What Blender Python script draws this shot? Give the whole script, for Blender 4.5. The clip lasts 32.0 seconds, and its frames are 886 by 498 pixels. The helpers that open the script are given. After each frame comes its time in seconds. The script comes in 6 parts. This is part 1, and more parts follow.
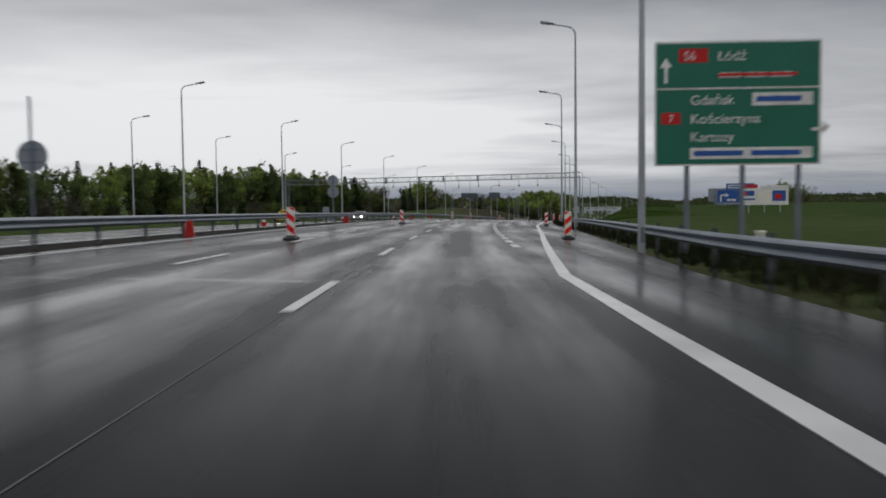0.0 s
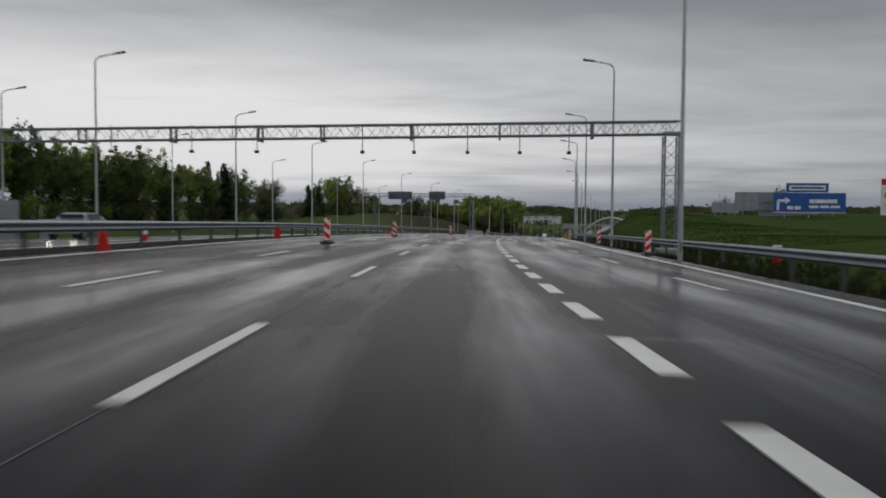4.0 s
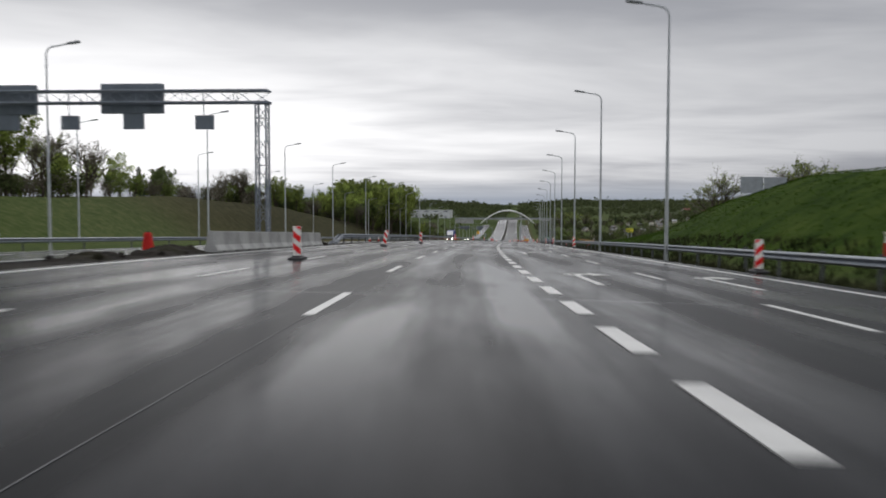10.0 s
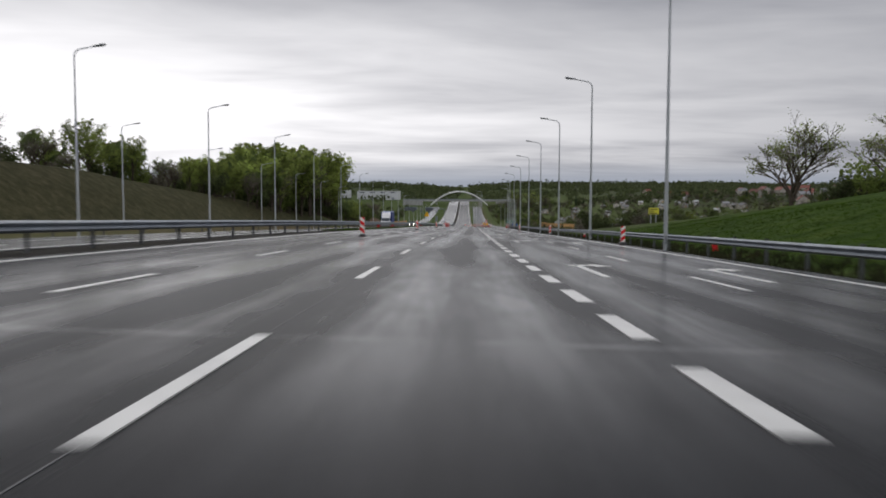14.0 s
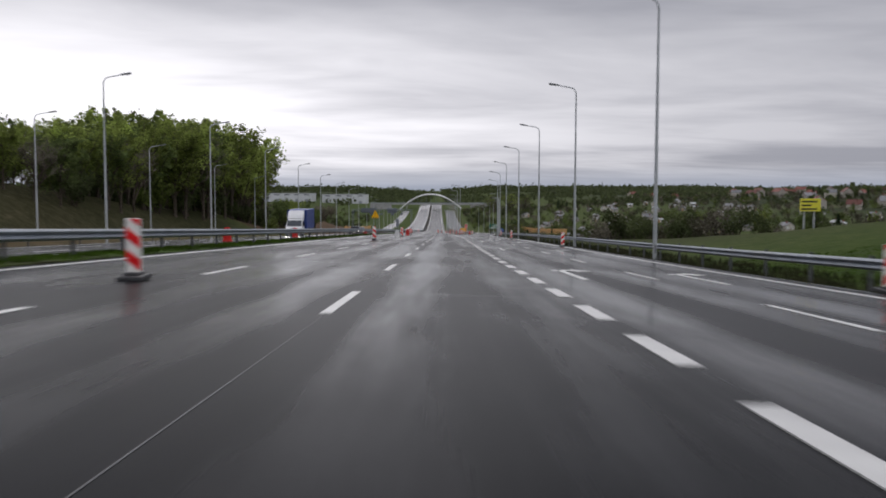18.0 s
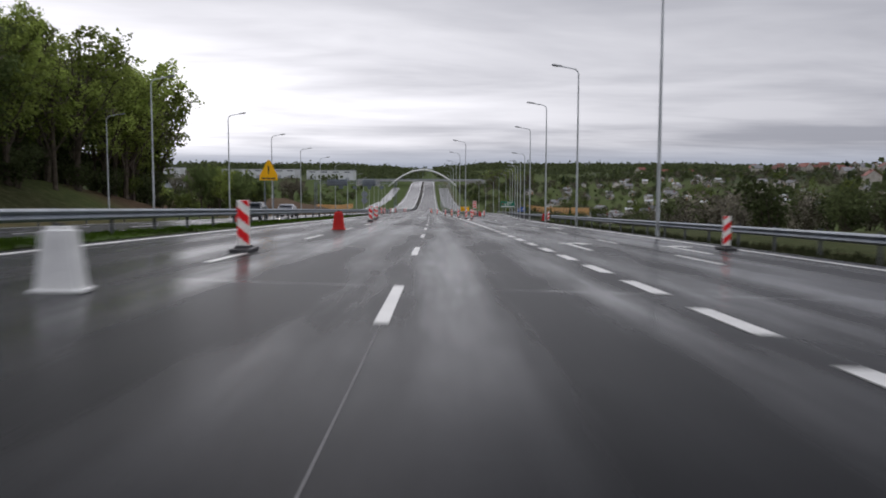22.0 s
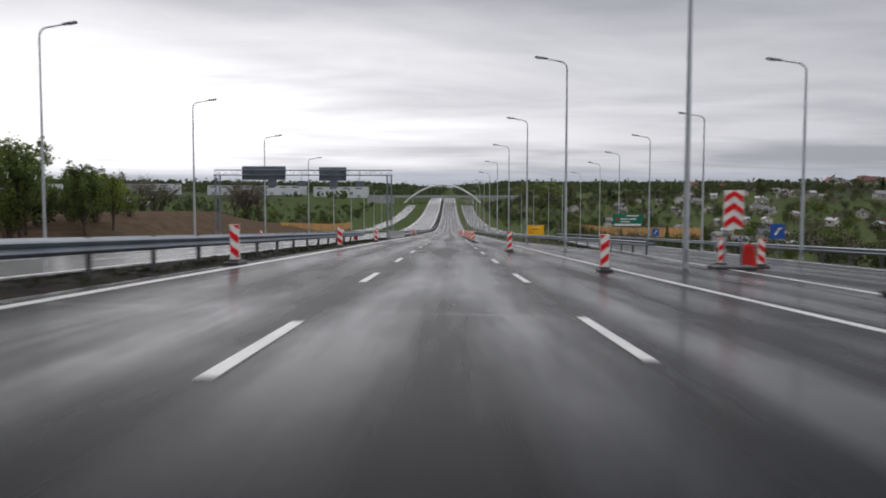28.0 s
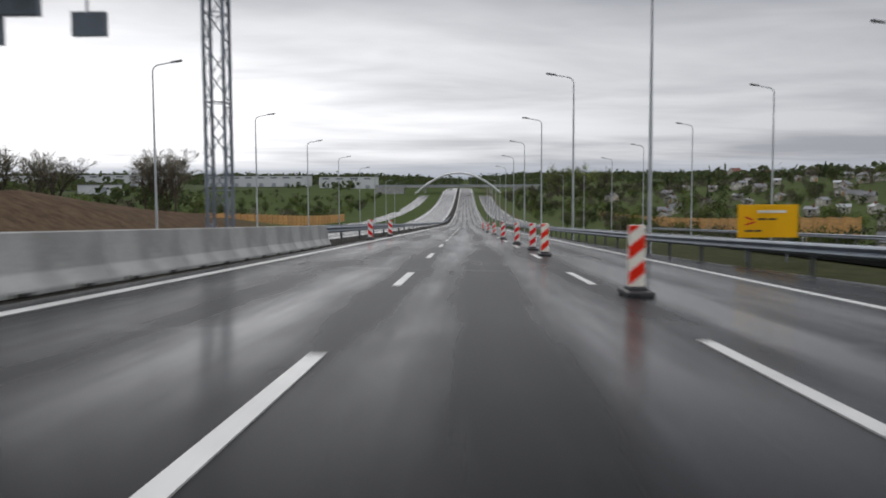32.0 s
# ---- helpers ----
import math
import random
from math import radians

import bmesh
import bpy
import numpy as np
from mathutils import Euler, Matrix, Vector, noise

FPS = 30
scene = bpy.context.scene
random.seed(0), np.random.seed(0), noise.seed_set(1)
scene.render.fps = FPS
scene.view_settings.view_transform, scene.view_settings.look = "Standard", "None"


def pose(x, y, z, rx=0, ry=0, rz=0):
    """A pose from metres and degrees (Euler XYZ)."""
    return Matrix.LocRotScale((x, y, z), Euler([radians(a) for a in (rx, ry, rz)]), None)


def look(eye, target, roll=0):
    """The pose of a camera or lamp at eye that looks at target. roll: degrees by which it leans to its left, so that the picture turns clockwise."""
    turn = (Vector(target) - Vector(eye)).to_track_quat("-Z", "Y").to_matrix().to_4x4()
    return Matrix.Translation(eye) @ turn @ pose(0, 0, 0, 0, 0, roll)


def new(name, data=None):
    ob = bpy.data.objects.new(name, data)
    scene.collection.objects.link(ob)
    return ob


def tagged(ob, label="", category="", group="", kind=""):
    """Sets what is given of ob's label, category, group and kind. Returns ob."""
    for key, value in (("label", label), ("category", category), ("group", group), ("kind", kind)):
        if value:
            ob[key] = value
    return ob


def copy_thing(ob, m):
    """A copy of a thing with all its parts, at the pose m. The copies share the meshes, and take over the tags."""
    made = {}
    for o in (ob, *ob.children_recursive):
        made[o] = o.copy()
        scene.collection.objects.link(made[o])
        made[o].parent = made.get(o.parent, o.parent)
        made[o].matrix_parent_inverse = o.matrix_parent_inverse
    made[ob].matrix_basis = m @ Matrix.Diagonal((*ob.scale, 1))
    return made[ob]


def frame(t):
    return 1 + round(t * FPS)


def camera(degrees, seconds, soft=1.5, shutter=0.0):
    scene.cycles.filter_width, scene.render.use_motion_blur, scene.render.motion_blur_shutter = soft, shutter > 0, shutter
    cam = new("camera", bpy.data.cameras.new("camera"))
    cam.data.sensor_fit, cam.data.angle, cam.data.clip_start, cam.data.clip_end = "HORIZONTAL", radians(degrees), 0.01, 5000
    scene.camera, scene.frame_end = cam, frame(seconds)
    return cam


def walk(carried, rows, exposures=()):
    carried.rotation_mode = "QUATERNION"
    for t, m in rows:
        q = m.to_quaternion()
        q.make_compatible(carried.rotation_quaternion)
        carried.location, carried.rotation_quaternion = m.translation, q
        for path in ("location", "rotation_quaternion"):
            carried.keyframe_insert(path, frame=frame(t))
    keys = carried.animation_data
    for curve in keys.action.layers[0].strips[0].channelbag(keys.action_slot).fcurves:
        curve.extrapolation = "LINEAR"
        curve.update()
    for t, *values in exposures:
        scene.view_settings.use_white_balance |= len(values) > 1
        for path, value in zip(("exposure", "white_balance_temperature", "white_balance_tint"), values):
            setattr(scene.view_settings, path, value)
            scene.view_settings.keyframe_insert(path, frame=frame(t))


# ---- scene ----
# ---- camera ----
cam = camera(51.77, 32.0, soft=1.8, shutter=0.5)
PATH = [
    (0.0, 1.86, 51.35, 0.48, -1.07, -3.26, 0.63),
    (0.5, 2.09, 62.27, 0.33, -1.49, -3.08, 0.52),
    (1.0, 2.45, 73.22, 0.17, -1.84, -2.80, 0.33),
    (1.5, 2.95, 84.17, 0.01, -2.21, -2.47, 0.10),
    (2.0, 3.59, 95.10, -0.17, -2.60, -2.07, 0.09),
    (2.5, 4.36, 106.13, -0.35, -3.34, -1.77, -0.10),
    (3.0, 5.19, 117.20, -0.55, -4.07, -1.80, -0.16),
    (3.5, 6.04, 128.28, -0.74, -4.60, -2.17, -0.18),
    (4.0, 6.96, 139.45, -0.95, -5.12, -2.81, -0.38),
    (4.5, 8.01, 150.59, -1.17, -5.64, -3.34, -0.39),
    (5.0, 9.22, 161.78, -1.40, -6.11, -3.39, -0.34),
    (5.5, 10.58, 173.10, -1.65, -6.39, -3.45, -0.22),
    (6.0, 12.08, 184.47, -1.92, -6.67, -3.51, -0.10),
    (6.5, 13.69, 195.84, -2.20, -7.12, -3.59, -0.05),
    (7.0, 15.42, 207.15, -2.50, -7.77, -3.46, -0.06),
    (7.5, 17.26, 218.44, -2.81, -8.49, -3.40, -0.02),
    (8.0, 19.24, 229.83, -3.13, -9.24, -3.45, 0.11),
    (8.5, 21.38, 241.38, -3.47, -10.28, -3.51, 0.15),
    (9.0, 23.65, 252.88, -3.82, -11.11, -3.54, 0.26),
    (9.5, 26.07, 264.18, -4.18, -11.84, -3.40, 0.09),
    (10.0, 28.48, 275.43, -4.55, -12.20, -3.09, -0.05),
    (10.5, 30.97, 286.49, -4.93, -12.79, -3.11, -0.09),
    (11.0, 33.71, 297.62, -5.33, -13.36, -3.22, 0.11),
    (11.5, 36.47, 308.72, -5.74, -13.85, -3.34, 0.30),
    (12.0, 39.22, 319.79, -6.17, -14.29, -3.52, 0.36),
    (12.5, 42.13, 330.83, -6.61, -14.74, -3.73, 0.41),
    (13.0, 45.15, 341.82, -7.06, -15.01, -3.85, 0.16),
    (13.5, 48.16, 352.60, -7.51, -15.19, -4.04, -0.11),
    (14.0, 51.24, 363.36, -7.96, -15.36, -4.17, -0.16),
    (14.5, 54.39, 374.13, -8.43, -15.59, -4.33, -0.23),
    (15.0, 57.58, 384.87, -8.89, -15.92, -4.22, -0.22),
    (15.5, 60.82, 395.59, -9.35, -16.28, -3.96, -0.20),
    (16.0, 64.05, 406.26, -9.82, -16.53, -3.74, -0.18),
    (16.5, 67.10, 416.89, -10.30, -16.74, -3.66, -0.17),
    (17.0, 70.39, 427.41, -10.78, -16.88, -3.72, -0.20),
    (17.5, 73.52, 437.97, -11.27, -17.02, -3.76, -0.12),
    (18.0, 76.75, 448.48, -11.76, -17.11, -3.85, -0.10),
    (18.5, 79.94, 458.90, -12.26, -17.18, -3.85, 0.02),
    (19.0, 83.05, 469.37, -12.76, -17.28, -3.86, 0.03),
    (19.5, 86.25, 479.81, -13.26, -17.38, -3.83, -0.03),
    (20.0, 89.56, 490.28, -13.75, -17.45, -4.07, -0.16),
    (20.5, 92.58, 500.59, -14.22, -17.61, -4.39, -0.08),
    (21.0, 95.63, 510.77, -14.67, -17.63, -4.87, -0.10),
    (21.5, 98.69, 521.30, -15.15, -17.62, -5.11, -0.25),
    (22.0, 101.67, 531.81, -15.63, -17.58, -5.19, -0.18),
    (22.5, 104.58, 542.30, -16.10, -17.64, -5.36, -0.01),
    (23.0, 107.41, 552.56, -16.58, -17.73, -5.55, -0.07),
    (23.5, 110.18, 562.45, -17.03, -17.98, -5.51, -0.08),
    (24.0, 113.00, 572.53, -17.51, -18.21, -5.39, -0.12),
    (24.5, 115.97, 582.92, -18.01, -18.28, -5.04, -0.15),
    (25.0, 118.92, 593.48, -18.52, -18.22, -4.80, -0.07),
    (25.5, 122.11, 604.63, -19.06, -18.14, -4.25, 0.11),
    (26.0, 125.38, 615.94, -19.62, -18.07, -3.70, 0.28),
    (26.5, 128.61, 626.96, -20.15, -18.00, -3.46, 0.36),
    (27.0, 131.79, 637.88, -20.69, -17.43, -3.62, -0.16),
    (27.5, 134.96, 648.65, -21.22, -16.83, -3.79, -0.17),
    (28.0, 138.03, 659.13, -21.75, -16.40, -3.92, -0.11),
    (28.5, 140.94, 669.23, -22.26, -16.06, -3.91, 0.23),
    (29.0, 144.00, 679.87, -22.79, -15.97, -3.84, 0.21),
    (29.5, 147.23, 690.89, -23.34, -15.95, -3.89, 0.25),
    (30.0, 150.54, 701.98, -23.89, -16.53, -4.26, 0.13),
    (30.5, 153.43, 711.78, -24.37, -16.86, -4.32, -0.06),
    (31.0, 156.51, 722.07, -24.88, -17.01, -4.43, -0.17),
    (31.5, 159.61, 732.25, -25.38, -16.51, -4.35, -0.22),
    (32.0, 162.85, 742.76, -25.91, -15.41, -4.35, 0.25),
]
EXPOSURES = [(0.0, -0.6, 6400, 9), (1.0, -0.62, 6450, 8), (2.0, -0.56, 6500, 8), (3.0, -0.52, 6600, 10), (4.0, -0.72, 6500, 9), (4.5, -0.62, 6500, 9), (7.0, -0.13, 6500, 10), (10.0, -0.12, 6500, 10), (13.0, -0.16, 6500, 11), (18.0, -0.08, 6400, 14), (21.0, -0.12, 6400, 14), (22.0, 0.0, 6350, 14),
             (24.0, -0.03, 6350, 14), (26.5, -0.2, 6400, 13), (27.0, -0.22, 6400, 13), (28.0, 0.0, 6450, 12), (29.0, -0.08, 6450, 12), (30.0, 0.0, 6450, 11), (32.0, -0.03, 6450, 10)]
SKY_POWER = 0.85

walk(cam, [(t, pose(x, y, z, 90 + p, r, w)) for t, x, y, z, w, p, r in PATH], EXPOSURES)

# ---- sky and light ----
def world_sky():
    w = bpy.data.worlds.new("overcast_sky")
    w.use_nodes = True
    nt = w.node_tree
    N, L = nt.nodes, nt.links
    N.clear()
    out = N.new("ShaderNodeOutputWorld")
    bg = N.new("ShaderNodeBackground")
    sky = N.new("ShaderNodeTexSky")
    sky.sky_type = "NISHITA"
    sky.sun_disc = False
    sky.sun_elevation, sky.sun_rotation = radians(34), radians(-14)
    sky.air_density, sky.dust_density = 1.2, 3.0
    grey = N.new("ShaderNodeHueSaturation")
    grey.inputs["Saturation"].default_value = 0.12
    grey.inputs["Value"].default_value = 0.010
    L.new(sky.outputs[0], grey.inputs["Color"])
    co = N.new("ShaderNodeTexCoord")
    sep = N.new("ShaderNodeSeparateXYZ")
    L.new(co.outputs["Generated"], sep.inputs[0])

    def mth(op, a, b=None, clamp=False):
        n = N.new("ShaderNodeMath")
        n.operation, n.use_clamp = op, clamp
        for i, v in enumerate((a, b)):
            if v is None:
                continue
            if isinstance(v, (int, float)):
                n.inputs[i].default_value = v
            else:
                L.new(v, n.inputs[i])
        return n.outputs[0]
    # cloud layer seen on a flat ceiling above
    h = mth("ADD", mth("MAXIMUM", sep.outputs[2], 0.0), 0.055)
    u = mth("DIVIDE", sep.outputs[0], h)
    v = mth("DIVIDE", sep.outputs[1], h)
    comb = N.new("ShaderNodeCombineXYZ")
    L.new(u, comb.inputs[0]); L.new(v, comb.inputs[1])
    def cloud(scale, sx, sy, detail, off):
        mp = N.new("ShaderNodeMapping")
        mp.inputs["Scale"].default_value = (sx, sy, 1)
        mp.inputs["Location"].default_value = (off, off * 0.7, 0)
        mp.inputs["Rotation"].default_value = (0, 0, radians(12))
        L.new(comb.outputs[0], mp.inputs[0])
        nz = N.new("ShaderNodeTexNoise")
        nz.inputs["Scale"].default_value = scale
        nz.inputs["Detail"].default_value = detail
        nz.inputs["Roughness"].default_value = 0.52
        nz.inputs["Distortion"].default_value = 0.5
        L.new(mp.outputs[0], nz.inputs["Vector"])
        return nz.outputs["Fac"]
    c = mth("ADD", mth("MULTIPLY", cloud(0.30, 0.8, 1.0, 5, 3.1), 0.70), mth("MULTIPLY", cloud(0.9, 0.7, 1.0, 5, 8.7), 0.30))
    ramp = N.new("ShaderNodeValToRGB")
    e = ramp.color_ramp.elements
    e[0].position, e[0].color = 0.41, (0.375, 0.388, 0.430, 1)
    e[1].position, e[1].color = 0.60, (0.655, 0.665, 0.695, 1)
    L.new(c, ramp.inputs[0])
    # the deck thins toward the bright part of the sky, low and ahead to the left
    dirn = N.new("ShaderNodeVectorMath")
    dirn.operation = "DOT_PRODUCT"
    dirn.inputs[1].default_value = Vector((-0.20, 0.965, 0.14)).normalized()
    L.new(co.outputs["Generated"], dirn.inputs[0])
    d = dirn.outputs["Value"]
    glow = mth("POWER", mth("MAXIMUM", d, 0.0), 8.0)
    mix = N.new("ShaderNodeMix")
    mix.data_type = "RGBA"
    lowband = mth("SUBTRACT", 1.0, mth("MULTIPLY", mth("ABSOLUTE", mth("SUBTRACT", sep.outputs[2], 0.07)), 7.0), True)
    fac = mth("MULTIPLY", mth("MULTIPLY", glow, lowband), mth("SUBTRACT", mth("MULTIPLY", c, 5.2), 0.95), True)
    L.new(fac, mix.inputs[0])
    # an overcast deck is brighter overhead and behind than low ahead
    up = mth("MULTIPLY", mth("SUBTRACT", sep.outputs[2], 0.30, True), 1.5)
    back = mth("MULTIPLY", mth("MAXIMUM", mth("MULTIPLY", sep.outputs[1], -1.0), 0.0), 0.9)
    gain = mth("ADD", mth("ADD", up, back), 1.0)
    lift = N.new("ShaderNodeVectorMath")
    lift.operation = "SCALE"
    L.new(ramp.outputs[0], lift.inputs[0]); L.new(gain, lift.inputs[3])
    L.new(lift.outputs[0], mix.inputs[6])
    mix.inputs[7].default_value = (1.26, 1.26, 1.28, 1)
    # distant grey-blue bank just over the skyline
    bank = N.new("ShaderNodeMix")
    bank.data_type = "RGBA"
    L.new(mth("SUBTRACT", 1.0, mth("MULTIPLY", sep.outputs[2], 42.0), True), bank.inputs[0])
    L.new(mix.outputs[2], bank.inputs[6])
    bank.inputs[7].default_value = (0.40, 0.445, 0.53, 1)
    add = N.new("ShaderNodeMix")
    add.data_type, add.blend_type = "RGBA", "ADD"
    add.inputs[0].default_value = 1.0
    L.new(bank.outputs[2], add.inputs[6])
    L.new(grey.outputs[0], add.inputs[7])
    L.new(add.outputs[2], bg.inputs[0])
    bg.inputs[1].default_value = SKY_POWER
    L.new(bg.outputs[0], out.inputs[0])
    scene.world = w


world_sky()
sun = new("sun", bpy.data.lights.new("sun", "SUN"))
sun.data.energy, sun.data.angle, sun.data.color = 0.55, radians(25), (1.0, 0.97, 0.93)
sun.matrix_world = look((0, 0, 100), (-8, -34, 76))

# ---- materials ----
def mat(name, base, rough=0.6, metal=0.0, var=0.12, scale=3.0, fine=40.0, bump=0.15, dirt=None, dirt_amt=0.35, emit=None, power=0.0, coord="Object", stretch=(1, 1, 1), rand=0.0, spec=0.5):
    m = bpy.data.materials.new(name)
    m.use_nodes = True
    nt = m.node_tree
    N, L = nt.nodes, nt.links
    bs = N["Principled BSDF"]
    bs.inputs["Roughness"].default_value = rough
    bs.inputs["Metallic"].default_value = metal
    bs.inputs["Specular IOR Level"].default_value = spec
    co = N.new("ShaderNodeTexCoord")
    mp = N.new("ShaderNodeMapping")
    mp.inputs["Scale"].default_value = stretch
    L.new(co.outputs[coord], mp.inputs[0])
    n1 = N.new("ShaderNodeTexNoise")
    n1.inputs["Scale"].default_value, n1.inputs["Detail"].default_value = scale, 5
    n2 = N.new("ShaderNodeTexNoise")
    n2.inputs["Scale"].default_value, n2.inputs["Detail"].default_value = fine, 3
    L.new(mp.outputs[0], n1.inputs["Vector"]); L.new(mp.outputs[0], n2.inputs["Vector"])
    dark = [max(0, b * (1 - var * 1.6)) for b in base]
    lite = [min(1, b * (1 + var * 1.3)) for b in base]
    r1 = N.new("ShaderNodeValToRGB")
    r1.color_ramp.elements[0].position, r1.color_ramp.elements[1].position = 0.3, 0.7
    r1.color_ramp.elements[0].color, r1.color_ramp.elements[1].color = (*dark, 1), (*lite, 1)
    L.new(n1.outputs["Fac"], r1.inputs[0])
    col = r1.outputs[0]
    mx = N.new("ShaderNodeMix")
    mx.data_type, mx.blend_type = "RGBA", "OVERLAY"
    mx.inputs[0].default_value = min(1, var * 2)
    L.new(col, mx.inputs[6]); L.new(n2.outputs["Fac"], mx.inputs[7])
    col = mx.outputs[2]
    if dirt:
        n3 = N.new("ShaderNodeTexNoise")
        n3.inputs["Scale"].default_value, n3.inputs["Detail"].default_value = scale * 0.37, 8
        L.new(mp.outputs[0], n3.inputs["Vector"])
        r3 = N.new("ShaderNodeValToRGB")
        r3.color_ramp.elements[0].position, r3.color_ramp.elements[1].position = 0.48, 0.72
        L.new(n3.outputs["Fac"], r3.inputs[0])
        am = N.new("ShaderNodeMath"); am.operation = "MULTIPLY"
        am.inputs[1].default_value = dirt_amt
        L.new(r3.outputs[0], am.inputs[0])
        md = N.new("ShaderNodeMix"); md.data_type = "RGBA"
        L.new(am.outputs[0], md.inputs[0]); L.new(col, md.inputs[6])
        md.inputs[7].default_value = (*dirt, 1)
        col = md.outputs[2]
    if rand:
        oi = N.new("ShaderNodeObjectInfo")
        hs = N.new("ShaderNodeHueSaturation")
        mr = N.new("ShaderNodeMapRange")
        mr.inputs[3].default_value, mr.inputs[4].default_value = 1 - rand, 1 + rand
        L.new(oi.outputs["Random"], mr.inputs[0]); L.new(mr.outputs[0], hs.inputs["Value"]); L.new(col, hs.inputs["Color"])
        col = hs.outputs[0]
    L.new(col, bs.inputs["Base Color"])
    if bump:
        b = N.new("ShaderNodeBump")
        b.inputs["Strength"].default_value, b.inputs["Distance"].default_value = bump, 0.02
        L.new(n2.outputs["Fac"], b.inputs["Height"]); L.new(b.outputs[0], bs.inputs["Normal"])
    if emit:
        bs.inputs["Emission Color"].default_value = (*emit, 1)
        bs.inputs["Emission Strength"].default_value = power
    return m


def wet_asphalt(name, base, seed, film=0.0):
    """Dark wet asphalt: a film of water in long streaks, drier wheel tracks, aggregate grain."""
    m = bpy.data.materials.new(name)
    m.use_nodes = True
    nt = m.node_tree
    N, L = nt.nodes, nt.links
    bs = N["Principled BSDF"]
    uv = N.new("ShaderNodeUVMap")
    uv.uv_map = "metres"
    def nz(sx, sy, scale, detail, off, rough=0.55):
        mp = N.new("ShaderNodeMapping")
        mp.inputs["Scale"].default_value = (sx, sy, 1)
        mp.inputs["Location"].default_value = (off + seed, off * 1.7, seed)
        L.new(uv.outputs[0], mp.inputs[0])
        n = N.new("ShaderNodeTexNoise")
        n.inputs["Scale"].default_value, n.inputs["Detail"].default_value, n.inputs["Roughness"].default_value = scale, detail, rough
        L.new(mp.outputs[0], n.inputs["Vector"])
        return n.outputs["Fac"]
    def ramp(x, a, ca, b, cb):
        r = N.new("ShaderNodeValToRGB")
        r.color_ramp.elements[0].position, r.color_ramp.elements[0].color = a, (*ca, 1)
        r.color_ramp.elements[1].position, r.color_ramp.elements[1].color = b, (*cb, 1)
        L.new(x, r.inputs[0])
        return r.outputs[0]
    def mix(f, a, b, mode="MIX"):
        x = N.new("ShaderNodeMix")
        x.data_type, x.blend_type = "RGBA", mode
        for i, v in ((0, f), (6, a), (7, b)):
            if isinstance(v, (int, float)):
                x.inputs[i].default_value = v
            elif isinstance(v, tuple):
                x.inputs[i].default_value = (*v, 1)
            else:
                L.new(v, x.inputs[i])
        return x.outputs[2]
    streak = nz(0.60, 0.034, 1.0, 7, 0.0, 0.60)
    patch = nz(0.20, 0.060, 1.0, 6, 7.0, 0.62)
    grain = nz(1, 1, 34.0, 2, 3.0)
    stone = nz(1, 1, 9.0, 4, 5.0, 0.7)
    w = N.new("ShaderNodeMath"); w.operation = "MULTIPLY_ADD"
    w.inputs[1].default_value, w.inputs[2].default_value = 0.55, 0.0
    L.new(streak, w.inputs[0])
    w2 = N.new("ShaderNodeMath"); w2.operation = "MULTIPLY_ADD"
    w2.inputs[1].default_value = 0.45
    L.new(patch, w2.inputs[0]); L.new(w.outputs[0], w2.inputs[2])
    w.inputs[2].default_value = film
    wet = w2.outputs[0]
    lite = tuple(min(1, b * 1.7) for b in base)
    dark = tuple(b * 0.62 for b in base)
    col = mix(0.55, ramp(wet, 0.40, dark, 0.62, lite), ramp(stone, 0.3, dark, 0.72, lite))
    col = mix(0.25, col, ramp(grain, 0.35, tuple(b * 0.5 for b in base), 0.75, tuple(b * 2.4 for b in base)))
    L.new(col, bs.inputs["Base Color"])
    rr = N.new("ShaderNodeMapRange")
    rr.inputs[1].default_value, rr.inputs[2].default_value = 0.40, 0.60
    rr.inputs[3].default_value, rr.inputs[4].default_value = 0.70, 0.46
    bs.inputs["Specular IOR Level"].default_value = 0.01
    L.new(wet, rr.inputs[0]); L.new(rr.outputs[0], bs.inputs["Roughness"])
    cw = N.new("ShaderNodeMapRange")
    cw.inputs[1].default_value, cw.inputs[2].default_value = 0.44, 0.60
    cw.inputs[3].default_value, cw.inputs[4].default_value = 0.58, 1.0
    # a film of water also stands across the lanes at the joints
    sep = N.new("ShaderNodeSeparateXYZ"); L.new(uv.outputs[0], sep.inputs[0])
    def mth(op, x, y=None, clamp=False):
        n = N.new("ShaderNodeMath"); n.operation, n.use_clamp = op, clamp
        for i, v in enumerate((x, y)):
            if v is None:
                continue
            if isinstance(v, (int, float)):
                n.inputs[i].default_value = v
            else:
                L.new(v, n.inputs[i])
        return n.outputs[0]
    ph = mth("FRACT", mth("ADD", mth("DIVIDE", mth("SUBTRACT", sep.outputs[1], 12.9), 12.0), 0.5))
    joint = mth("SUBTRACT", 1.0, mth("MULTIPLY", mth("ABSOLUTE", mth("SUBTRACT", ph, 0.5)), 75.0), True)
    joint = mth("MULTIPLY", joint, mth("MULTIPLY", mth("SUBTRACT", nz(0.35, 0.11, 1.0, 3, 21.0), 0.46), 0.7, True))
    tracks = mth("MULTIPLY", mth("COSINE", mth("MULTIPLY", sep.outputs[0], 3.53)), -0.058)
    wet2 = mth("ADD", mth("ADD", wet, joint), tracks)
    # seen steeply the film lies in the pits between the stones, at a glance it closes
    lw = N.new("ShaderNodeLayerWeight"); lw.inputs["Blend"].default_value = 0.5
    gl = N.new("ShaderNodeMapRange")
    gl.inputs[1].default_value, gl.inputs[2].default_value = 0.70, 0.90
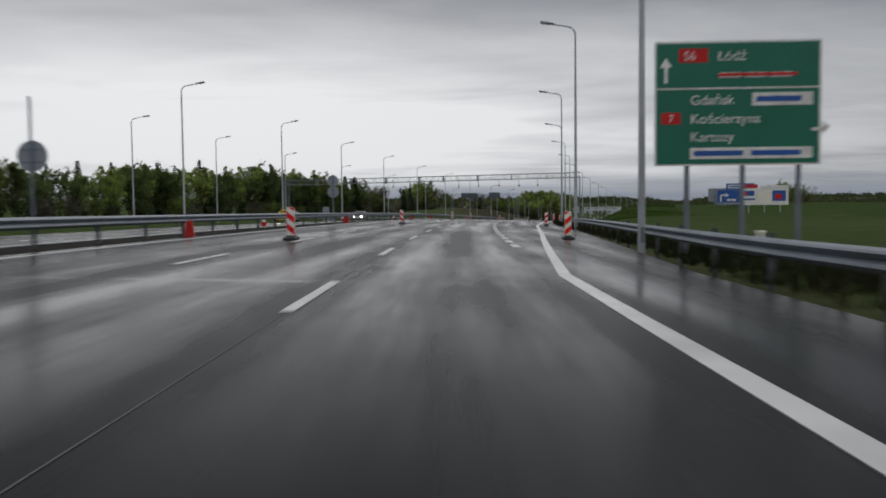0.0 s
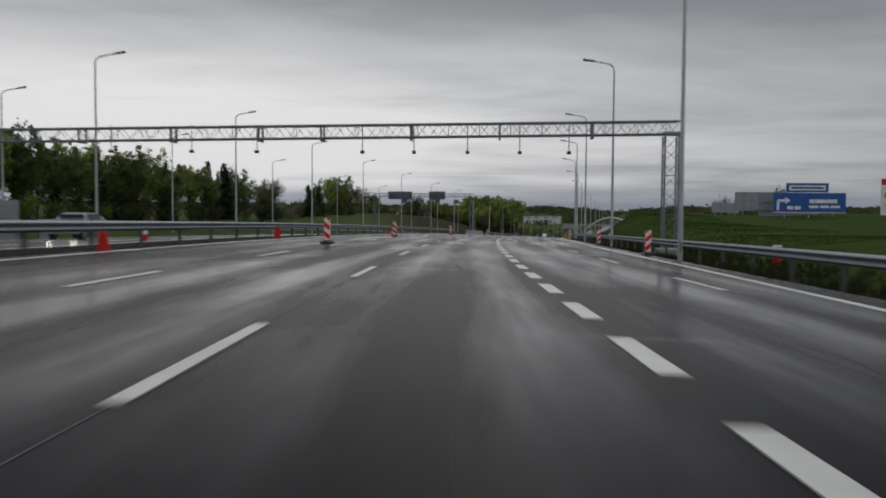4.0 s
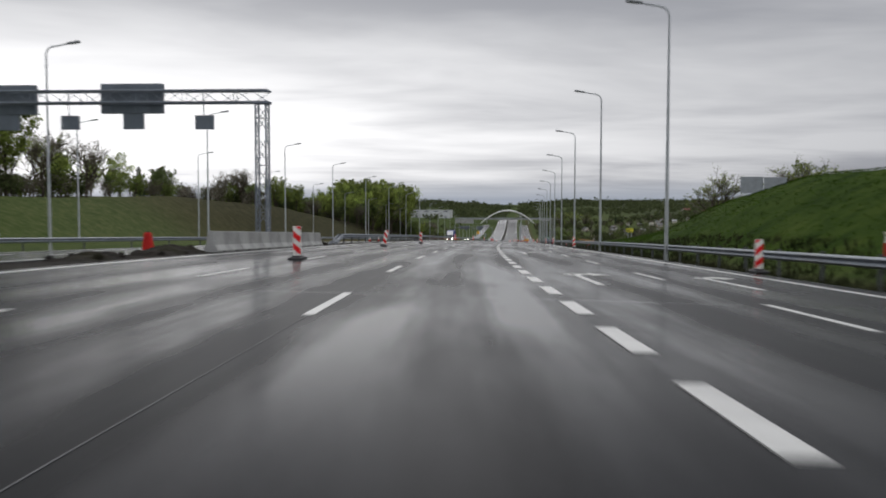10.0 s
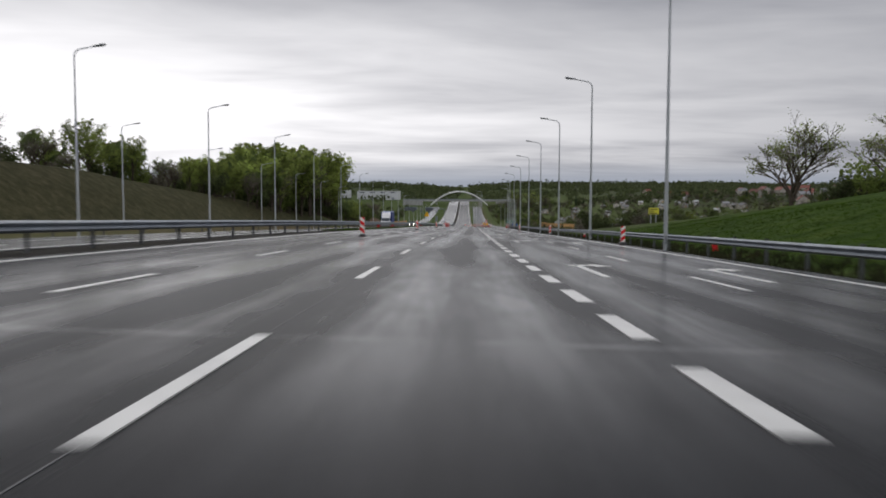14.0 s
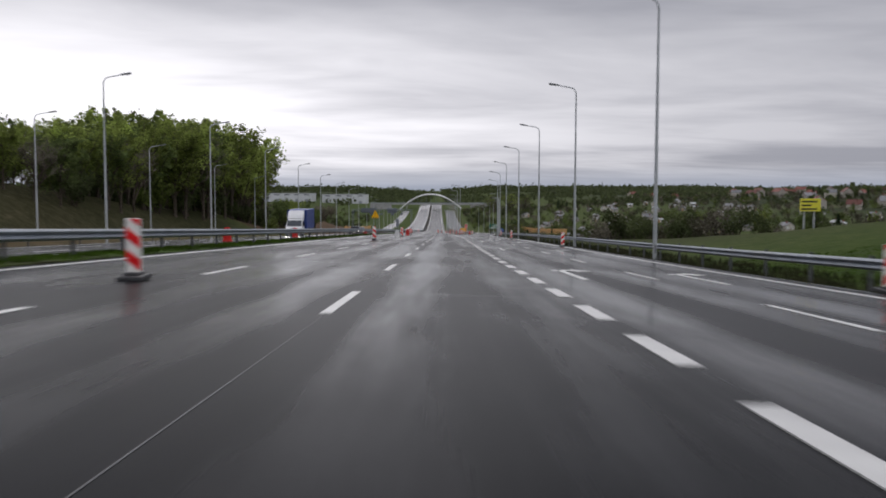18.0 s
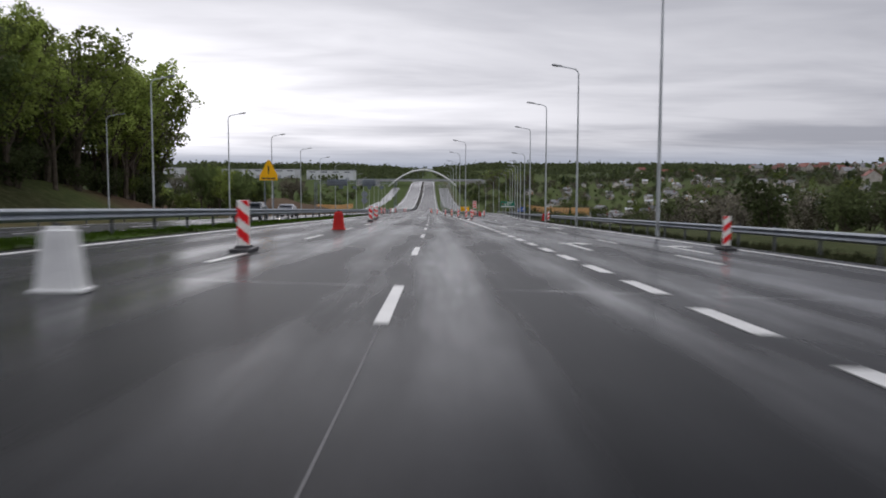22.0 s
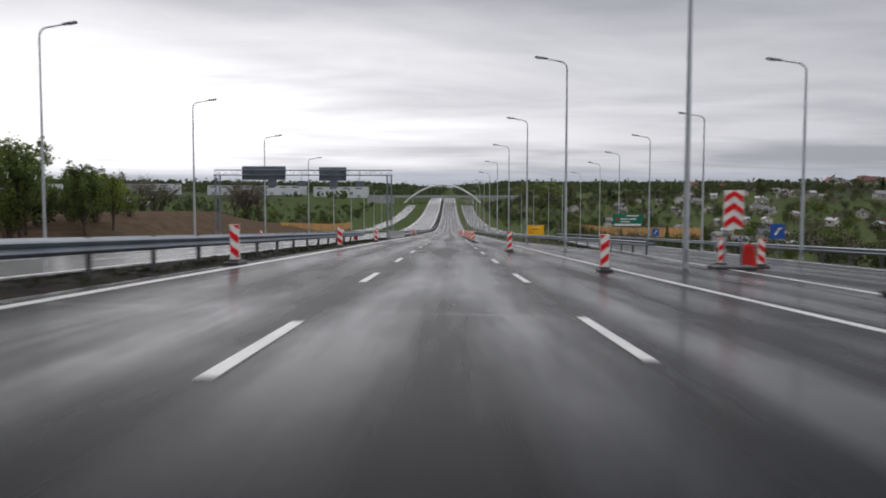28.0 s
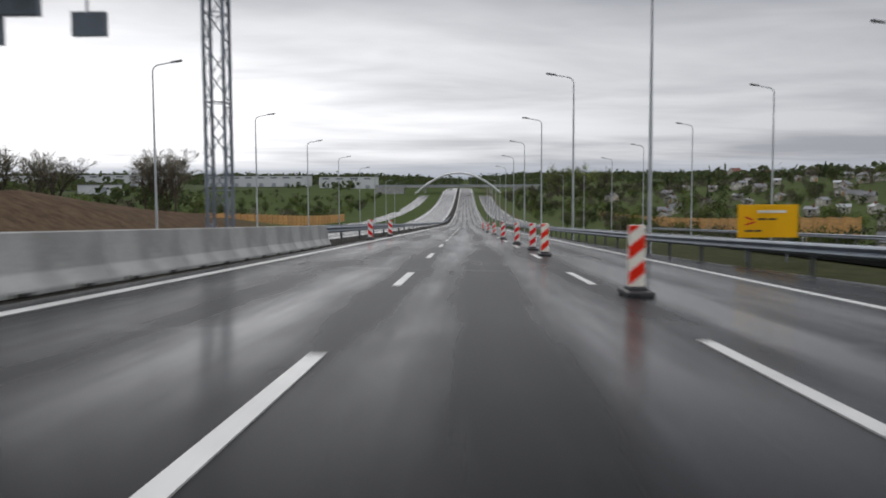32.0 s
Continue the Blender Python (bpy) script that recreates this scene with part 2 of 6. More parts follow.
    gl.inputs[3].default_value, gl.inputs[4].default_value = 0.55, 1.0
    L.new(lw.outputs["Facing"], gl.inputs[0])
    L.new(wet2, cw.inputs[0]); L.new(mth("MULTIPLY", cw.outputs[0], gl.outputs[0]), bs.inputs["Coat Weight"])
    cr = N.new("ShaderNodeMapRange")
    cr.inputs[1].default_value, cr.inputs[2].default_value = 0.42, 0.60
    cr.inputs[3].default_value, cr.inputs[4].default_value = 0.30, 0.17
    L.new(wet2, cr.inputs[0]); L.new(cr.outputs[0], bs.inputs["Coat Roughness"])
    bs.inputs["Coat IOR"].default_value = 1.165
    b = N.new("ShaderNodeBump")
    b.inputs["Strength"].default_value, b.inputs["Distance"].default_value = 0.35, 0.012
    L.new(grain, b.inputs["Height"]); L.new(b.outputs[0], bs.inputs["Normal"])
    return m


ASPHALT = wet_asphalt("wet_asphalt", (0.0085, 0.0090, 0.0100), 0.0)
SEAM = mat("seam_grey", (0.055, 0.055, 0.058), 0.6, var=0.3, scale=0.8)
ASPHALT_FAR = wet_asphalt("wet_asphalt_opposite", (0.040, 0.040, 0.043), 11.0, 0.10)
PAINT = mat("road_paint", (0.62, 0.615, 0.585), 0.35, var=0.08, scale=2.2, fine=60, dirt=(0.22, 0.22, 0.22), dirt_amt=0.45)
GRASS = mat("verge_grass", (0.030, 0.036, 0.016), 0.9, var=0.5, scale=0.5, fine=6, bump=0.6, dirt=(0.060, 0.046, 0.030), dirt_amt=0.6, spec=0.06)
MEDIANGRASS = mat("median_grass", (0.042, 0.070, 0.014), 0.9, var=0.5, scale=0.5, fine=6, bump=0.6, dirt=(0.10, 0.08, 0.04), dirt_amt=0.4, spec=0.06)
SOIL = mat("wet_soil", (0.022, 0.019, 0.016), 0.75, var=0.4, scale=1.5, fine=12, bump=0.9, dirt=(0.035, 0.036, 0.018), dirt_amt=0.6, spec=0.03)
GALV = mat("galvanised_steel", (0.20, 0.225, 0.26), 0.52, 0.35, var=0.12, scale=1.2, fine=30, bump=0.05, dirt=(0.22, 0.22, 0.21), dirt_amt=0.4)
# rail posts and spacers: shade behind the beam put into the base colour, plus dirt
POSTSTEEL = mat("shaded_weathered_steel", (0.10, 0.105, 0.11), 0.6, 0.3, var=0.2, scale=2.0, fine=30, bump=0.05, dirt=(0.07, 0.06, 0.05), dirt_amt=0.5)
POLE = mat("grey_lamp_pole", (0.46, 0.48, 0.49), 0.5, 0.15, var=0.10, scale=0.8, fine=25, bump=0.04)
LAMPHEAD = mat("lamp_housing", (0.22, 0.23, 0.24), 0.5, 0.2, var=0.08)
LENS = mat("lamp_lens", (0.55, 0.56, 0.55), 0.25, 0.0, var=0.04)
RED = mat("beacon_red", (0.80, 0.020, 0.022), 0.42, var=0.08, scale=4, dirt=(0.25, 0.08, 0.05), dirt_amt=0.3, spec=0.12)
ORANGE = mat("beacon_fluor_red", (0.95, 0.035, 0.012), 0.4, var=0.1, scale=4, spec=0.12)
WHITE = mat("reflective_white", (0.86, 0.83, 0.77), 0.42, var=0.10, scale=4, dirt=(0.45, 0.42, 0.36), dirt_amt=0.4, spec=0.12)
CREAM = mat("reflective_cream", (0.94, 0.86, 0.74), 0.42, var=0.08, scale=4, spec=0.12)
RUBBER = mat("black_rubber", (0.028, 0.028, 0.03), 0.6, var=0.25, scale=6, dirt=(0.09, 0.085, 0.08))
REDPLASTIC = mat("red_plastic", (0.55, 0.03, 0.025), 0.4, var=0.12, scale=2, dirt=(0.2, 0.07, 0.06), dirt_amt=0.4, spec=0.12)
WHITEPLASTIC = mat("white_plastic", (0.72, 0.72, 0.70), 0.45, var=0.10, scale=2, dirt=(0.4, 0.38, 0.35))
CONCRETE = mat("barrier_concrete", (0.36, 0.36, 0.345), 0.7, var=0.16, scale=1.1, fine=18, bump=0.3, dirt=(0.17, 0.165, 0.15), dirt_amt=0.6)
SIGNBACK = mat("sign_back_grey", (0.30, 0.32, 0.34), 0.5, 0.4, var=0.08, scale=1.0)
VMS = mat("variable_sign_back", (0.14, 0.165, 0.19), 0.5, 0.2, var=0.12, scale=1.0)
GREEN = mat("sign_green", (0.0, 0.15, 0.085), 0.4, var=0.06, scale=0.8)
BLUE = mat("sign_blue", (0.01, 0.09, 0.36), 0.4, var=0.06, scale=0.8)
YELLOW = mat("sign_yellow", (0.95, 0.48, 0.01), 0.45, var=0.06, scale=0.8, spec=0.12)
BLACK = mat("matt_black", (0.02, 0.02, 0.022), 0.6, var=0.1)
SIGNRED = mat("sign_red", (0.60, 0.03, 0.03), 0.4, var=0.06, spec=0.12)
TIMBER = mat("new_timber", (0.54, 0.29, 0.09), 0.7, var=0.2, scale=1.5, fine=14, bump=0.3, rand=0.15)
BARK = mat("bark", (0.075, 0.06, 0.045), 0.9, var=0.3, scale=3, fine=22, bump=0.8, spec=0.2)
LEAF = mat("spring_leaves", (0.225, 0.280, 0.068), 0.7, var=0.5, scale=0.35, fine=3, bump=0.0, rand=0.38, spec=0.06)
LEAF2 = mat("dark_leaves", (0.128, 0.168, 0.058), 0.75, var=0.5, scale=0.35, fine=3, bump=0.0, rand=0.25, spec=0.06)
NEEDLE = mat("spruce_needles", (0.030, 0.048, 0.024), 0.8, var=0.4, scale=0.6, fine=4, bump=0.0, rand=0.2, spec=0.06)
MEADOW = mat("meadow_blades", (0.046, 0.084, 0.010), 0.95, var=0.4, scale=0.25, fine=2, bump=0.0, spec=0.06)
TWIG = mat("bare_twigs", (0.150, 0.135, 0.100), 0.9, var=0.4, scale=0.5, fine=4, bump=0.0, rand=0.2, spec=0.06)
BUSHDARK = mat("dark_bush_leaves", (0.078, 0.096, 0.040), 0.75, var=0.5, scale=0.35, fine=3, bump=0.0, rand=0.3, spec=0.06)
BUSHFRESH = mat("fresh_bush_leaves", (0.135, 0.172, 0.046), 0.75, var=0.5, scale=0.35, fine=3, bump=0.0, rand=0.3, spec=0.06)
PALEROOF = mat("pale_sheet_roof", (0.40, 0.41, 0.42), 0.6, var=0.15, scale=0.5, rand=0.35)
PLASTER = mat("plaster_walls", (0.42, 0.385, 0.335), 0.85, var=0.12, scale=0.5, rand=0.35)
ROOFRED = mat("red_roof_tiles", (0.18, 0.062, 0.045), 0.75, var=0.2, scale=0.8, fine=6, rand=0.35)
ROOFGREY = mat("grey_roofing", (0.16, 0.16, 0.165), 0.7, var=0.2, scale=0.8, fine=6, rand=0.4)
GLASS = mat("window_glass", (0.03, 0.04, 0.05), 0.08, var=0.05, bump=0)
FACADE = mat("white_cladding", (0.56, 0.57, 0.58), 0.5, var=0.06, scale=0.05, fine=0.6, bump=0)
def thin_leaf(m, share):
    """Let light through a leaf."""
    N, L = m.node_tree.nodes, m.node_tree.links
    bs, out = N["Principled BSDF"], N["Material Output"]
    tr = N.new("ShaderNodeBsdfTranslucent")
    mx = N.new("ShaderNodeMixShader"); mx.inputs[0].default_value = share
    L.new(bs.inputs["Base Color"].links[0].from_socket, tr.inputs[0])
    L.new(bs.outputs[0], mx.inputs[1]); L.new(tr.outputs[0], mx.inputs[2]); L.new(mx.outputs[0], out.inputs[0])


for leaf_mat in (LEAF, LEAF2, BUSHDARK, BUSHFRESH, MEADOW, GRASS):
    thin_leaf(leaf_mat, 0.48)
LEMON = mat("lemon_yellow", (0.78, 0.72, 0.05), 0.5, var=0.05, scale=0.8)
HEADLAMP = mat("car_headlamp_on", (0.9, 0.88, 0.8), 0.2, var=0, bump=0, emit=(1.0, 0.90, 0.72), power=16.0)
CARPAINT = mat("silver_car_paint", (0.30, 0.31, 0.33), 0.3, 0.5, var=0.05, bump=0)
CARDARK = mat("dark_car_paint", (0.05, 0.055, 0.065), 0.3, 0.4, var=0.05, bump=0)
CARYELLOW = mat("yellow_car_paint", (0.75, 0.52, 0.03), 0.35, var=0.05, bump=0)
CARBLUE = mat("blue_tarpaulin", (0.02, 0.05, 0.22), 0.5, var=0.15, scale=0.8, bump=0.1)
CABWHITE = mat("white_cab_paint", (0.75, 0.75, 0.74), 0.3, var=0.05, bump=0)

# ---- alignment of the road: distance along it, offset to the right, height ----
TURN = [(-40, 0.76), (0, -0.75), (40, -2.45), (80, -4.38), (120, -6.53), (160, -8.55), (200, -10.75), (240, -12.89), (280, -14.70), (320, -15.74), (360, -16.76), (400, -17.34), (440, -17.15), (480, -17.42), (520, -17.20), (560, -16.93), (600, -16.82), (640, -16.58), (680, -16.80), (720, -17.16), (760, -16.88), (800, -16.83), (860, -16.79), (2600, -16.79)]
FALL = [(-40, -0.0094), (0, -0.0124), (40, -0.0151), (80, -0.0175), (120, -0.0208), (160, -0.0260), (200, -0.0294), (240, -0.0329), (280, -0.0382), (320, -0.0406), (360, -0.0414), (400, -0.0449), (440, -0.0460), (480, -0.0433), (520, -0.0452), (560, -0.0472), (600, -0.0470), (640, -0.0485), (680, -0.0476), (720, -0.0473), (760, -0.0465), (800, -0.0460), (960, -0.0450), (1040, -0.0260), (1120, -0.0140), (1200, -0.0060), (1280, 0.0020), (1360, 0.0160), (1440, 0.0260), (1560, 0.0280), (1620, 0.0100), (1700, 0.0000), (2600, 0.0000)]
CROSS = [(0, 0.0229), (150, 0.0312), (300, 0.0253), (450, 0.0333), (600, 0.0247), (750, 0.0247)]

STEP = 2.0
SS = np.arange(-200, 2600, STEP)
_h = np.radians(np.interp(SS, [a for a, b in TURN], [b for a, b in TURN]))
_g = np.interp(SS, [a for a, b in FALL], [b for a, b in FALL])
i0 = int(np.searchsorted(SS, -40))
_x = np.cumsum(-np.sin(_h) * STEP); _x = np.concatenate([[0], _x[:-1]]); _x -= _x[i0]
_y = np.cumsum(np.cos(_h) * STEP); _y = np.concatenate([[0], _y[:-1]]); _y -= _y[i0]
_z = np.cumsum(_g * STEP); _z = np.concatenate([[0], _z[:-1]]); _z -= _z[i0]


def lerp(s, table):
    return float(np.interp(s, [a for a, b in table], [b for a, b in table]))


def cross(s, o):
    """Height of the pavement at offset o against the centre line: superelevated, the other side falling away."""
    c = lerp(s, CROSS)
    return -c * o if o > -8.5 else c * 8.5 - 0.02 * (-8.5 - max(o, -24))


def road_z(s):
    return float(np.interp(s, SS, _z))


def at(s, o, dz=0.0):
    h = float(np.interp(s, SS, _h))
    return Vector((float(np.interp(s, SS, _x)) + o * math.cos(h), float(np.interp(s, SS, _y)) + o * math.sin(h), road_z(s) + cross(s, o) + dz))


def stand(s, o, dz=0.0, turn=0.0):
    """Upright pose at a place of the road, y ahead along it."""
    return Matrix.Translation(at(s, o, dz)) @ Matrix.Rotation(float(np.interp(s, SS, _h)) + radians(turn), 4, "Z")


def lie(s, o, dz=0.0):
    """Pose flat on the pavement, y ahead along it."""
    a, b, r = at(s - 0.5, o), at(s + 0.5, o), at(s, o + 0.5) - at(s, o - 0.5)
    yv = (b - a).normalized()
    zv = r.cross(yv).normalized()
    xv = yv.cross(zv)
    m = Matrix((xv, yv, zv)).transposed().to_4x4()
    m.translation = at(s, o, dz)
    return m


def smooth(x):
    x = min(1.0, max(0.0, x))
    return x * x * (3 - 2 * x)


# right-hand edge line of the pavement and the ramp that leaves
EDGE_R = [(-40, 3.65), (27, 3.65), (39, 4.5), (55, 5.6), (71, 6.45), (88, 7.1), (104, 8.0), (126, 8.9), (180, 10.3), (560, 10.5), (600, 11.0), (640, 13.0), (697, 17.0), (760, 21.5), (840, 26.5), (920, 26.5), (1020, 22.0), (1120, 18.5), (2600, 18.5)]
RAMP_L = [(600, 4.0), (617, 5.2), (637, 6.0), (655, 7.3), (697, 9.8), (760, 14.3), (840, 19.3), (920, 18.8), (1020, 13.6), (1120, 9.6), (2600, 9.6)]


# ---- mesh helpers ----
def box(bm, cx, cy, cz, sx, sy, sz, rz=0.0, rx=0.0, ry=0.0, bevel=0.0):
    m = Matrix.Translation((cx, cy, cz)) @ Euler((rx, ry, rz)).to_matrix().to_4x4() @ Matrix.Diagonal((sx, sy, sz, 1))
    r = bmesh.ops.create_cube(bm, size=1.0, matrix=m)
    if bevel:
        es = list({e for v in r["verts"] for e in v.link_edges})
        bmesh.ops.bevel(bm, geom=es, offset=bevel, segments=2, affect="EDGES", profile=0.6)
    return bm


def tube(bm, pts, radii, n=8, cap=True):
    """A round bar through points, with a radius at each."""
    rings = []
    for i, p in enumerate(pts):
        p = Vector(p)
        a = Vector(pts[max(0, i - 1)]); b = Vector(pts[min(len(pts) - 1, i + 1)])
        d = (b - a).normalized()
        u = d.orthogonal().normalized() if i == 0 else (pu - d * pu.dot(d)).normalized()
        pu = u
        w = d.cross(u)
        r = radii[i] if isinstance(radii, (list, tuple)) else radii
        rings.append([bm.verts.new(p + r * (math.cos(2 * math.pi * k / n) * u + math.sin(2 * math.pi * k / n) * w)) for k in range(n)])
    for a, b in zip(rings, rings[1:]):
        for k in range(n):
            bm.faces.new((a[k], a[(k + 1) % n], b[(k + 1) % n], b[k]))
    if cap:
        bm.faces.new(list(reversed(rings[0]))); bm.faces.new(rings[-1])
    return bm


def prism(bm, outline, z0, z1):
    """Outline in x, y pulled from z0 to z1."""
    a = [bm.verts.new((x, y, z0)) for x, y in outline]
    b = [bm.verts.new((x, y, z1)) for x, y in outline]
    n = len(outline)
    bm.faces.new(list(reversed(a))); bm.faces.new(b)
    for i in range(n):
        bm.faces.new((a[i], a[(i + 1) % n], b[(i + 1) % n], b[i]))
    return bm


def mesh_of(name, bm, material, shade=False):
    bmesh.ops.recalc_face_normals(bm, faces=bm.faces)
    me = bpy.data.meshes.new(name)
    bm.to_mesh(me)
    bm.free()
    me.materials.append(material)
    if shade:
        for p in me.polygons:
            p.use_smooth = True
    return me


def part(name, bm, material, parent, label="", shade=False):
    me = bm if isinstance(bm, bpy.types.Mesh) else mesh_of(name, bm, material, shade)
    ob = new(name, me)
    ob.parent = parent
    if label:
        tagged(ob, label)
    return ob


def thing(name, label, category, group="", m=None, kind=""):
    ob = tagged(new(name), label, category, group, kind)
    ob.empty_display_size = 0.2
    if m is not None:
        ob.matrix_world = m
    return ob


def ribbon(name, s0, s1, step, left, right, material, label, category, dz=0.0, thick=0.25, lanes=8, parent=None):
    """A strip of paving or ground along the road between two offsets, with depth and metre coordinates."""
    n = max(1, int(round((s1 - s0) / step)))
    verts, faces, uvs = [], [], []
    for i in range(n + 1):
        s = s0 + (s1 - s0) * i / n
        a = left(s) if callable(left) else left
        b = right(s) if callable(right) else right
        for k in range(lanes + 1):
            o = a + (b - a) * k / lanes
            verts.append(at(s, o, dz)); uvs.append((o, s))
        verts.append(at(s, b, dz - thick)); uvs.append((b, s))
        verts.append(at(s, a, dz - thick)); uvs.append((a, s))
    w = lanes + 3
    for i in range(n):
        for k in range(w):
            k2 = (k + 1) % w
            faces.append((i * w + k, i * w + k2, (i + 1) * w + k2, (i + 1) * w + k))
    for i in (0, n):
        faces.append([i * w + k for k in range(w)])
    me = bpy.data.meshes.new(name)
    me.from_pydata(verts, [], faces)
    me.materials.append(material)
    uvl = me.uv_layers.new(name="metres")
    for lp in me.loops:
        uvl.data[lp.index].uv = uvs[lp.vertex_index]
    me.update()
    bm = bmesh.new(); bm.from_mesh(me); bmesh.ops.recalc_face_normals(bm, faces=bm.faces); bm.to_mesh(me); bm.free()
    ob = new(name, me)
    if parent:
        ob.parent = parent
        if label:
            tagged(ob, label)
    else:
        tagged(ob, label, category, kind="structure")
    return ob

# ---- the land ----
BANK_L = [(-200, 0.6), (150, 0.8), (230, 1.8), (300, 3.4), (380, 7.6), (450, 8.0), (530, 6.3), (600, 5.3), (650, 3.4), (676, 0.8), (720, 0.6), (770, 3.5), (820, 4.8), (900, 3.0), (960, 0), (2600, -1)]
BANK_R = [(-200, 0.6), (100, 1.0), (185, 1.4), (215, 2.4), (250, 3.6), (270, 4.9), (300, 6.0), (330, 5.9), (360, 5.7), (430, 6.0), (470, 4.6), (500, 3.4), (560, 0.9), (620, -1.0), (700, -3.0), (800, -4.5), (1000, -3), (1150, 1), (1260, 8), (1380, 7), (1700, 0), (2600, 0)]
SLOPE_R = [(-200, 20), (215, 12), (300, 13), (330, 17), (360, 30), (400, 38), (430, 42), (520, 44), (700, 26), (2600, 30)]
FAR_L = [(-200, 3.0), (250, 3.0), (450, -3.0), (620, -14.0), (800, -24.0), (1100, -31.0), (1500, -34.0), (2000, -33.0), (2600, -27.0), (5000, -27.0)]
FAR_R = [(-200, 2.0), (250, 0.0), (450, -8.0), (620, -20.0), (800, -29.0), (1000, -28.0), (1300, -26.0), (1700, -27.0), (2600, -27.0), (5000, -27.0)]


def edge_right(s):
    return lerp(s, EDGE_R)


def ground_rel(s, o):
    """Height of the land at a place of the road."""
    zr = road_z(s)
    if o < 0:
        d = -o
        near = cross(s, -24) - 0.32
        if d < 38.8:
            return zr + cross(s, o) - 0.32 + 0.35 * smooth((d - 25) / 3)
        bank = near + 0.35 + (lerp(s, BANK_L)-0.35) * smooth((d - 39) / 11)
        far = lerp(s, FAR_L) + 18 * smooth((d - 600) / 3000)
        z = (zr + bank) * (1 - smooth((d - 55) / 200)) + far * smooth((d - 55) / 200)
    else:
        e = edge_right(s) + 2.3
        near = cross(s, e) - 0.32
        if o < e:
            return zr + cross(s, o) - 0.32
        rise = lerp(s, BANK_R)
        bank = near + rise * smooth((o - e) / lerp(s, SLOPE_R)) - 0.25 * smooth((o - e) / 2.0)
        far = lerp(s, FAR_R) + 12 * smooth((o - 150) / 500) * smooth((s - 500) / 400) * (1 - smooth((s - 1400) / 500)) + 8 * smooth((o - 600) / 2500)
        z = (zr + bank) * (1 - smooth((o - 60) / 190)) + far * smooth((o - 60) / 190)
    rough = smooth((abs(o) - 16) / 30)
    z += rough * (0.35 * noise.noise((s * 0.07, o * 0.07, 3.0)) + 0.8 * noise.noise((s * 0.02, o * 0.02, 8.0)))
    if abs(o) > 200:
        z += 5.0 * smooth((abs(o) - 200) / 600) * noise.noise((s * 0.0035, o * 0.0035, 1.0))
    return z


CH = radians(-14.0)


def land_xy(s, o):
    """Near the road the land follows its bends; far off it is laid out square, so that nothing folds."""
    p = at(s, o)
    w = smooth((abs(o) - 90) / 500)
    if s > 2560 or s < -195:
        base = at(max(-195, min(s, 2560)), 0)
        ex = s - max(-195, min(s, 2560))
        h = float(np.interp(max(-195, min(s, 2560)), SS, _h))
        p = Vector((base.x - math.sin(h) * ex + o * math.cos(h), base.y + math.cos(h) * ex + o * math.sin(h), 0))
    b = Vector((-0.0, 38.0, 0))
    q = Vector((b.x - math.sin(CH) * s + o * math.cos(CH), b.y + math.cos(CH) * s + o * math.sin(CH), 0))
    return (p.x * (1 - w) + q.x * w, p.y * (1 - w) + q.y * w)


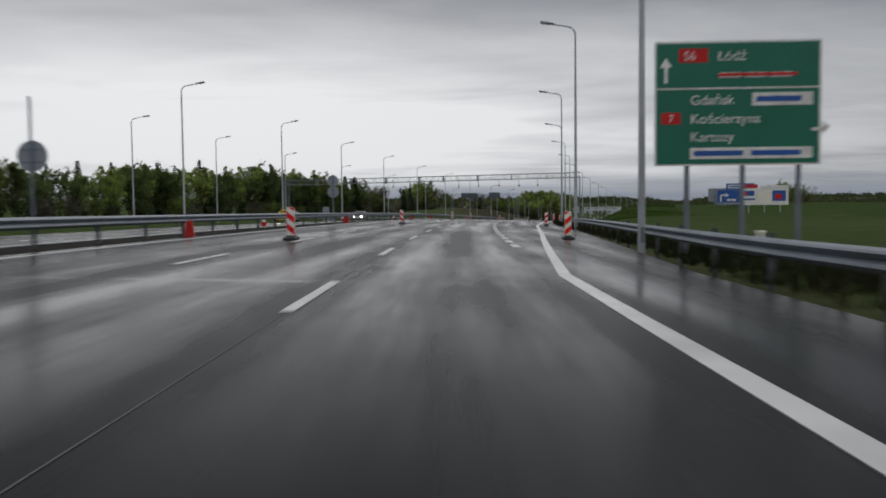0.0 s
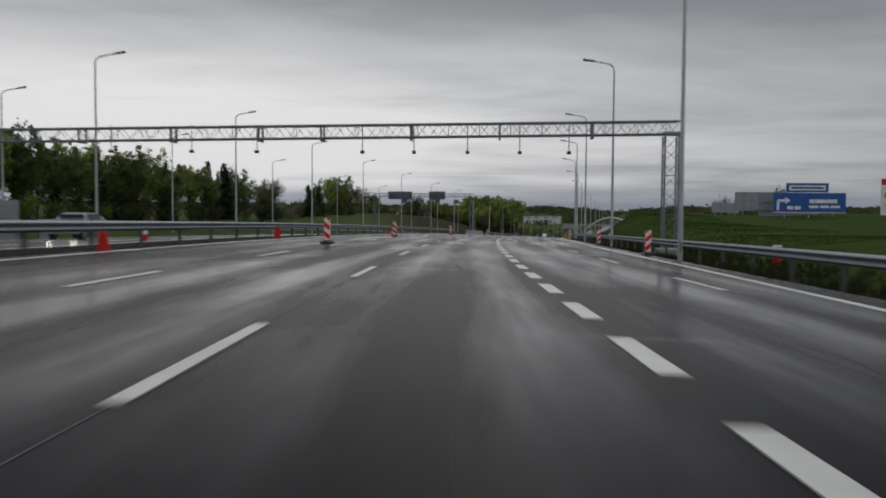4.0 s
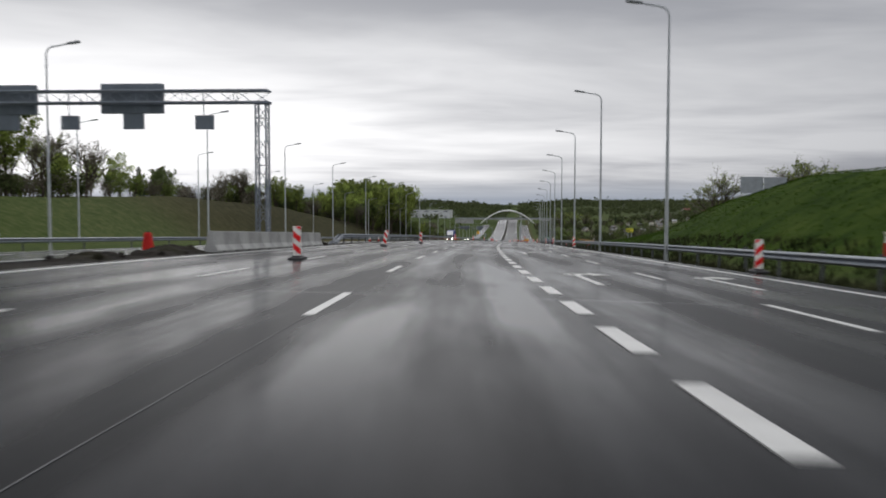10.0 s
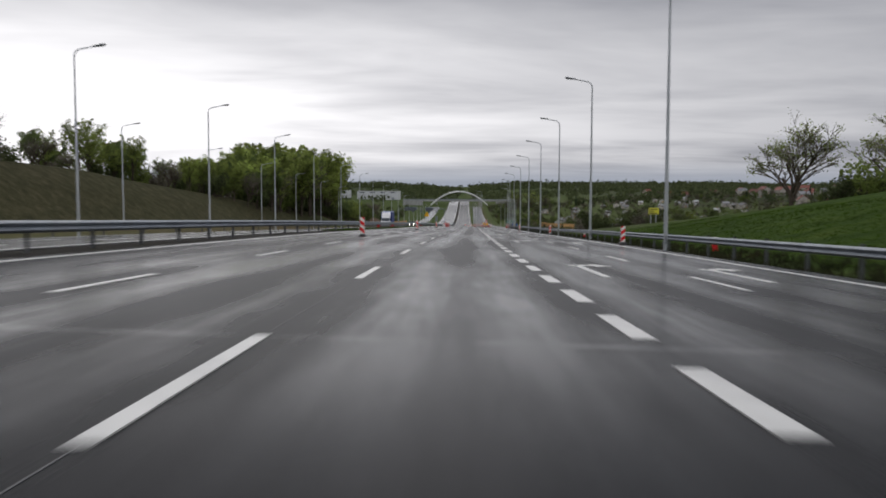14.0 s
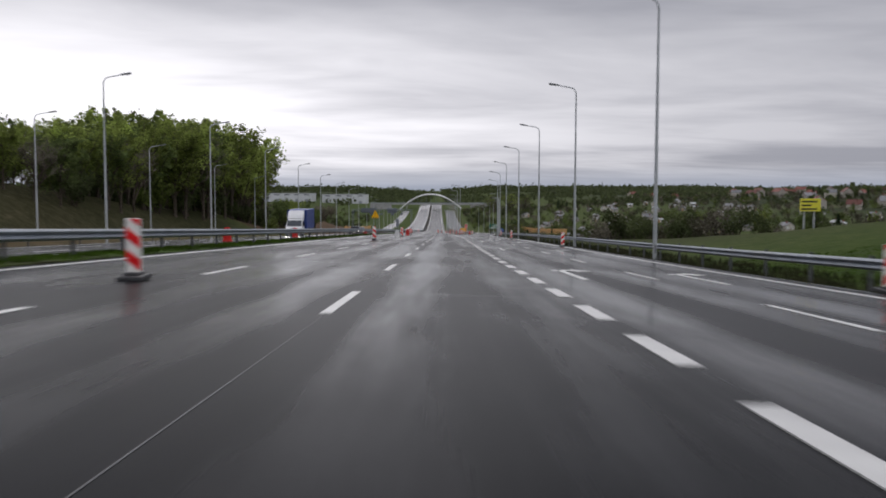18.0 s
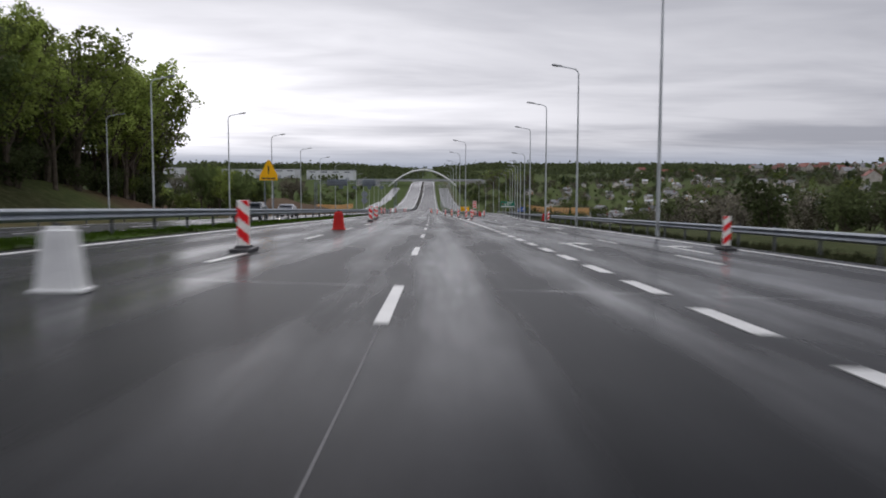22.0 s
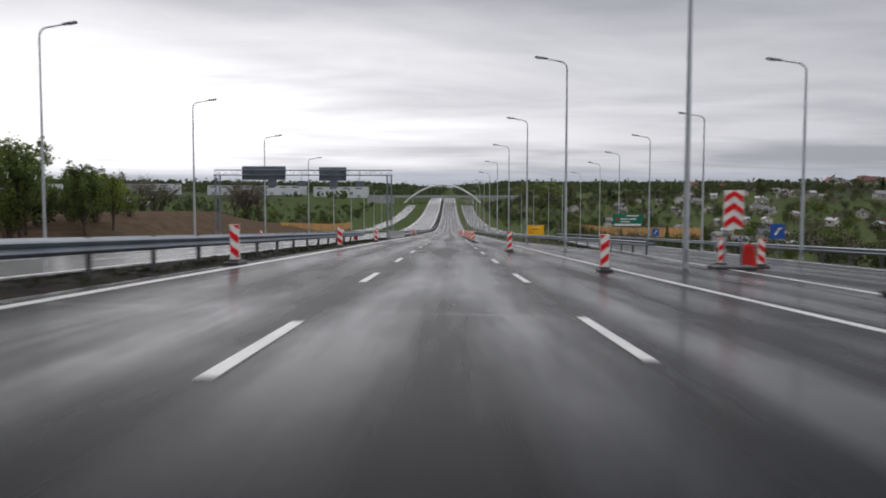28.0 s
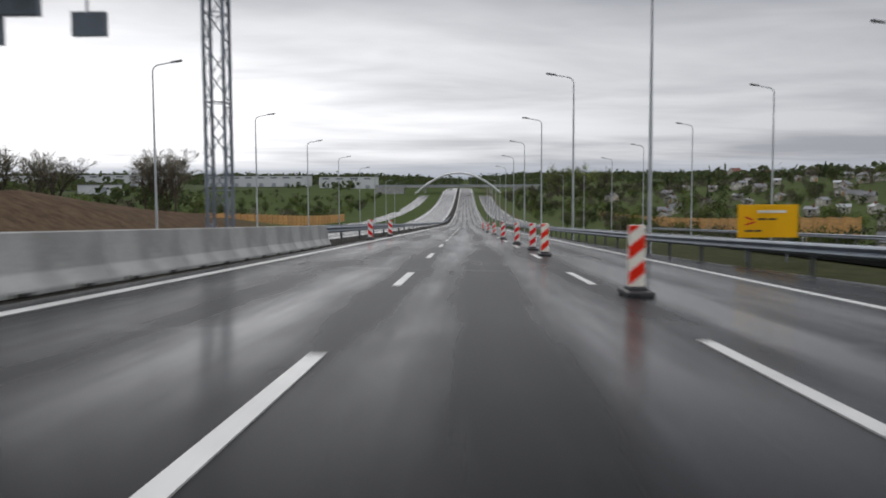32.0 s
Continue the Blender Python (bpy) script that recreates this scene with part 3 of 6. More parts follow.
def land_material():
    """Meadow, rough grass and bare soil, in patches with their own outlines."""
    m = bpy.data.materials.new("land")
    m.use_nodes = True
    nt = m.node_tree
    N, L = nt.nodes, nt.links
    bs = N["Principled BSDF"]
    bs.inputs["Roughness"].default_value = 0.95
    bs.inputs["Specular IOR Level"].default_value = 0.03
    co = N.new("ShaderNodeTexCoord")
    at_ = N.new("ShaderNodeAttribute"); at_.attribute_name = "cover"
    def nz(scale, detail, rough=0.6):
        n = N.new("ShaderNodeTexNoise")
        n.inputs["Scale"].default_value, n.inputs["Detail"].default_value, n.inputs["Roughness"].default_value = scale, detail, rough
        L.new(co.outputs["Object"], n.inputs["Vector"])
        return n.outputs["Fac"]
    def ramp(x, *stops):
        r = N.new("ShaderNodeValToRGB")
        els = r.color_ramp.elements
        while len(els) < len(stops):
            els.new(0.5)
        for e, (p, c) in zip(els, stops):
            e.position, e.color = p, (*c, 1)
        L.new(x, r.inputs[0])
        return r.outputs[0]
    def mix(f, a, b):
        x = N.new("ShaderNodeMix"); x.data_type = "RGBA"
        L.new(f, x.inputs[0]); L.new(a, x.inputs[6]); L.new(b, x.inputs[7])
        return x.outputs[2]
    meadow = ramp(nz(0.35, 9, 0.75), (0.36, (0.017, 0.036, 0.005)), (0.5, (0.031, 0.058, 0.007)), (0.66, (0.056, 0.082, 0.014)))
    rough_ = ramp(nz(0.9, 9, 0.75), (0.32, (0.036, 0.054, 0.018)), (0.5, (0.068, 0.090, 0.030)), (0.72, (0.130, 0.132, 0.060)))
    soil = ramp(nz(0.5, 9, 0.75), (0.30, (0.045, 0.030, 0.019)), (0.5, (0.090, 0.060, 0.038)), (0.75, (0.150, 0.105, 0.066)))
    far = ramp(nz(0.012, 9, 0.7), (0.36, (0.030, 0.036, 0.022)), (0.47, (0.042, 0.050, 0.028)), (0.56, (0.066, 0.084, 0.034)), (0.68, (0.100, 0.094, 0.058)))
    sep = N.new("ShaderNodeSeparateColor")
    L.new(at_.outputs["Color"], sep.inputs[0])
    col = mix(sep.outputs[0], rough_, meadow)
    col = mix(sep.outputs[1], col, soil)
    turf = ramp(nz(0.8, 9, 0.75), (0.36, (0.016, 0.019, 0.009)), (0.5, (0.036, 0.037, 0.017)), (0.64, (0.070, 0.060, 0.034)))
    col = mix(sep.outputs[2], col, far)
    col = mix(at_.outputs["Alpha"], col, turf)
    L.new(col, bs.inputs["Base Color"])
    b = N.new("ShaderNodeBump")
    b.inputs["Strength"].default_value, b.inputs["Distance"].default_value = 0.4, 0.10
    L.new(nz(5.0, 8, 0.8), b.inputs["Height"]); L.new(b.outputs[0], bs.inputs["Normal"])
    return m


def cover_of(s, o):
    """How the land is covered: meadow, bare soil, far mosaic of fields and woods."""
    meadow = soil = turf = 0.0
    d = abs(o)
    n = noise.noise((s * 0.03, o * 0.05, 2.0)) * 0.5
    if o > 0:
        meadow = smooth((o - edge_right(s) - 2.6) / 3.5) * (1 - smooth((s - 430) / 90))
        meadow = max(0, min(1, meadow + n * 0.3 - 0.45 * smooth((120 - s) / 60)))
        soil = 0.5 * (1 - smooth((o - edge_right(s) - 2.2) / 2.5)) if o > edge_right(s) - 1 or s < 640 else 0.15 * (1 - smooth((s - 730) / 60))
    else:
        meadow = 0.62 * smooth((360 - s) / 110) + 0.42 * smooth((s - 900) / 120) + n * 0.9
        meadow = max(0, min(1, meadow))
        soil = smooth((s - 618) / 20) * (1 - smooth((s - 880) / 60)) * (1 - smooth((d - 75) / 30)) + 0.6 * smooth((s - 340) / 70) * (1 - smooth((s - 560) / 60)) * (1 - smooth((d - 50) / 10))
        soil = max(0, min(1, soil + n * 0.6 * (soil > 0.02)))
        if d < 24 and s < 1650:
            soil = 0.9
    if o > 0:
        turf = 0.8 * (1 - smooth((o - edge_right(s) - 2.6) / 2.6)) * (1 - smooth((s - 780) / 60))
        turf = max(turf, 0.6 * smooth((s - 470) / 60) * (1 - smooth((o - 50) / 40)) * (1 - smooth((s - 780) / 60)))
    else:
        turf = 0.85 * smooth((s - 335) / 80) * (1 - smooth((s - 606) / 20)) * smooth((d - 38) / 3) * (1 - smooth((d - 60) / 12))
    far = smooth((d - 140) / 160)
    return (meadow, soil, far, turf)


def build_land():
    ss = [-5000, -3000, -1500, -800, -400] + list(range(-196, 1000, 9)) + list(range(1000, 1700, 20)) + list(range(1700, 2560, 60)) + [2700, 3000, 3400, 3900, 4500]
    half = [3, 7, 9.5, 11, 12, 13, 14, 15, 16.5, 18, 20, 22, 24, 26.5, 28, 29.5, 31, 33, 35, 38, 41, 45, 50, 56, 63, 72, 84, 100, 120, 145, 175, 210, 260, 320, 400, 500, 650, 850, 1150, 1600, 2200, 3000, 4200]
    oo = [-v for v in reversed(half)] + [0] + half
    verts, faces, cols = [], [], []
    for s in ss:
        for o in oo:
            x, y = land_xy(s, o)
            z = ground_rel(s, o)
            dist = max(0, s - 1700, -s - 200)
            z += 9 * smooth((dist - 200) / 2600) + (7 * noise.noise((s * 0.0016, o * 0.0016, 5.0)) * smooth(dist / 800))
            verts.append((x, y, z)); cols.append(cover_of(s, o))
    w = len(oo)
    for i in range(len(ss) - 1):
        for k in range(w - 1):
            faces.append((i * w + k, i * w + k + 1, (i + 1) * w + k + 1, (i + 1) * w + k))
    me = bpy.data.meshes.new("ground")
    me.from_pydata(verts, [], faces)
    ca = me.color_attributes.new("cover", "FLOAT_COLOR", "POINT")
    ca.data.foreach_set("color", np.array(cols, dtype=np.float32).ravel())
    me.materials.append(land_material())
    for p in me.polygons:
        p.use_smooth = True
    tagged(new("ground", me), "rolling land of rough grass, meadow and bare brown soil", "ground", kind="structure")


build_land()


def land_at(s, o):
    x, y = land_xy(s, o)
    return Vector((x, y, ground_rel(s, o)))


def on_land(s, o, turn=0.0, sink=0.1):
    return Matrix.Translation(land_at(s, o) - Vector((0, 0, sink))) @ Matrix.Rotation(float(np.interp(s, SS, _h)) + radians(turn), 4, "Z")


# ---- carriageways ----
def paved_right(s):
    """Right edge of the pavement, with the wide shoulder behind the gore."""
    if s < 625:
        return edge_right(s) + 0.9 + 1.6 * smooth((130 - s) / 90)
    if s < 655:
        return 5.0 + 2.6 * max(0, min(1, (s - 640) / -30))
    return min(5.0 + 3.8 * smooth((s - 655) / 35) * max(0.0, min(1.0, (757 - s) / 52)), lerp(s, RAMP_L) - 1.0)


road = ribbon("road", -60, 1760, 8, -7.75, paved_right, ASPHALT, "dark wet asphalt carriageway with white lane markings", "road", lanes=14)
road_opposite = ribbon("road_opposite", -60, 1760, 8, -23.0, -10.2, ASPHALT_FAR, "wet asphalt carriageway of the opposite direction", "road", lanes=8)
exit_ramp = ribbon("exit_ramp", 622, 1500, 8, lambda s: lerp(s, RAMP_L) - 0.9 if s > 650 else 5.02, lambda s: edge_right(s) + 0.9, ASPHALT, "wet asphalt exit ramp beside the carriageway", "road", dz=0.0, lanes=6)
gore = ribbon("exit_gore", 646, 678, 4, 4.9, lambda s: lerp(s, RAMP_L) - 0.8, ASPHALT, "wet asphalt wedge between carriageway and exit ramp", "road", dz=-0.005, lanes=2)
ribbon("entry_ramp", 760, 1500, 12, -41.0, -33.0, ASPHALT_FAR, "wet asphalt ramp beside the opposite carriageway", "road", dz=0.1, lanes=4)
ribbon("median", -60, 404, 8, -10.2, -7.75, SOIL, "bare wet soil between the carriageways", "median", dz=-0.03, lanes=3)
median_grass = ribbon("median", 404, 618, 8, -10.2, -7.75, MEDIANGRASS, "narrow grass strip between the carriageways", "median", dz=0.03, lanes=3)
ribbon("median", 618, 1760, 8, -10.2, -7.75, SOIL, "dark wet soil between the carriageways", "median", dz=-0.03, lanes=3)


def dash_mesh(name, w, l):
    bm = bmesh.new()
    box(bm, 0, l / 2, 0.0, w, l, 0.012)
    return mesh_of(name, bm, PAINT)


DASH4 = dash_mesh("lane_dash", 0.14, 4.0)
DASH2 = dash_mesh("wide_dash", 0.24, 2.2)


def dashes(me, name, s0, s1, cycle, o, parent, dz=0.006, slip=None):
    s = s0
    while s < s1:
        ob = new(name, me)
        ob.parent = parent
        ob.matrix_world = lie(s + (lerp(s, slip) if slip else 0.0), o, dz)
        s += cycle


dashes(DASH4, "lane_dash", -39.1, 900, 12.0, 0.0, road)
dashes(DASH4, "lane_dash", -43.6, 575, 12.0, -3.48, road)
dashes(DASH4, "lane_dash", 583.4, 900, 12.0, -3.48, road)
dashes(DASH2, "wide_dash", 39.3, 555, 3.985, 3.57, road, slip=[(40, -0.50), (88, -0.50), (110, -0.40), (170, -0.32), (240, -0.20), (270, -0.45), (340, -0.68), (400, -0.40), (450, -0.55), (540, -0.60)])
dashes(DASH4, "lane_dash", 93.0, 612, 12.0, 6.95, road)
dashes(DASH4, "lane_dash", -40.0, 900, 12.0, -14.0, road_opposite)
dashes(DASH4, "lane_dash", -40.0, 900, 12.0, -17.5, road_opposite)


def line(name, s0, s1, o, width, parent, label="", material=None):
    f = o if callable(o) else (lambda s: o)
    return ribbon(name, s0, s1, 6, lambda s: f(s) - width / 2, lambda s: f(s) + width / 2, material or PAINT, label, "", dz=0.003 if width < 0.1 else 0.008, thick=0.02, lanes=1, parent=parent)


line("edge_line", -58, 1700, -7.24, 0.2, road)
line("edge_line", -58, 27, 3.65, 0.24, road)
line("edge_line", 27, 620, edge_right, 0.22, road)
line("edge_line", 557, 1700, 3.6, 0.2, road)
line("edge_line", 600, 621, lambda s: lerp(s, RAMP_L), 0.2, road)
line("edge_line", 623, 1490, lambda s: lerp(s, RAMP_L), 0.2, exit_ramp)
line("edge_line", 623, 1490, edge_right, 0.2, exit_ramp)
line("seam", -58, 560, 0.0, 0.014, road, "thin pale seam between two lanes of asphalt", SEAM)
line("edge_line", -58, 1700, -10.75, 0.2, road_opposite)
line("edge_line", -58, 1700, -21.6, 0.2, road_opposite)


def turn_arrow():
    """Right-turn arrow painted on the lane: a long shaft, a bend and a broad head."""
    bm = bmesh.new()
    box(bm, 0, 2.3, 0, 0.17, 4.6, 0.012)
    prism(bm, [(-0.085, 4.6), (0.085, 4.6), (0.24, 4.95), (0.45, 5.0), (0.45, 5.45), (0.12, 5.45)], -0.006, 0.006)
    prism(bm, [(0.45, 4.5), (0.95, 5.22), (0.45, 6.0)], -0.006, 0.006)
    prism(bm, [(-0.32, 4.75), (-0.085, 4.3), (-0.085, 5.2), (0.1, 5.6)], -0.006, 0.006)
    return mesh_of("turn_arrow", bm, PAINT)


ARROW = turn_arrow()
for s in (166, 196, 227, 257.6, 288, 318, 347.8, 379, 410, 439.6, 470, 500.5, 530.5, 561):
    for o in (4.9, 8.35):
        ob = new("turn_arrow", ARROW)
        ob.parent = road
        ob.matrix_world = lie(s, o, 0.006)


# ---- guard rails ----
def w_beam(s0, s1, off, face, z=0.62, step=4.0):
    """Corrugated beam along the road; face is the side (1 right, -1 left) to which its waves bulge."""
    prof = [(0.0, 0.155), (0.045, 0.12), (0.075, 0.085), (0.045, 0.035), (0.0, 0.0), (0.045, -0.035), (0.075, -0.085), (0.045, -0.12), (0.0, -0.155)]
    ring = [(face * a, b) for a, b in prof] + [(face * (a - 0.02), b) for a, b in reversed(prof)]
    n = max(1, int((s1 - s0) / step))
    verts, faces = [], []
    for i in range(n + 1):
        s = s0 + (s1 - s0) * i / n
        o = off(s) if callable(off) else off
        for a, b in ring:
            verts.append(at(s, o + a, (z(s) if callable(z) else z) + b))
    w = len(ring)
    for i in range(n):
        for k in range(w):
            faces.append((i * w + k, i * w + (k + 1) % w, (i + 1) * w + (k + 1) % w, (i + 1) * w + k))
    faces.append(list(range(w))); faces.append([n * w + k for k in range(w)])
    me = bpy.data.meshes.new("beam")
    me.from_pydata(verts, [], faces)
    me.materials.append(GALV)
    me.update()
    bm = bmesh.new(); bm.from_mesh(me); bmesh.ops.recalc_face_normals(bm, faces=bm.faces); bm.to_mesh(me); bm.free()
    return me


def sigma_post():
    bm = bmesh.new()
    box(bm, 0, 0, 0.2, 0.10, 0.012, 1.2)
    box(bm, -0.05, 0.025, 0.2, 0.008, 0.05, 1.2)
    box(bm, 0.05, 0.025, 0.2, 0.008, 0.05, 1.2)
    return mesh_of("post", bm, POSTSTEEL)


def spacer():
    bm = bmesh.new()
    box(bm, 0, 0, 0.62, 0.22, 0.10, 0.18)
    return mesh_of("spacer", bm, POSTSTEEL)


POST, SPACER = sigma_post(), spacer()


def guard_rail(s0, s1, off, face, label, pitch=4.0, double=False, limit=300, z=0.62):
    g = thing("guard_rail", label, "guard rail", "guard rails along the road")
    part("beam", w_beam(s0, s1, off, face, z), GALV, g)
    if double:
        part("beam", w_beam(s0, s1, (lambda s: (off(s) if callable(off) else off) - face * 0.36), -face, z), GALV, g)
    s, k = s0 + 1.0, 0
    while s < s1 and k < limit:
        o = off(s) if callable(off) else off
        ob = new("post", POST); ob.parent = g
        ob.matrix_world = stand(s, o - face * 0.18)
        ob = new("spacer", SPACER); ob.parent = g
        ob.matrix_world = stand(s, o - face * 0.12)
        s += pitch; k += 1
    return g


def rail_right(s):
    return edge_right(s) + 2.3 + 0.7 * smooth((130 - s) / 90)


guard_rail(-55, 606, rail_right, -1, "long galvanised steel guard rail on posts along the wet verge", z=0.57)
guard_rail(618, 900, rail_right, -1, "galvanised guard rail along the outside of the exit ramp")
guard_rail(690, 900, lambda s: 5.2 + 4.6 * max(0.0, min(1.0, (757 - s) / 52)), -1, "double-sided galvanised guard rail between road and ramp", double=True)
guard_rail(-55, 258, -8.6, 1, "galvanised double guard rail on the bare median", double=True)
median_rail = guard_rail(310, 711, -8.7, 1, "galvanised double guard rail on the grass median with a turned-down end", double=True)
for off, face in ((-8.7, 1), (-9.06, -1)):
    part("turned_down_end", w_beam(305.6, 310, off, face, lambda s: 0.06 + 0.56 * smooth((s - 305.6) / 4.4), 0.55), GALV, median_rail)
guard_rail(762, 1100, -8.6, 1, "galvanised double guard rail on the dark median", double=True, pitch=8)
guard_rail(-55, 1000, -24.2, 1, "galvanised guard rail along the far edge of the opposite carriageway", pitch=8)


def concrete_barrier(length):
    b = thing("concrete_barrier", "weathered grey concrete barrier element on the median", "barrier", "concrete barriers on the median")
    bm = bmesh.new()
    prof = [(-0.30, 0.0), (-0.30, 0.08), (-0.16, 0.30), (-0.09, 0.86), (0.09, 0.86), (0.16, 0.30), (0.30, 0.08), (0.30, 0.0)]
    a = [bm.verts.new((x, 0.01, z)) for x, z in prof]
    c = [bm.verts.new((x, length - 0.01, z)) for x, z in prof]
    n = len(prof)
    bm.faces.new(a); bm.faces.new(list(reversed(c)))
    for i in range(n):
        bm.faces.new((a[i], a[(i + 1) % n], c[(i + 1) % n], c[i]))
    bmesh.ops.bevel(bm, geom=list(bm.edges), offset=0.015, segments=1, affect="EDGES")
    part("body", bm, CONCRETE, b)
    # no slots are cut; black blocks paint the shade inside them
    bm = bmesh.new()
    for y in (length * 0.25, length * 0.75):
        box(bm, 0, y, 0.03, 0.63, 0.35, 0.05)
    part("lifting_slot", bm, BLACK, b, "black block standing for the shade in a foot slot")
    return b


proto = concrete_barrier(4.0)
proto.matrix_world = lie(274, -8.4, -0.03)
for s in [278 + 4 * i for i in range(5)] + [735 + 4 * i for i in range(7)]:
    copy_thing(proto, lie(s, -8.4, -0.03))


def soil_heap(s, o, length, width, height, seed):
    """A low heap of dug earth with clods."""
    g = thing("soil_heap", "low dark heap of dug earth beside the concrete barrier", "soil heap", "heaps of dug earth", lie(s, o, -0.04))
    n, k = 22, 12
    verts, faces = [], []
    for i in range(n + 1):
        for j in range(k + 1):
            u, v = i / n * 2 - 1, j / k * 2 - 1
            fall = max(0.0, 1 - u * u) * max(0.0, 1 - v * v)
            lump = 0.7 + 0.8 * noise.noise((u * 3.0 + seed, v * 2.2, seed)) + 0.35 * noise.noise((u * 9.0, v * 7.0, seed))
            verts.append((v * width / 2, u * length / 2, height * fall ** 0.7 * max(0.15, lump)))
    for i in range(n):
        for j in range(k):
            a = i * (k + 1) + j
            faces.append((a, a + 1, a + k + 2, a + k + 1))
    me = bpy.data.meshes.new("earth")
    me.from_pydata(verts, [], faces)
    me.materials.append(SOIL)
    part("earth", me, SOIL, g)
    rng = random.Random(seed)
    for i in range(7):
        bm = bmesh.new()
        r = rng.uniform(0.06, 0.15)
        bmesh.ops.create_icosphere(bm, subdivisions=1, radius=r, matrix=Matrix.Translation((rng.uniform(-0.5, 0.5) * width, rng.uniform(-0.5, 0.5) * length, r * 0.7)))
        for v in bm.verts:
            v.co += Vector((rng.uniform(-1, 1), rng.uniform(-1, 1), rng.uniform(-1, 1))) * r * 0.3
        part("clod", bm, SOIL, g)


soil_heap(271.0, -9.0, 5.5, 1.5, 0.42, 3)
soil_heap(264.5, -9.1, 4.5, 1.3, 0.26, 5)
soil_heap(300.5, -9.0, 4.0, 1.2, 0.24, 7)


# ---- street lamps ----
def street_lamp(height, reach, label):
    g = thing("street_lamp", label, "street lamp", "street lamps along the road")
    bm = bmesh.new()
    r = 0.55
    pts = [(0, 0, -0.6), (0, 0, 0.0), (0, 0, 0.9), (0, 0, height * 0.5), (0, 0, height - r)]
    rad = [0.115, 0.115, 0.11, 0.085, 0.058]
    for k in range(1, 6):
        a = k / 5 * math.pi / 2 * 0.94
        pts.append((-r + r * math.cos(a), 0, height - r + r * math.sin(a))); rad.append(0.052)
    pts.append((-reach + 0.55, 0, height + 0.17)); rad.append(0.045)
    tube(bm, pts, rad, 10)
    part("pole", bm, POLE, g, shade=True)
    bm = bmesh.new()
    box(bm, 0, 0, -0.02, 0.40, 0.40, 0.05, bevel=0.008)
    for x in (-0.15, 0.15):
        for y in (-0.15, 0.15):
            box(bm, x, y, 0.03, 0.03, 0.03, 0.06)
    part("base_plate", bm, GALV, g)
    bm = bmesh.new()
    box(bm, 0.0, -0.105, 0.75, 0.10, 0.02, 0.45, bevel=0.005)
    part("service_door", bm, LAMPHEAD, g)
    bm = bmesh.new()
    prism(bm, [(-reach - 0.30, -0.10), (-reach - 0.20, -0.17), (-reach + 0.30, -0.15), (-reach + 0.62, -0.06), (-reach + 0.62, 0.06), (-reach + 0.30, 0.15), (-reach - 0.20, 0.17), (-reach - 0.30, 0.10)], height + 0.02, height + 0.15)
    bmesh.ops.bevel(bm, geom=list(bm.edges), offset=0.03, segments=2, affect="EDGES")
    for v in bm.verts:
        v.co.z += 0.10 + (-v.co.x - reach + 0.55) * 0.15
    head = part("lamp_head", bm, LAMPHEAD, g)
    bm = bmesh.new()
    prism(bm, [(-reach - 0.20, -0.11), (-reach + 0.2, -0.11), (-reach + 0.2, 0.11), (-reach - 0.20, 0.11)], height - 0.005, height + 0.03)
    for v in bm.verts:
        v.co.z += 0.10 + (-v.co.x - reach + 0.55) * 0.15
    part("lens", bm, LENS, head)
    return g


LAMP_R = street_lamp(13.6, 2.0, "tall slim grey steel street lamp with a bent arm")
LAMP_R.matrix_world = stand(38, rail_right(38) - 0.3, -0.3)
for s in [72.5, 106.5, 139.5, 168, 199.5, 228, 258, 287, 317, 346, 376.5, 407, 436, 465, 495, 525, 553.5, 583, 610, 640]:
    copy_thing(LAMP_R, stand(s, rail_right(s) - 0.35, -0.3))
for s in [669, 702.5, 737.3, 769, 801, 833, 864, 895, 928, 962, 996, 1030, 1064, 1100]:
    copy_thing(LAMP_R, stand(s, 6.6, -0.3))
for s, tall in [(664.2, 11.4), (689.3, 11.4), (717.6, 12.0), (750.5, 13.5), (782, 14.1), (812, 14.7), (850, 15.2), (884, 15.2), (918, 15.2), (952, 15.2), (986, 15.2)]:
    c = copy_thing(LAMP_R, stand(s, rail_right(s) - 0.3, -0.3))
    c.scale.z = tall / 13.6
for s in [28, 62, 97, 132, 166, 199, 231.5, 264, 297, 330, 362, 394, 427, 460, 492, 525.5, 559, 592, 625, 658, 692, 724, 757, 794, 828, 862, 896, 930, 964, 998, 1032]:
    copy_thing(LAMP_R, stand(s, -26.2, -0.3, 180))
for s in [82, 116.5, 144, 177, 214, 254, 294, 330, 366, 402, 438, 474, 510, 546, 583, 619]:
    c = copy_thing(LAMP_R, stand(s, -39.9, -0.1, 180))
    c.scale.z = 0.93


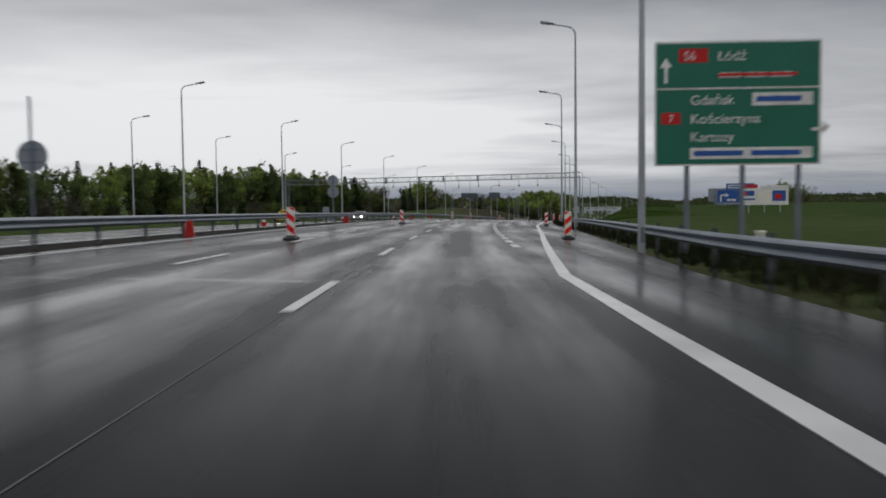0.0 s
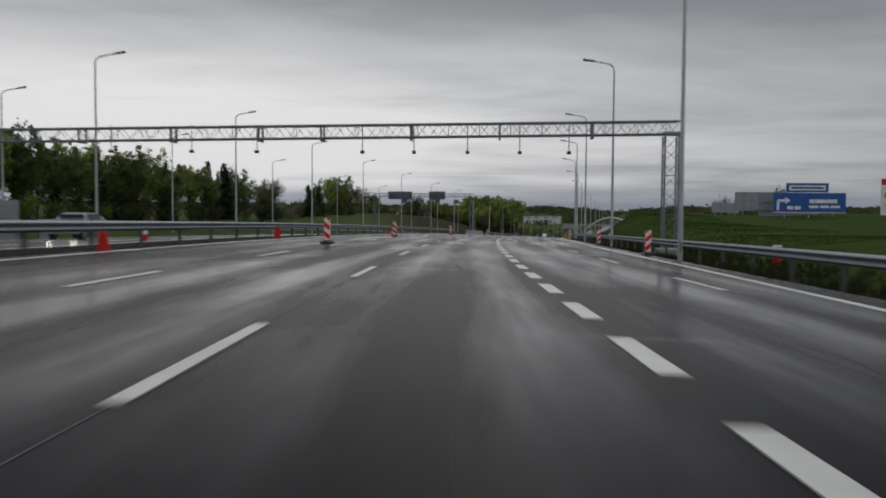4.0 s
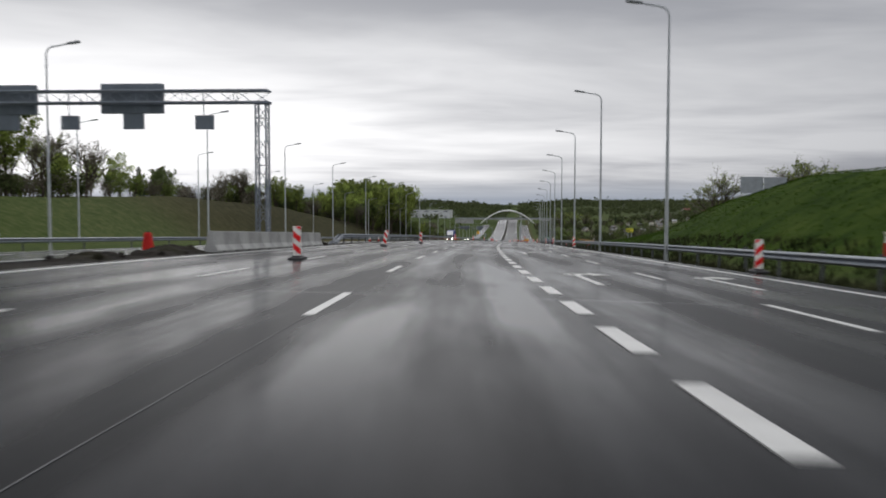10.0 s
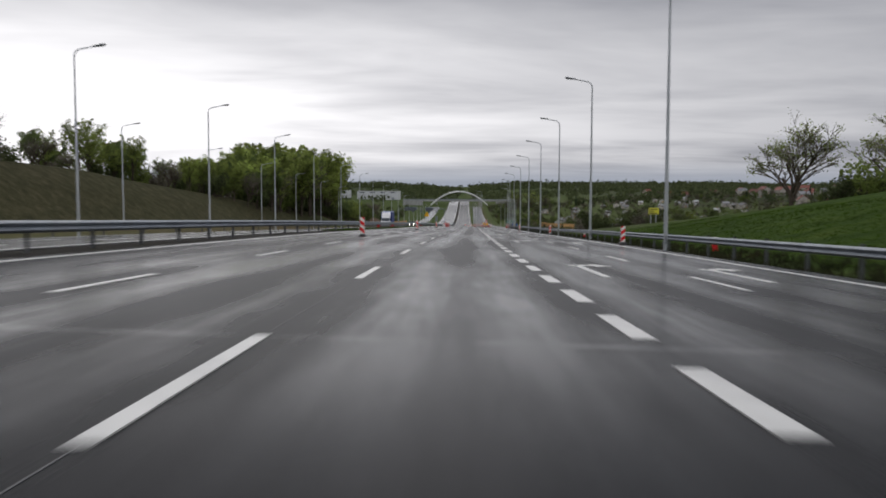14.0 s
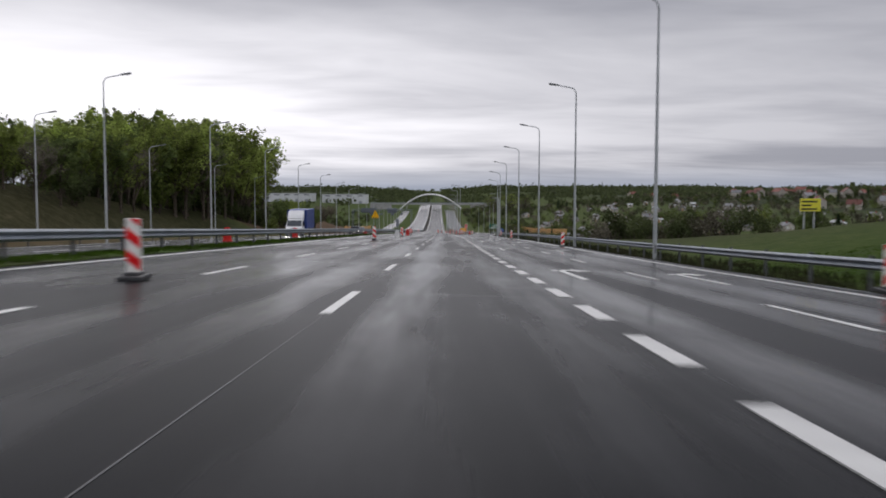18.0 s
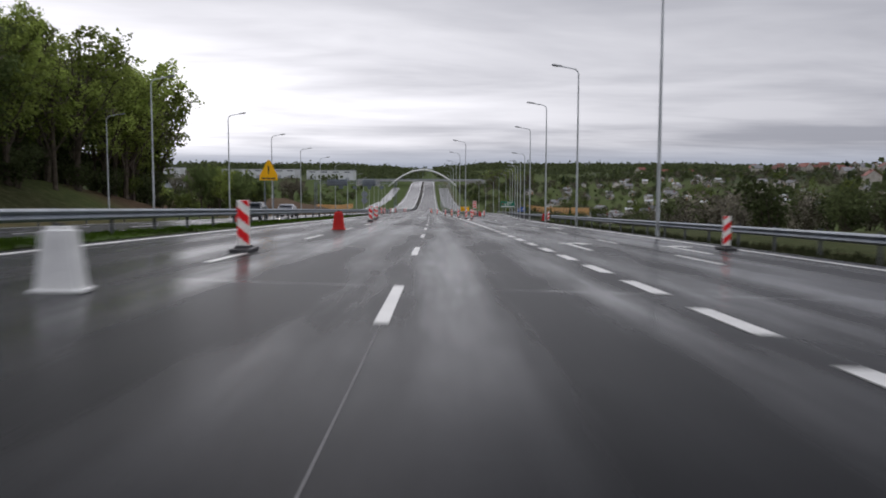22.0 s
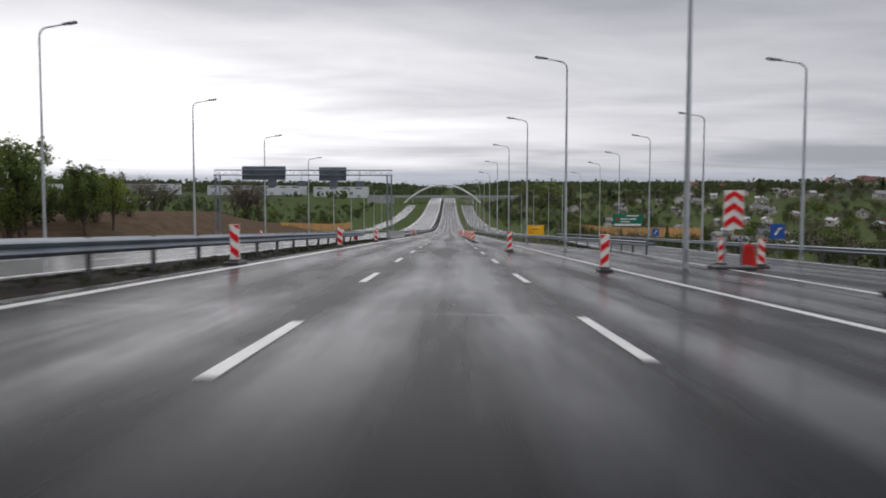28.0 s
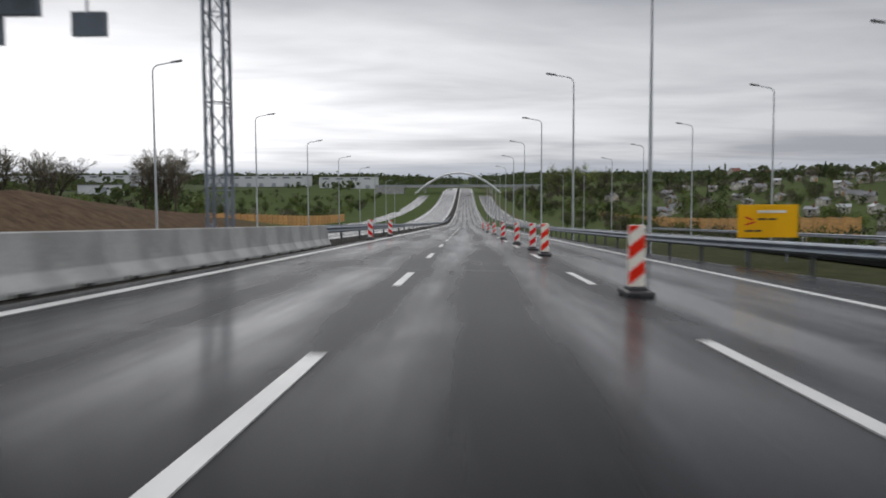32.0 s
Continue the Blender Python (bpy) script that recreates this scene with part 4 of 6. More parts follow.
# ---- beacons and barrels of the roadworks ----
def beacon(label, other=WHITE, slant=1):
    """Upright hollow warning panel with slanting bars, set in a rubber foot."""
    g = thing("traffic_beacon", label, "traffic beacon", "striped traffic beacons of the roadworks")
    bm = bmesh.new()
    box(bm, 0, 0, 0.05, 0.44, 0.80, 0.10, bevel=0.03)
    box(bm, 0, 0, 0.12, 0.30, 0.40, 0.06, bevel=0.02)
    part("foot", bm, RUBBER, g)
    bm = bmesh.new()
    box(bm, 0, 0, 0.62, 0.27, 0.07, 0.98, bevel=0.025)
    panel = part("panel", bm, other, g)
    for side in (-1, 1):
        y = side * 0.0385
        for k in range(3):
            # a slanting bar cut off by the panel's top and bottom edge
            lo = 0.165 + 0.40 * k
            a, b, z0, z1 = -0.125, 0.125, 0.135, 1.105
            rise = 0.20
            raw = [(-1, lo), (1, lo + rise), (1, lo + rise + 0.205), (-1, lo + 0.205)]
            pts = []
            for i in range(4):
                (x0, u0), (x1, u1) = raw[i], raw[(i + 1) % 4]
                pts.append((a if x0 < 0 else b, min(z1, max(z0, u0))))
                if x0 != x1 and (u0 - z1) * (u1 - z1) < 0:
                    f = (z1 - u0) / (u1 - u0)
                    pts.append(((a + b) / 2 + (x0 + (x1 - x0) * f) * (b - a) / 2, z1))
            clean = []
            for q in pts:
                if not any(abs(q[0] - w[0]) + abs(q[1] - w[1]) < 1e-4 for w in clean):
                    clean.append(q)
            if len(clean) < 3:
                continue
            clean = [(x * slant, z) for x, z in clean]
            bm = bmesh.new()
            f = [bm.verts.new((x, y - 0.001 * side, zz)) for x, zz in clean]
            r = [bm.verts.new((x, y + 0.002 * side, zz)) for x, zz in clean]
            bm.faces.new(f); bm.faces.new(list(reversed(r)))
            for i in range(len(clean)):
                j = (i + 1) % len(clean)
                bm.faces.new((f[i], f[j], r[j], r[i]))
            part("stripe", bm, RED if other is WHITE else ORANGE, panel)
    return g


BEACON = beacon("red and white striped plastic traffic beacon on a black rubber foot")
BEACON.matrix_world = stand(141, 10.1)
BEACON_M = beacon("red and white traffic beacon with bars falling to its other side", slant=-1)
BEACON_M.matrix_world = stand(42.3, -3.9)
BEACON_O = beacon("bright fluorescent red and cream reflective beacon on a rubber foot", CREAM)
BEACON_O.matrix_world = stand(48, 6.1)
rnd = random.Random(4)
for s, o in [(82, -3.6), (139, -4.0), (169, -4.3), (216, -3.9), (267.5, -3.6), (327, -4.0), (381, -4.0), (433.9, -4.08), (489, -4.1), (524, -3.6), (569.3, -4.05), (583, -4.55), (593, -5.05),
             (643, -7.2), (662, -7.6), (687, -7.7), (711, -7.7), (775, -7.7), (786, -7.5), (611.1, 4.95), (627.5, 5.72), (641.6, 6.45), (671.5, 10.1), (714, -10.8), (739, -23.0)]:
    copy_thing(BEACON_M, stand(s, o, 0, rnd.uniform(-7, 7)))
leaning = copy_thing(BEACON_M, stand(299.4, -4.25, 0.03) @ Matrix.Rotation(radians(12), 4, "Y"))
tagged(leaning, "red and white traffic beacon leaning over on its rubber foot")
for s, o in [(87, 7.8), (168, 11.0), (268, 11.5), (217, 11.2), (327, 10.9), (384, 11.4), (438.3, 11.6), (487, 10.4), (534, 9.9), (608.5, 13.6),
             (664, 2.9), (687, 1.62), (610.3, 4.3), (626.8, 3.9), (671.5, 8.6), (762, 0.4), (772, 0.3), (785, 0.1), (804, 0.1), (826, 0.1), (850, 0.0)]:
    copy_thing(BEACON, stand(s, o, 0, rnd.uniform(-7, 7)))
for s, o in [(640, 3.38), (655.5, 7.4), (728, 0.5), (738.5, 0.35), (755.5, 0.35)]:
    copy_thing(BEACON_O, stand(s, o, 0, rnd.uniform(-6, 6)))


def barrel(label, material, h=0.95):
    g = thing("water_barrel", label, "road barrel", "plastic barrels of the roadworks")
    bm = bmesh.new()
    prism(bm, [(-0.36, -0.2), (0.36, -0.2), (0.36, 0.2), (-0.36, 0.2)], 0.0, h)
    for v in bm.verts:
        if v.co.z > 0.1:
            v.co.x *= 0.66; v.co.y *= 0.7
    bmesh.ops.bevel(bm, geom=list(bm.edges), offset=0.06, segments=3, affect="EDGES")
    part("body", bm, material, g)
    bm = bmesh.new()
    box(bm, 0, 0, 0.03, 0.80, 0.48, 0.06, bevel=0.02)
    part("foot", bm, material, g)
    bm = bmesh.new()
    tube(bm, [(0, 0, h), (0, 0, h + 0.05)], [0.06, 0.055], 12)
    part("filler_cap", bm, BLACK, g, "dark filler cap")
    return g


RB = barrel("squat red plastic water-filled barrel on the wet asphalt", REDPLASTIC)
RB.matrix_world = stand(544.5, -3.75)
RB.scale = (0.74, 0.80, 0.84)
WB = barrel("squat white plastic water-filled barrel on the wet asphalt", WHITEPLASTIC)
WB.matrix_world = stand(514.8, -3.7)
WB.scale = (0.76, 0.78, 0.78)
for s, o, k in [(44, -7.9, 0.6), (82, -7.9, 0.6), (124, -7.6, 0.55), (147, -8.0, 0.6), (278, -12.4, 0.9), (727, -11.1, 0.75), (614, 13.8, 0.9), (670.5, 9.3, 0.95), (556, -10.6, 0.8), (479, -13.2, 1.0), (510, -13.8, 1.0)]:
    c = copy_thing(RB, stand(s, o, 0, rnd.uniform(-30, 30)))
    c.scale = (k * 0.8, k * 0.8, k)
c = copy_thing(WB, stand(741.5, -10.3)); c.scale = (1.2, 1.0, 0.75)


def road_block(s, o):
    g = thing("road_block", "low red plastic water-filled block by the edge line", "road barrier", m=lie(s, o))
    bm = bmesh.new()
    prism(bm, [(-0.2, -0.9), (0.2, -0.9), (0.2, 0.9), (-0.2, 0.9)], 0.0, 0.32)
    for v in bm.verts:
        if v.co.z > 0.1:
            v.co.x *= 0.55
    bmesh.ops.bevel(bm, geom=list(bm.edges), offset=0.04, segments=2, affect="EDGES")
    part("body", bm, REDPLASTIC, g)
    for y in (-0.55, 0.55):
        bm = bmesh.new(); tube(bm, [(0, y, 0.31), (0, y, 0.35)], 0.06, 10)
        part("filler_cap", bm, BLACK, g, "dark filler cap")


road_block(189.5, -7.5)

# ---- gantries ----
def truss(bm, a, b, w, h, bay, chord=0.07, web=0.03):
    """A four-chord lattice girder from a to b."""
    a, b = Vector(a), Vector(b)
    d = (b - a); L = d.length; d.normalize()
    up = Vector((0, 0, 1)) if abs(d.z) < 0.9 else Vector((0, 1, 0))
    side = d.cross(up).normalized(); up = side.cross(d)
    cs = [side * (x * w / 2) + up * (y * h / 2) for x, y in ((-1, -1), (1, -1), (1, 1), (-1, 1))]
    for c in cs:
        tube(bm, [a + c, b + c], chord, 6)
    n = max(2, int(round(L / bay)))
    for i in range(n):
        p, q = a + d * (L * i / n), a + d * (L * (i + 1) / n)
        for k in range(4):
            c1, c2 = cs[k], cs[(k + 1) % 4]
            tube(bm, [p + (c1 if i % 2 else c2), q + (c2 if i % 2 else c1)], web, 4)
        for k in range(4):
            if i % 3 == 0:
                tube(bm, [p + cs[k], p + cs[(k + 1) % 4]], web, 4)
    return bm


def toll_gantry():
    g = thing("road_gantry", "dark steel lattice gantry across all lanes with hanging detectors", "gantry", "gantries over the road", stand(155, 0, 0))
    zc = 6.55
    bm = bmesh.new(); truss(bm, (-33.0, 0, zc - 0.35), (14.2, 0, zc + 0.30), 0.9, 0.75, 0.62, 0.055, 0.02)
    part("beam", bm, LAMPHEAD, g)
    for x, z in ((13.75, -0.6), (-32.6, -0.6)):
        bm = bmesh.new(); truss(bm, (x, 0, z), (x, 0, zc - 0.2), 0.8, 0.8, 0.75, 0.055, 0.02)
        part("column", bm, GALV, g)
        bm = bmesh.new(); box(bm, x, 0, -0.55, 1.4, 1.4, 0.5, bevel=0.03)
        part("footing", bm, CONCRETE, g)
        bm = bmesh.new(); box(bm, x, 0, zc - 0.25 + (0.2 if x > 0 else -0.3), 1.1, 1.1, 0.18)
        part("bearing_plate", bm, LAMPHEAD, g)
    for x in (-27.5, -22.0, -16.3, -10.9, -7.1, -1.7, 3.6, 9.1):
        bm = bmesh.new()
        for y in (-0.5, 0.5):
            box(bm, x, y, zc + 0.012 * x, 0.12, 0.10, 0.95)
        for z in (-0.42, 0.42):
            box(bm, x, 0, zc + 0.012 * x + z, 0.12, 1.1, 0.10)
        part("joint_frame", bm, LAMPHEAD, g)
    for x in (-25.0, -20.0, -15.0, -11.0, -4.6, -1.5, 1.7, 4.8, 7.7):
        bm = bmesh.new()
        tube(bm, [(x, -0.5, zc + 0.4), (x, -0.5, zc - 1.15)], 0.03, 6)
        d = part("detector_arm", bm, LAMPHEAD, g)
        bm = bmesh.new(); box(bm, x, -0.52, zc - 1.22, 0.22, 0.34, 0.18, bevel=0.02)
        part("detector", bm, BLACK, d)
    return g


toll_gantry()


def sign_gantry(s, left, right, panels, small, label):
    """Lattice portal over the opposite carriageway; the boards are seen from behind."""
    g = thing("sign_gantry", label, "sign gantry", "gantries over the road", stand(s, 0, 0))
    bm = bmesh.new(); truss(bm, (left - 0.3, 0, 8.2), (right + 0.4, 0, 8.2), 0.7, 0.62, 0.9, 0.06, 0.022)
    part("beam", bm, GALV, g)
    for x in (left, right):
        bm = bmesh.new(); truss(bm, (x, 0, -0.4), (x, 0, 7.9), 0.55, 0.7, 0.8, 0.06, 0.022)
        part("column", bm, GALV, g)
        bm = bmesh.new(); box(bm, x, 0, -0.3, 1.2, 1.2, 0.5, bevel=0.03)
        part("footing", bm, CONCRETE, g)
        bm = bmesh.new(); box(bm, x, 0, 7.88, 0.85, 0.9, 0.12)
        part("cap_plate", bm, GALV, g)
    for x0, x1, z0, z1, sx0, sx1 in panels:
        bm = bmesh.new(); box(bm, (x0 + x1) / 2, 0.75, (z0 + z1) / 2, x1 - x0, 0.35, z1 - z0, bevel=0.03)
        b = part("board", bm, VMS, g, "dark grey back of a variable message board")
        bm = bmesh.new()
        n = int((x1 - x0) / 0.6)
        for i in range(n):
            box(bm, x0 + (i + 0.5) * (x1 - x0) / n, 0.56, (z0 + z1) / 2, 0.42, 0.03, (z1 - z0) * 0.82, bevel=0.008)
        tagged(part("access_door", bm, VMS, b), kind="stuff")
        bm = bmesh.new(); box(bm, (sx0 + sx1) / 2, 0.75, z0 - 0.42, sx1 - sx0, 0.25, 0.84, bevel=0.02)
        part("sub_board", bm, VMS, b)
    for x0, x1, z0, z1 in small:
        bm = bmesh.new(); box(bm, (x0 + x1) / 2, 0.2, (z0 + z1) / 2, x1 - x0, 0.18, z1 - z0, bevel=0.02)
        b = part("lane_signal", bm, VMS, g)
        bm = bmesh.new(); tube(bm, [((x0 + x1) / 2, 0.05, z1 - 0.1), ((x0 + x1) / 2, 0.05, 8.4)], 0.035, 6)
        part("hanger", bm, GALV, b)
    return g


sign_gantry(286, -29.4, -9.15, [(-26.7, -21.7, 7.35, 8.95, -23.9, -22.7), (-18.1, -14.7, 7.4, 9.0, -16.9, -15.8)], [(-20.1, -19.1, 6.5, 7.25), (-12.8, -11.8, 6.5, 7.25)], "galvanised lattice sign gantry with dark board backs")
sign_gantry(750.3, -30.7, -9.4, [(-27.8, -22.4, 7.3, 9.0, -24.6, -23.5), (-18.2, -14.8, 7.2, 8.9, -16.9, -15.9)], [(-20.8, -19.8, 6.5, 7.2), (-13.6, -12.6, 6.5, 7.2)], "galvanised lattice sign gantry beside the concrete barriers")


# ---- signs ----
def letters(text, height, material, parent, x, y, z, name="lettering"):
    """Raised lettering on a board that faces the traffic coming along the road (towards -y)."""
    cu = bpy.data.curves.new(name, "FONT")
    cu.body, cu.size, cu.extrude = text, height * 1.38, 0.002
    tmp = bpy.data.objects.new(name, cu)
    scene.collection.objects.link(tmp)
    me = bpy.data.meshes.new_from_object(tmp.evaluated_get(bpy.context.evaluated_depsgraph_get()))
    bpy.data.objects.remove(tmp)
    me.transform(Matrix.Translation((x, y, z)) @ Matrix.Rotation(radians(90), 4, "X"))
    me.materials.clear(); me.materials.append(material)
    ob = new(name, me)
    ob.parent = parent
    return ob


def plate(parent, name, material, x0, x1, z0, z1, y, depth=0.02, label="", bevel=0.0):
    bm = bmesh.new()
    box(bm, (x0 + x1) / 2, y, (z0 + z1) / 2, x1 - x0, depth, z1 - z0, bevel=bevel)
    return part(name, bm, material, parent, label)


def posts(parent, xs, z0, z1, y=0.09, r=0.055, material=None):
    for x in xs:
        bm = bmesh.new(); tube(bm, [(x, y, z0), (x, y, z1)], r, 8)
        part("post", bm, material or GALV, parent)


def bars(parent, x0, x1, z, h, y, material, n):
    """Lettering too small to read, as plain bars."""
    w = (x1 - x0) / n
    for i in range(n):
        plate(parent, "text_bar", material, x0 + i * w, x0 + (i + 0.86) * w, z - h / 2, z + h / 2, y, 0.01)


def direction_sign():
    """The big green board before the exit."""
    g = thing("direction_sign", "large green direction sign on steel posts with pasted-over lines", "road sign", m=stand(36.0, 0, 0.42, -2))
    x0, x1, z0, z1 = 7.05, 11.3, 1.75, 4.95
    posts(g, (7.9, 9.35, 10.8), -0.8, 4.8, 0.12, 0.07)
    plate(g, "edge", WHITE, x0 - 0.02, x1 + 0.02, z0 - 0.02, z1 + 0.02, 0.0, 0.05)
    b = plate(g, "board", GREEN, x0 + 0.03, x1 - 0.03, z0 + 0.03, z1 - 0.03, -0.03, 0.02)
    y = -0.045
    plate(b, "divider", WHITE, x0 + 0.03, x1 - 0.03, 3.72, 3.76, y, 0.012)
    plate(b, "number_plate", SIGNRED, 7.65, 8.4, 4.42, 4.78, y, 0.012, "red road-number plate")
    letters("S6", 0.24, WHITE, b, 7.78, y - 0.008, 4.48)
    letters("Łódź", 0.26, WHITE, b, 8.65, y - 0.008, 4.46)
    bars(b, 8.7, 10.65, 4.08, 0.13, y, WHITE, 3)
    plate(b, "crossing_out", SIGNRED, 8.68, 10.7, 4.05, 4.13, y - 0.012, 0.012, "red strip pasted across a line")
    letters("Gdańsk", 0.26, WHITE, b, 7.95, y - 0.008, 3.32)
    p = plate(b, "pasted_plate", WHITE, 9.55, 11.1, 3.28, 3.62, y, 0.015, "white plate pasted over the board")
    bars(p, 9.65, 11.0, 3.45, 0.14, y - 0.014, BLUE, 1)
    plate(b, "number_plate", SIGNRED, 7.2, 7.7, 2.82, 3.12, y, 0.012, "red road-number plate")
    letters("7", 0.2, WHITE, b, 7.38, y - 0.008, 2.87)
    letters("Kościerzyna", 0.26, WHITE, b, 7.95, y - 0.008, 2.83)
    letters("Kartuzy", 0.26, WHITE, b, 7.95, y - 0.008, 2.36)
    p = plate(b, "pasted_plate", WHITE, 7.95, 11.1, 1.9, 2.2, y, 0.015, "white plate pasted over the board")
    bars(p, 8.05, 11.0, 2.05, 0.13, y - 0.014, BLUE, 2)
    for xx, zz, up in ((7.32, 4.1, 1), (11.35, 2.65, 0)):
        bm = bmesh.new()
        if up:
            box(bm, xx, y, zz, 0.09, 0.012, 0.42)
            pts = [(xx - 0.16, zz + 0.2), (xx + 0.16, zz + 0.2), (xx, zz + 0.45)]
        else:
            box(bm, xx - 0.1, y, zz, 0.32, 0.012, 0.09)
            pts = [(xx, zz - 0.15), (xx + 0.2, zz + 0.05), (xx, zz + 0.22)]
        f = [bm.verts.new((a, y - 0.006, c)) for a, c in pts]; r = [bm.verts.new((a, y + 0.006, c)) for a, c in pts]
        bm.faces.new(f); bm.faces.new(list(reversed(r)))
        for i in range(3):
            bm.faces.new((f[i], f[(i + 1) % 3], r[(i + 1) % 3], r[i]))
        part("arrow", bm, WHITE, b)


direction_sign()


def round_back(parent, z, r=0.45):
    bm = bmesh.new()
    bmesh.ops.create_cone(bm, cap_ends=True, segments=32, radius1=r, radius2=r, depth=0.03, matrix=Matrix.Translation((0, 0, z)) @ Matrix.Rotation(radians(90), 4, "X"))
    d = part("disc", bm, SIGNBACK, parent, "plain grey back of a round sign")
    bm = bmesh.new(); box(bm, 0, -0.03, z + 0.18, r * 1.5, 0.03, 0.05); box(bm, 0, -0.03, z - 0.18, r * 1.5, 0.03, 0.05)
    part("bracket", bm, GALV, d)
    return d


def back_sign(s, o, zs, square=None, top=None):
    g = thing("round_sign", "grey backs of round road signs on a post in the median", "road sign", "signs in the median", stand(s, o, 0))
    posts(g, (0,), -0.6, max(zs) + (top or 0.5), -0.07, 0.04)
    for z in zs:
        round_back(g, z)
    if square:
        plate(g, "plate", SIGNBACK, -0.42, 0.42, square - 0.42, square + 0.42, 0.0, 0.02, "grey back of a square sign")


back_sign(37.5, -10.4, (2.55,), top=1.7)
back_sign(84, -9.3, (3.35, 2.45))
back_sign(636.8, -9.3, (2.95, 2.05))


def warning_sign():
    g = thing("warning_sign", "yellow roadworks warning sign with a triangle top", "road sign", m=stand(558, -9.2, 0))
    posts(g, (-0.25, 0.25), -0.5, 2.6, 0.05, 0.03)
    bm = bmesh.new()
    pts = [(-0.52, 2.45), (0.52, 2.45), (0.52, 2.72), (0.06, 3.62), (-0.06, 3.62), (-0.52, 2.72)]
    f = [bm.verts.new((x, -0.015, z)) for x, z in pts]; r = [bm.verts.new((x, 0.015, z)) for x, z in pts]
    bm.faces.new(f); bm.faces.new(list(reversed(r)))
    for i in range(6):
        bm.faces.new((f[i], f[(i + 1) % 6], r[(i + 1) % 6], r[i]))
    b = part("board", bm, YELLOW, g)
    bars(b, -0.4, 0.4, 2.56, 0.09, -0.022, BLACK, 3)
    bm = bmesh.new(); box(bm, 0, -0.022, 3.12, 0.08, 0.012, 0.32); box(bm, 0, -0.022, 2.86, 0.08, 0.012, 0.08)
    part("exclamation_mark", bm, BLACK, b)


warning_sign()


def chevron(s, o):
    g = thing("chevron_sign", "red and white chevron board on a stand at the exit nose", "road sign", m=stand(s, o, 0))
    posts(g, (-0.3, 0.3), -0.1, 2.7, 0.06, 0.03)
    b = plate(g, "board", WHITE, -0.35, 0.35, 1.42, 2.78, 0.0, 0.03)
    for k in range(3):
        z = 1.44 + k * 0.45
        for sg in (-1, 1):
            pts = [(0, z + 0.24), (0, z + 0.46), (sg * 0.33, z + 0.22), (sg * 0.33, z)]
            bm = bmesh.new()
            f = [bm.verts.new((x, -0.018, min(zz, 2.76))) for x, zz in pts]; r = [bm.verts.new((x, -0.030, min(zz, 2.76))) for x, zz in pts]
            bm.faces.new(f); bm.faces.new(list(reversed(r)))
            for i in range(4):
                bm.faces.new((f[i], f[(i + 1) % 4], r[(i + 1) % 4], r[i]))
            part("stripe", bm, RED, b)
    bm = bmesh.new(); box(bm, 0, 0.05, 0.06, 1.5, 0.9, 0.12, bevel=0.03)
    part("foot", bm, RUBBER, g)


chevron(669, 8.25)


def yellow_board():
    g = thing("diversion_board", "low yellow diversion board on short posts beside the rail", "road sign", m=stand(761, 0, 0, 0))
    posts(g, (8.9, 10.5), -0.5, 1.9, 0.06, 0.04)
    b = plate(g, "board", YELLOW, 8.5, 10.9, 0.50, 1.82, 0.0, 0.03, bevel=0.01)
    bars(b, 9.3, 10.6, 1.54, 0.10, -0.022, WHITE, 1)
    bars(b, 9.3, 10.1, 1.24, 0.07, -0.022, BLACK, 2)
    bars(b, 8.8, 9.5, 0.77, 0.07, -0.022, BLACK, 2)
    bm = bmesh.new(); box(bm, 8.95, -0.022, 1.27, 0.32, 0.012, 0.07, ry=0.4); box(bm, 9.0, -0.022, 1.07, 0.4, 0.012, 0.06, ry=-0.3)
    part("arrow", bm, SIGNRED, b)


yellow_board()


def green_board():
    g = thing("direction_sign", "green direction sign on posts beside the exit ramp", "road sign", m=stand(756.5, -7.2, 0, 0))
    posts(g, (27.4, 29.6), -3.0, 3.0, 0.1, 0.06)
    b = plate(g, "board", GREEN, 26.6, 30.5, 1.45, 3.1, 0.0, 0.04, bevel=0.01)
    bars(b, 28.4, 30.2, 2.86, 0.16, -0.028, WHITE, 1); plate(b, "number_plate", SIGNRED, 27.0, 27.4, 2.34, 2.58, -0.028, 0.012, "red road-number plate"); bars(b, 27.6, 29.8, 2.44, 0.15, -0.028, WHITE, 2); bars(b, 27.6, 29.0, 2.1, 0.15, -0.028, WHITE, 1); plate(b, "pasted_plate", WHITE, 26.8, 30.3, 1.56, 1.82, -0.028, 0.012)


green_board()


def blue_sign(s, o, zc, w):
    g = thing("lane_arrow_sign", "small blue sign with a white arrow on a post", "road sign", "blue signs beside the ramp", stand(s, o, 0))
    posts(g, (0,), -0.6, zc + w / 2, 0.05, 0.035)
    b = plate(g, "board", BLUE, -w / 2, w / 2, zc - w / 2, zc + w / 2, 0.0, 0.02)
    bm = bmesh.new(); box(bm, 0, -0.015, zc, w * 0.12, 0.01, w * 0.6, ry=0.6); box(bm, w * 0.16, -0.015, zc + w * 0.2, w * 0.3, 0.01, w * 0.1, ry=-0.2)
    part("arrow", bm, WHITE, b)


blue_sign(697, 19.8, 1.6, 0.95)
blue_sign(752, 24.0, 1.5, 0.9)


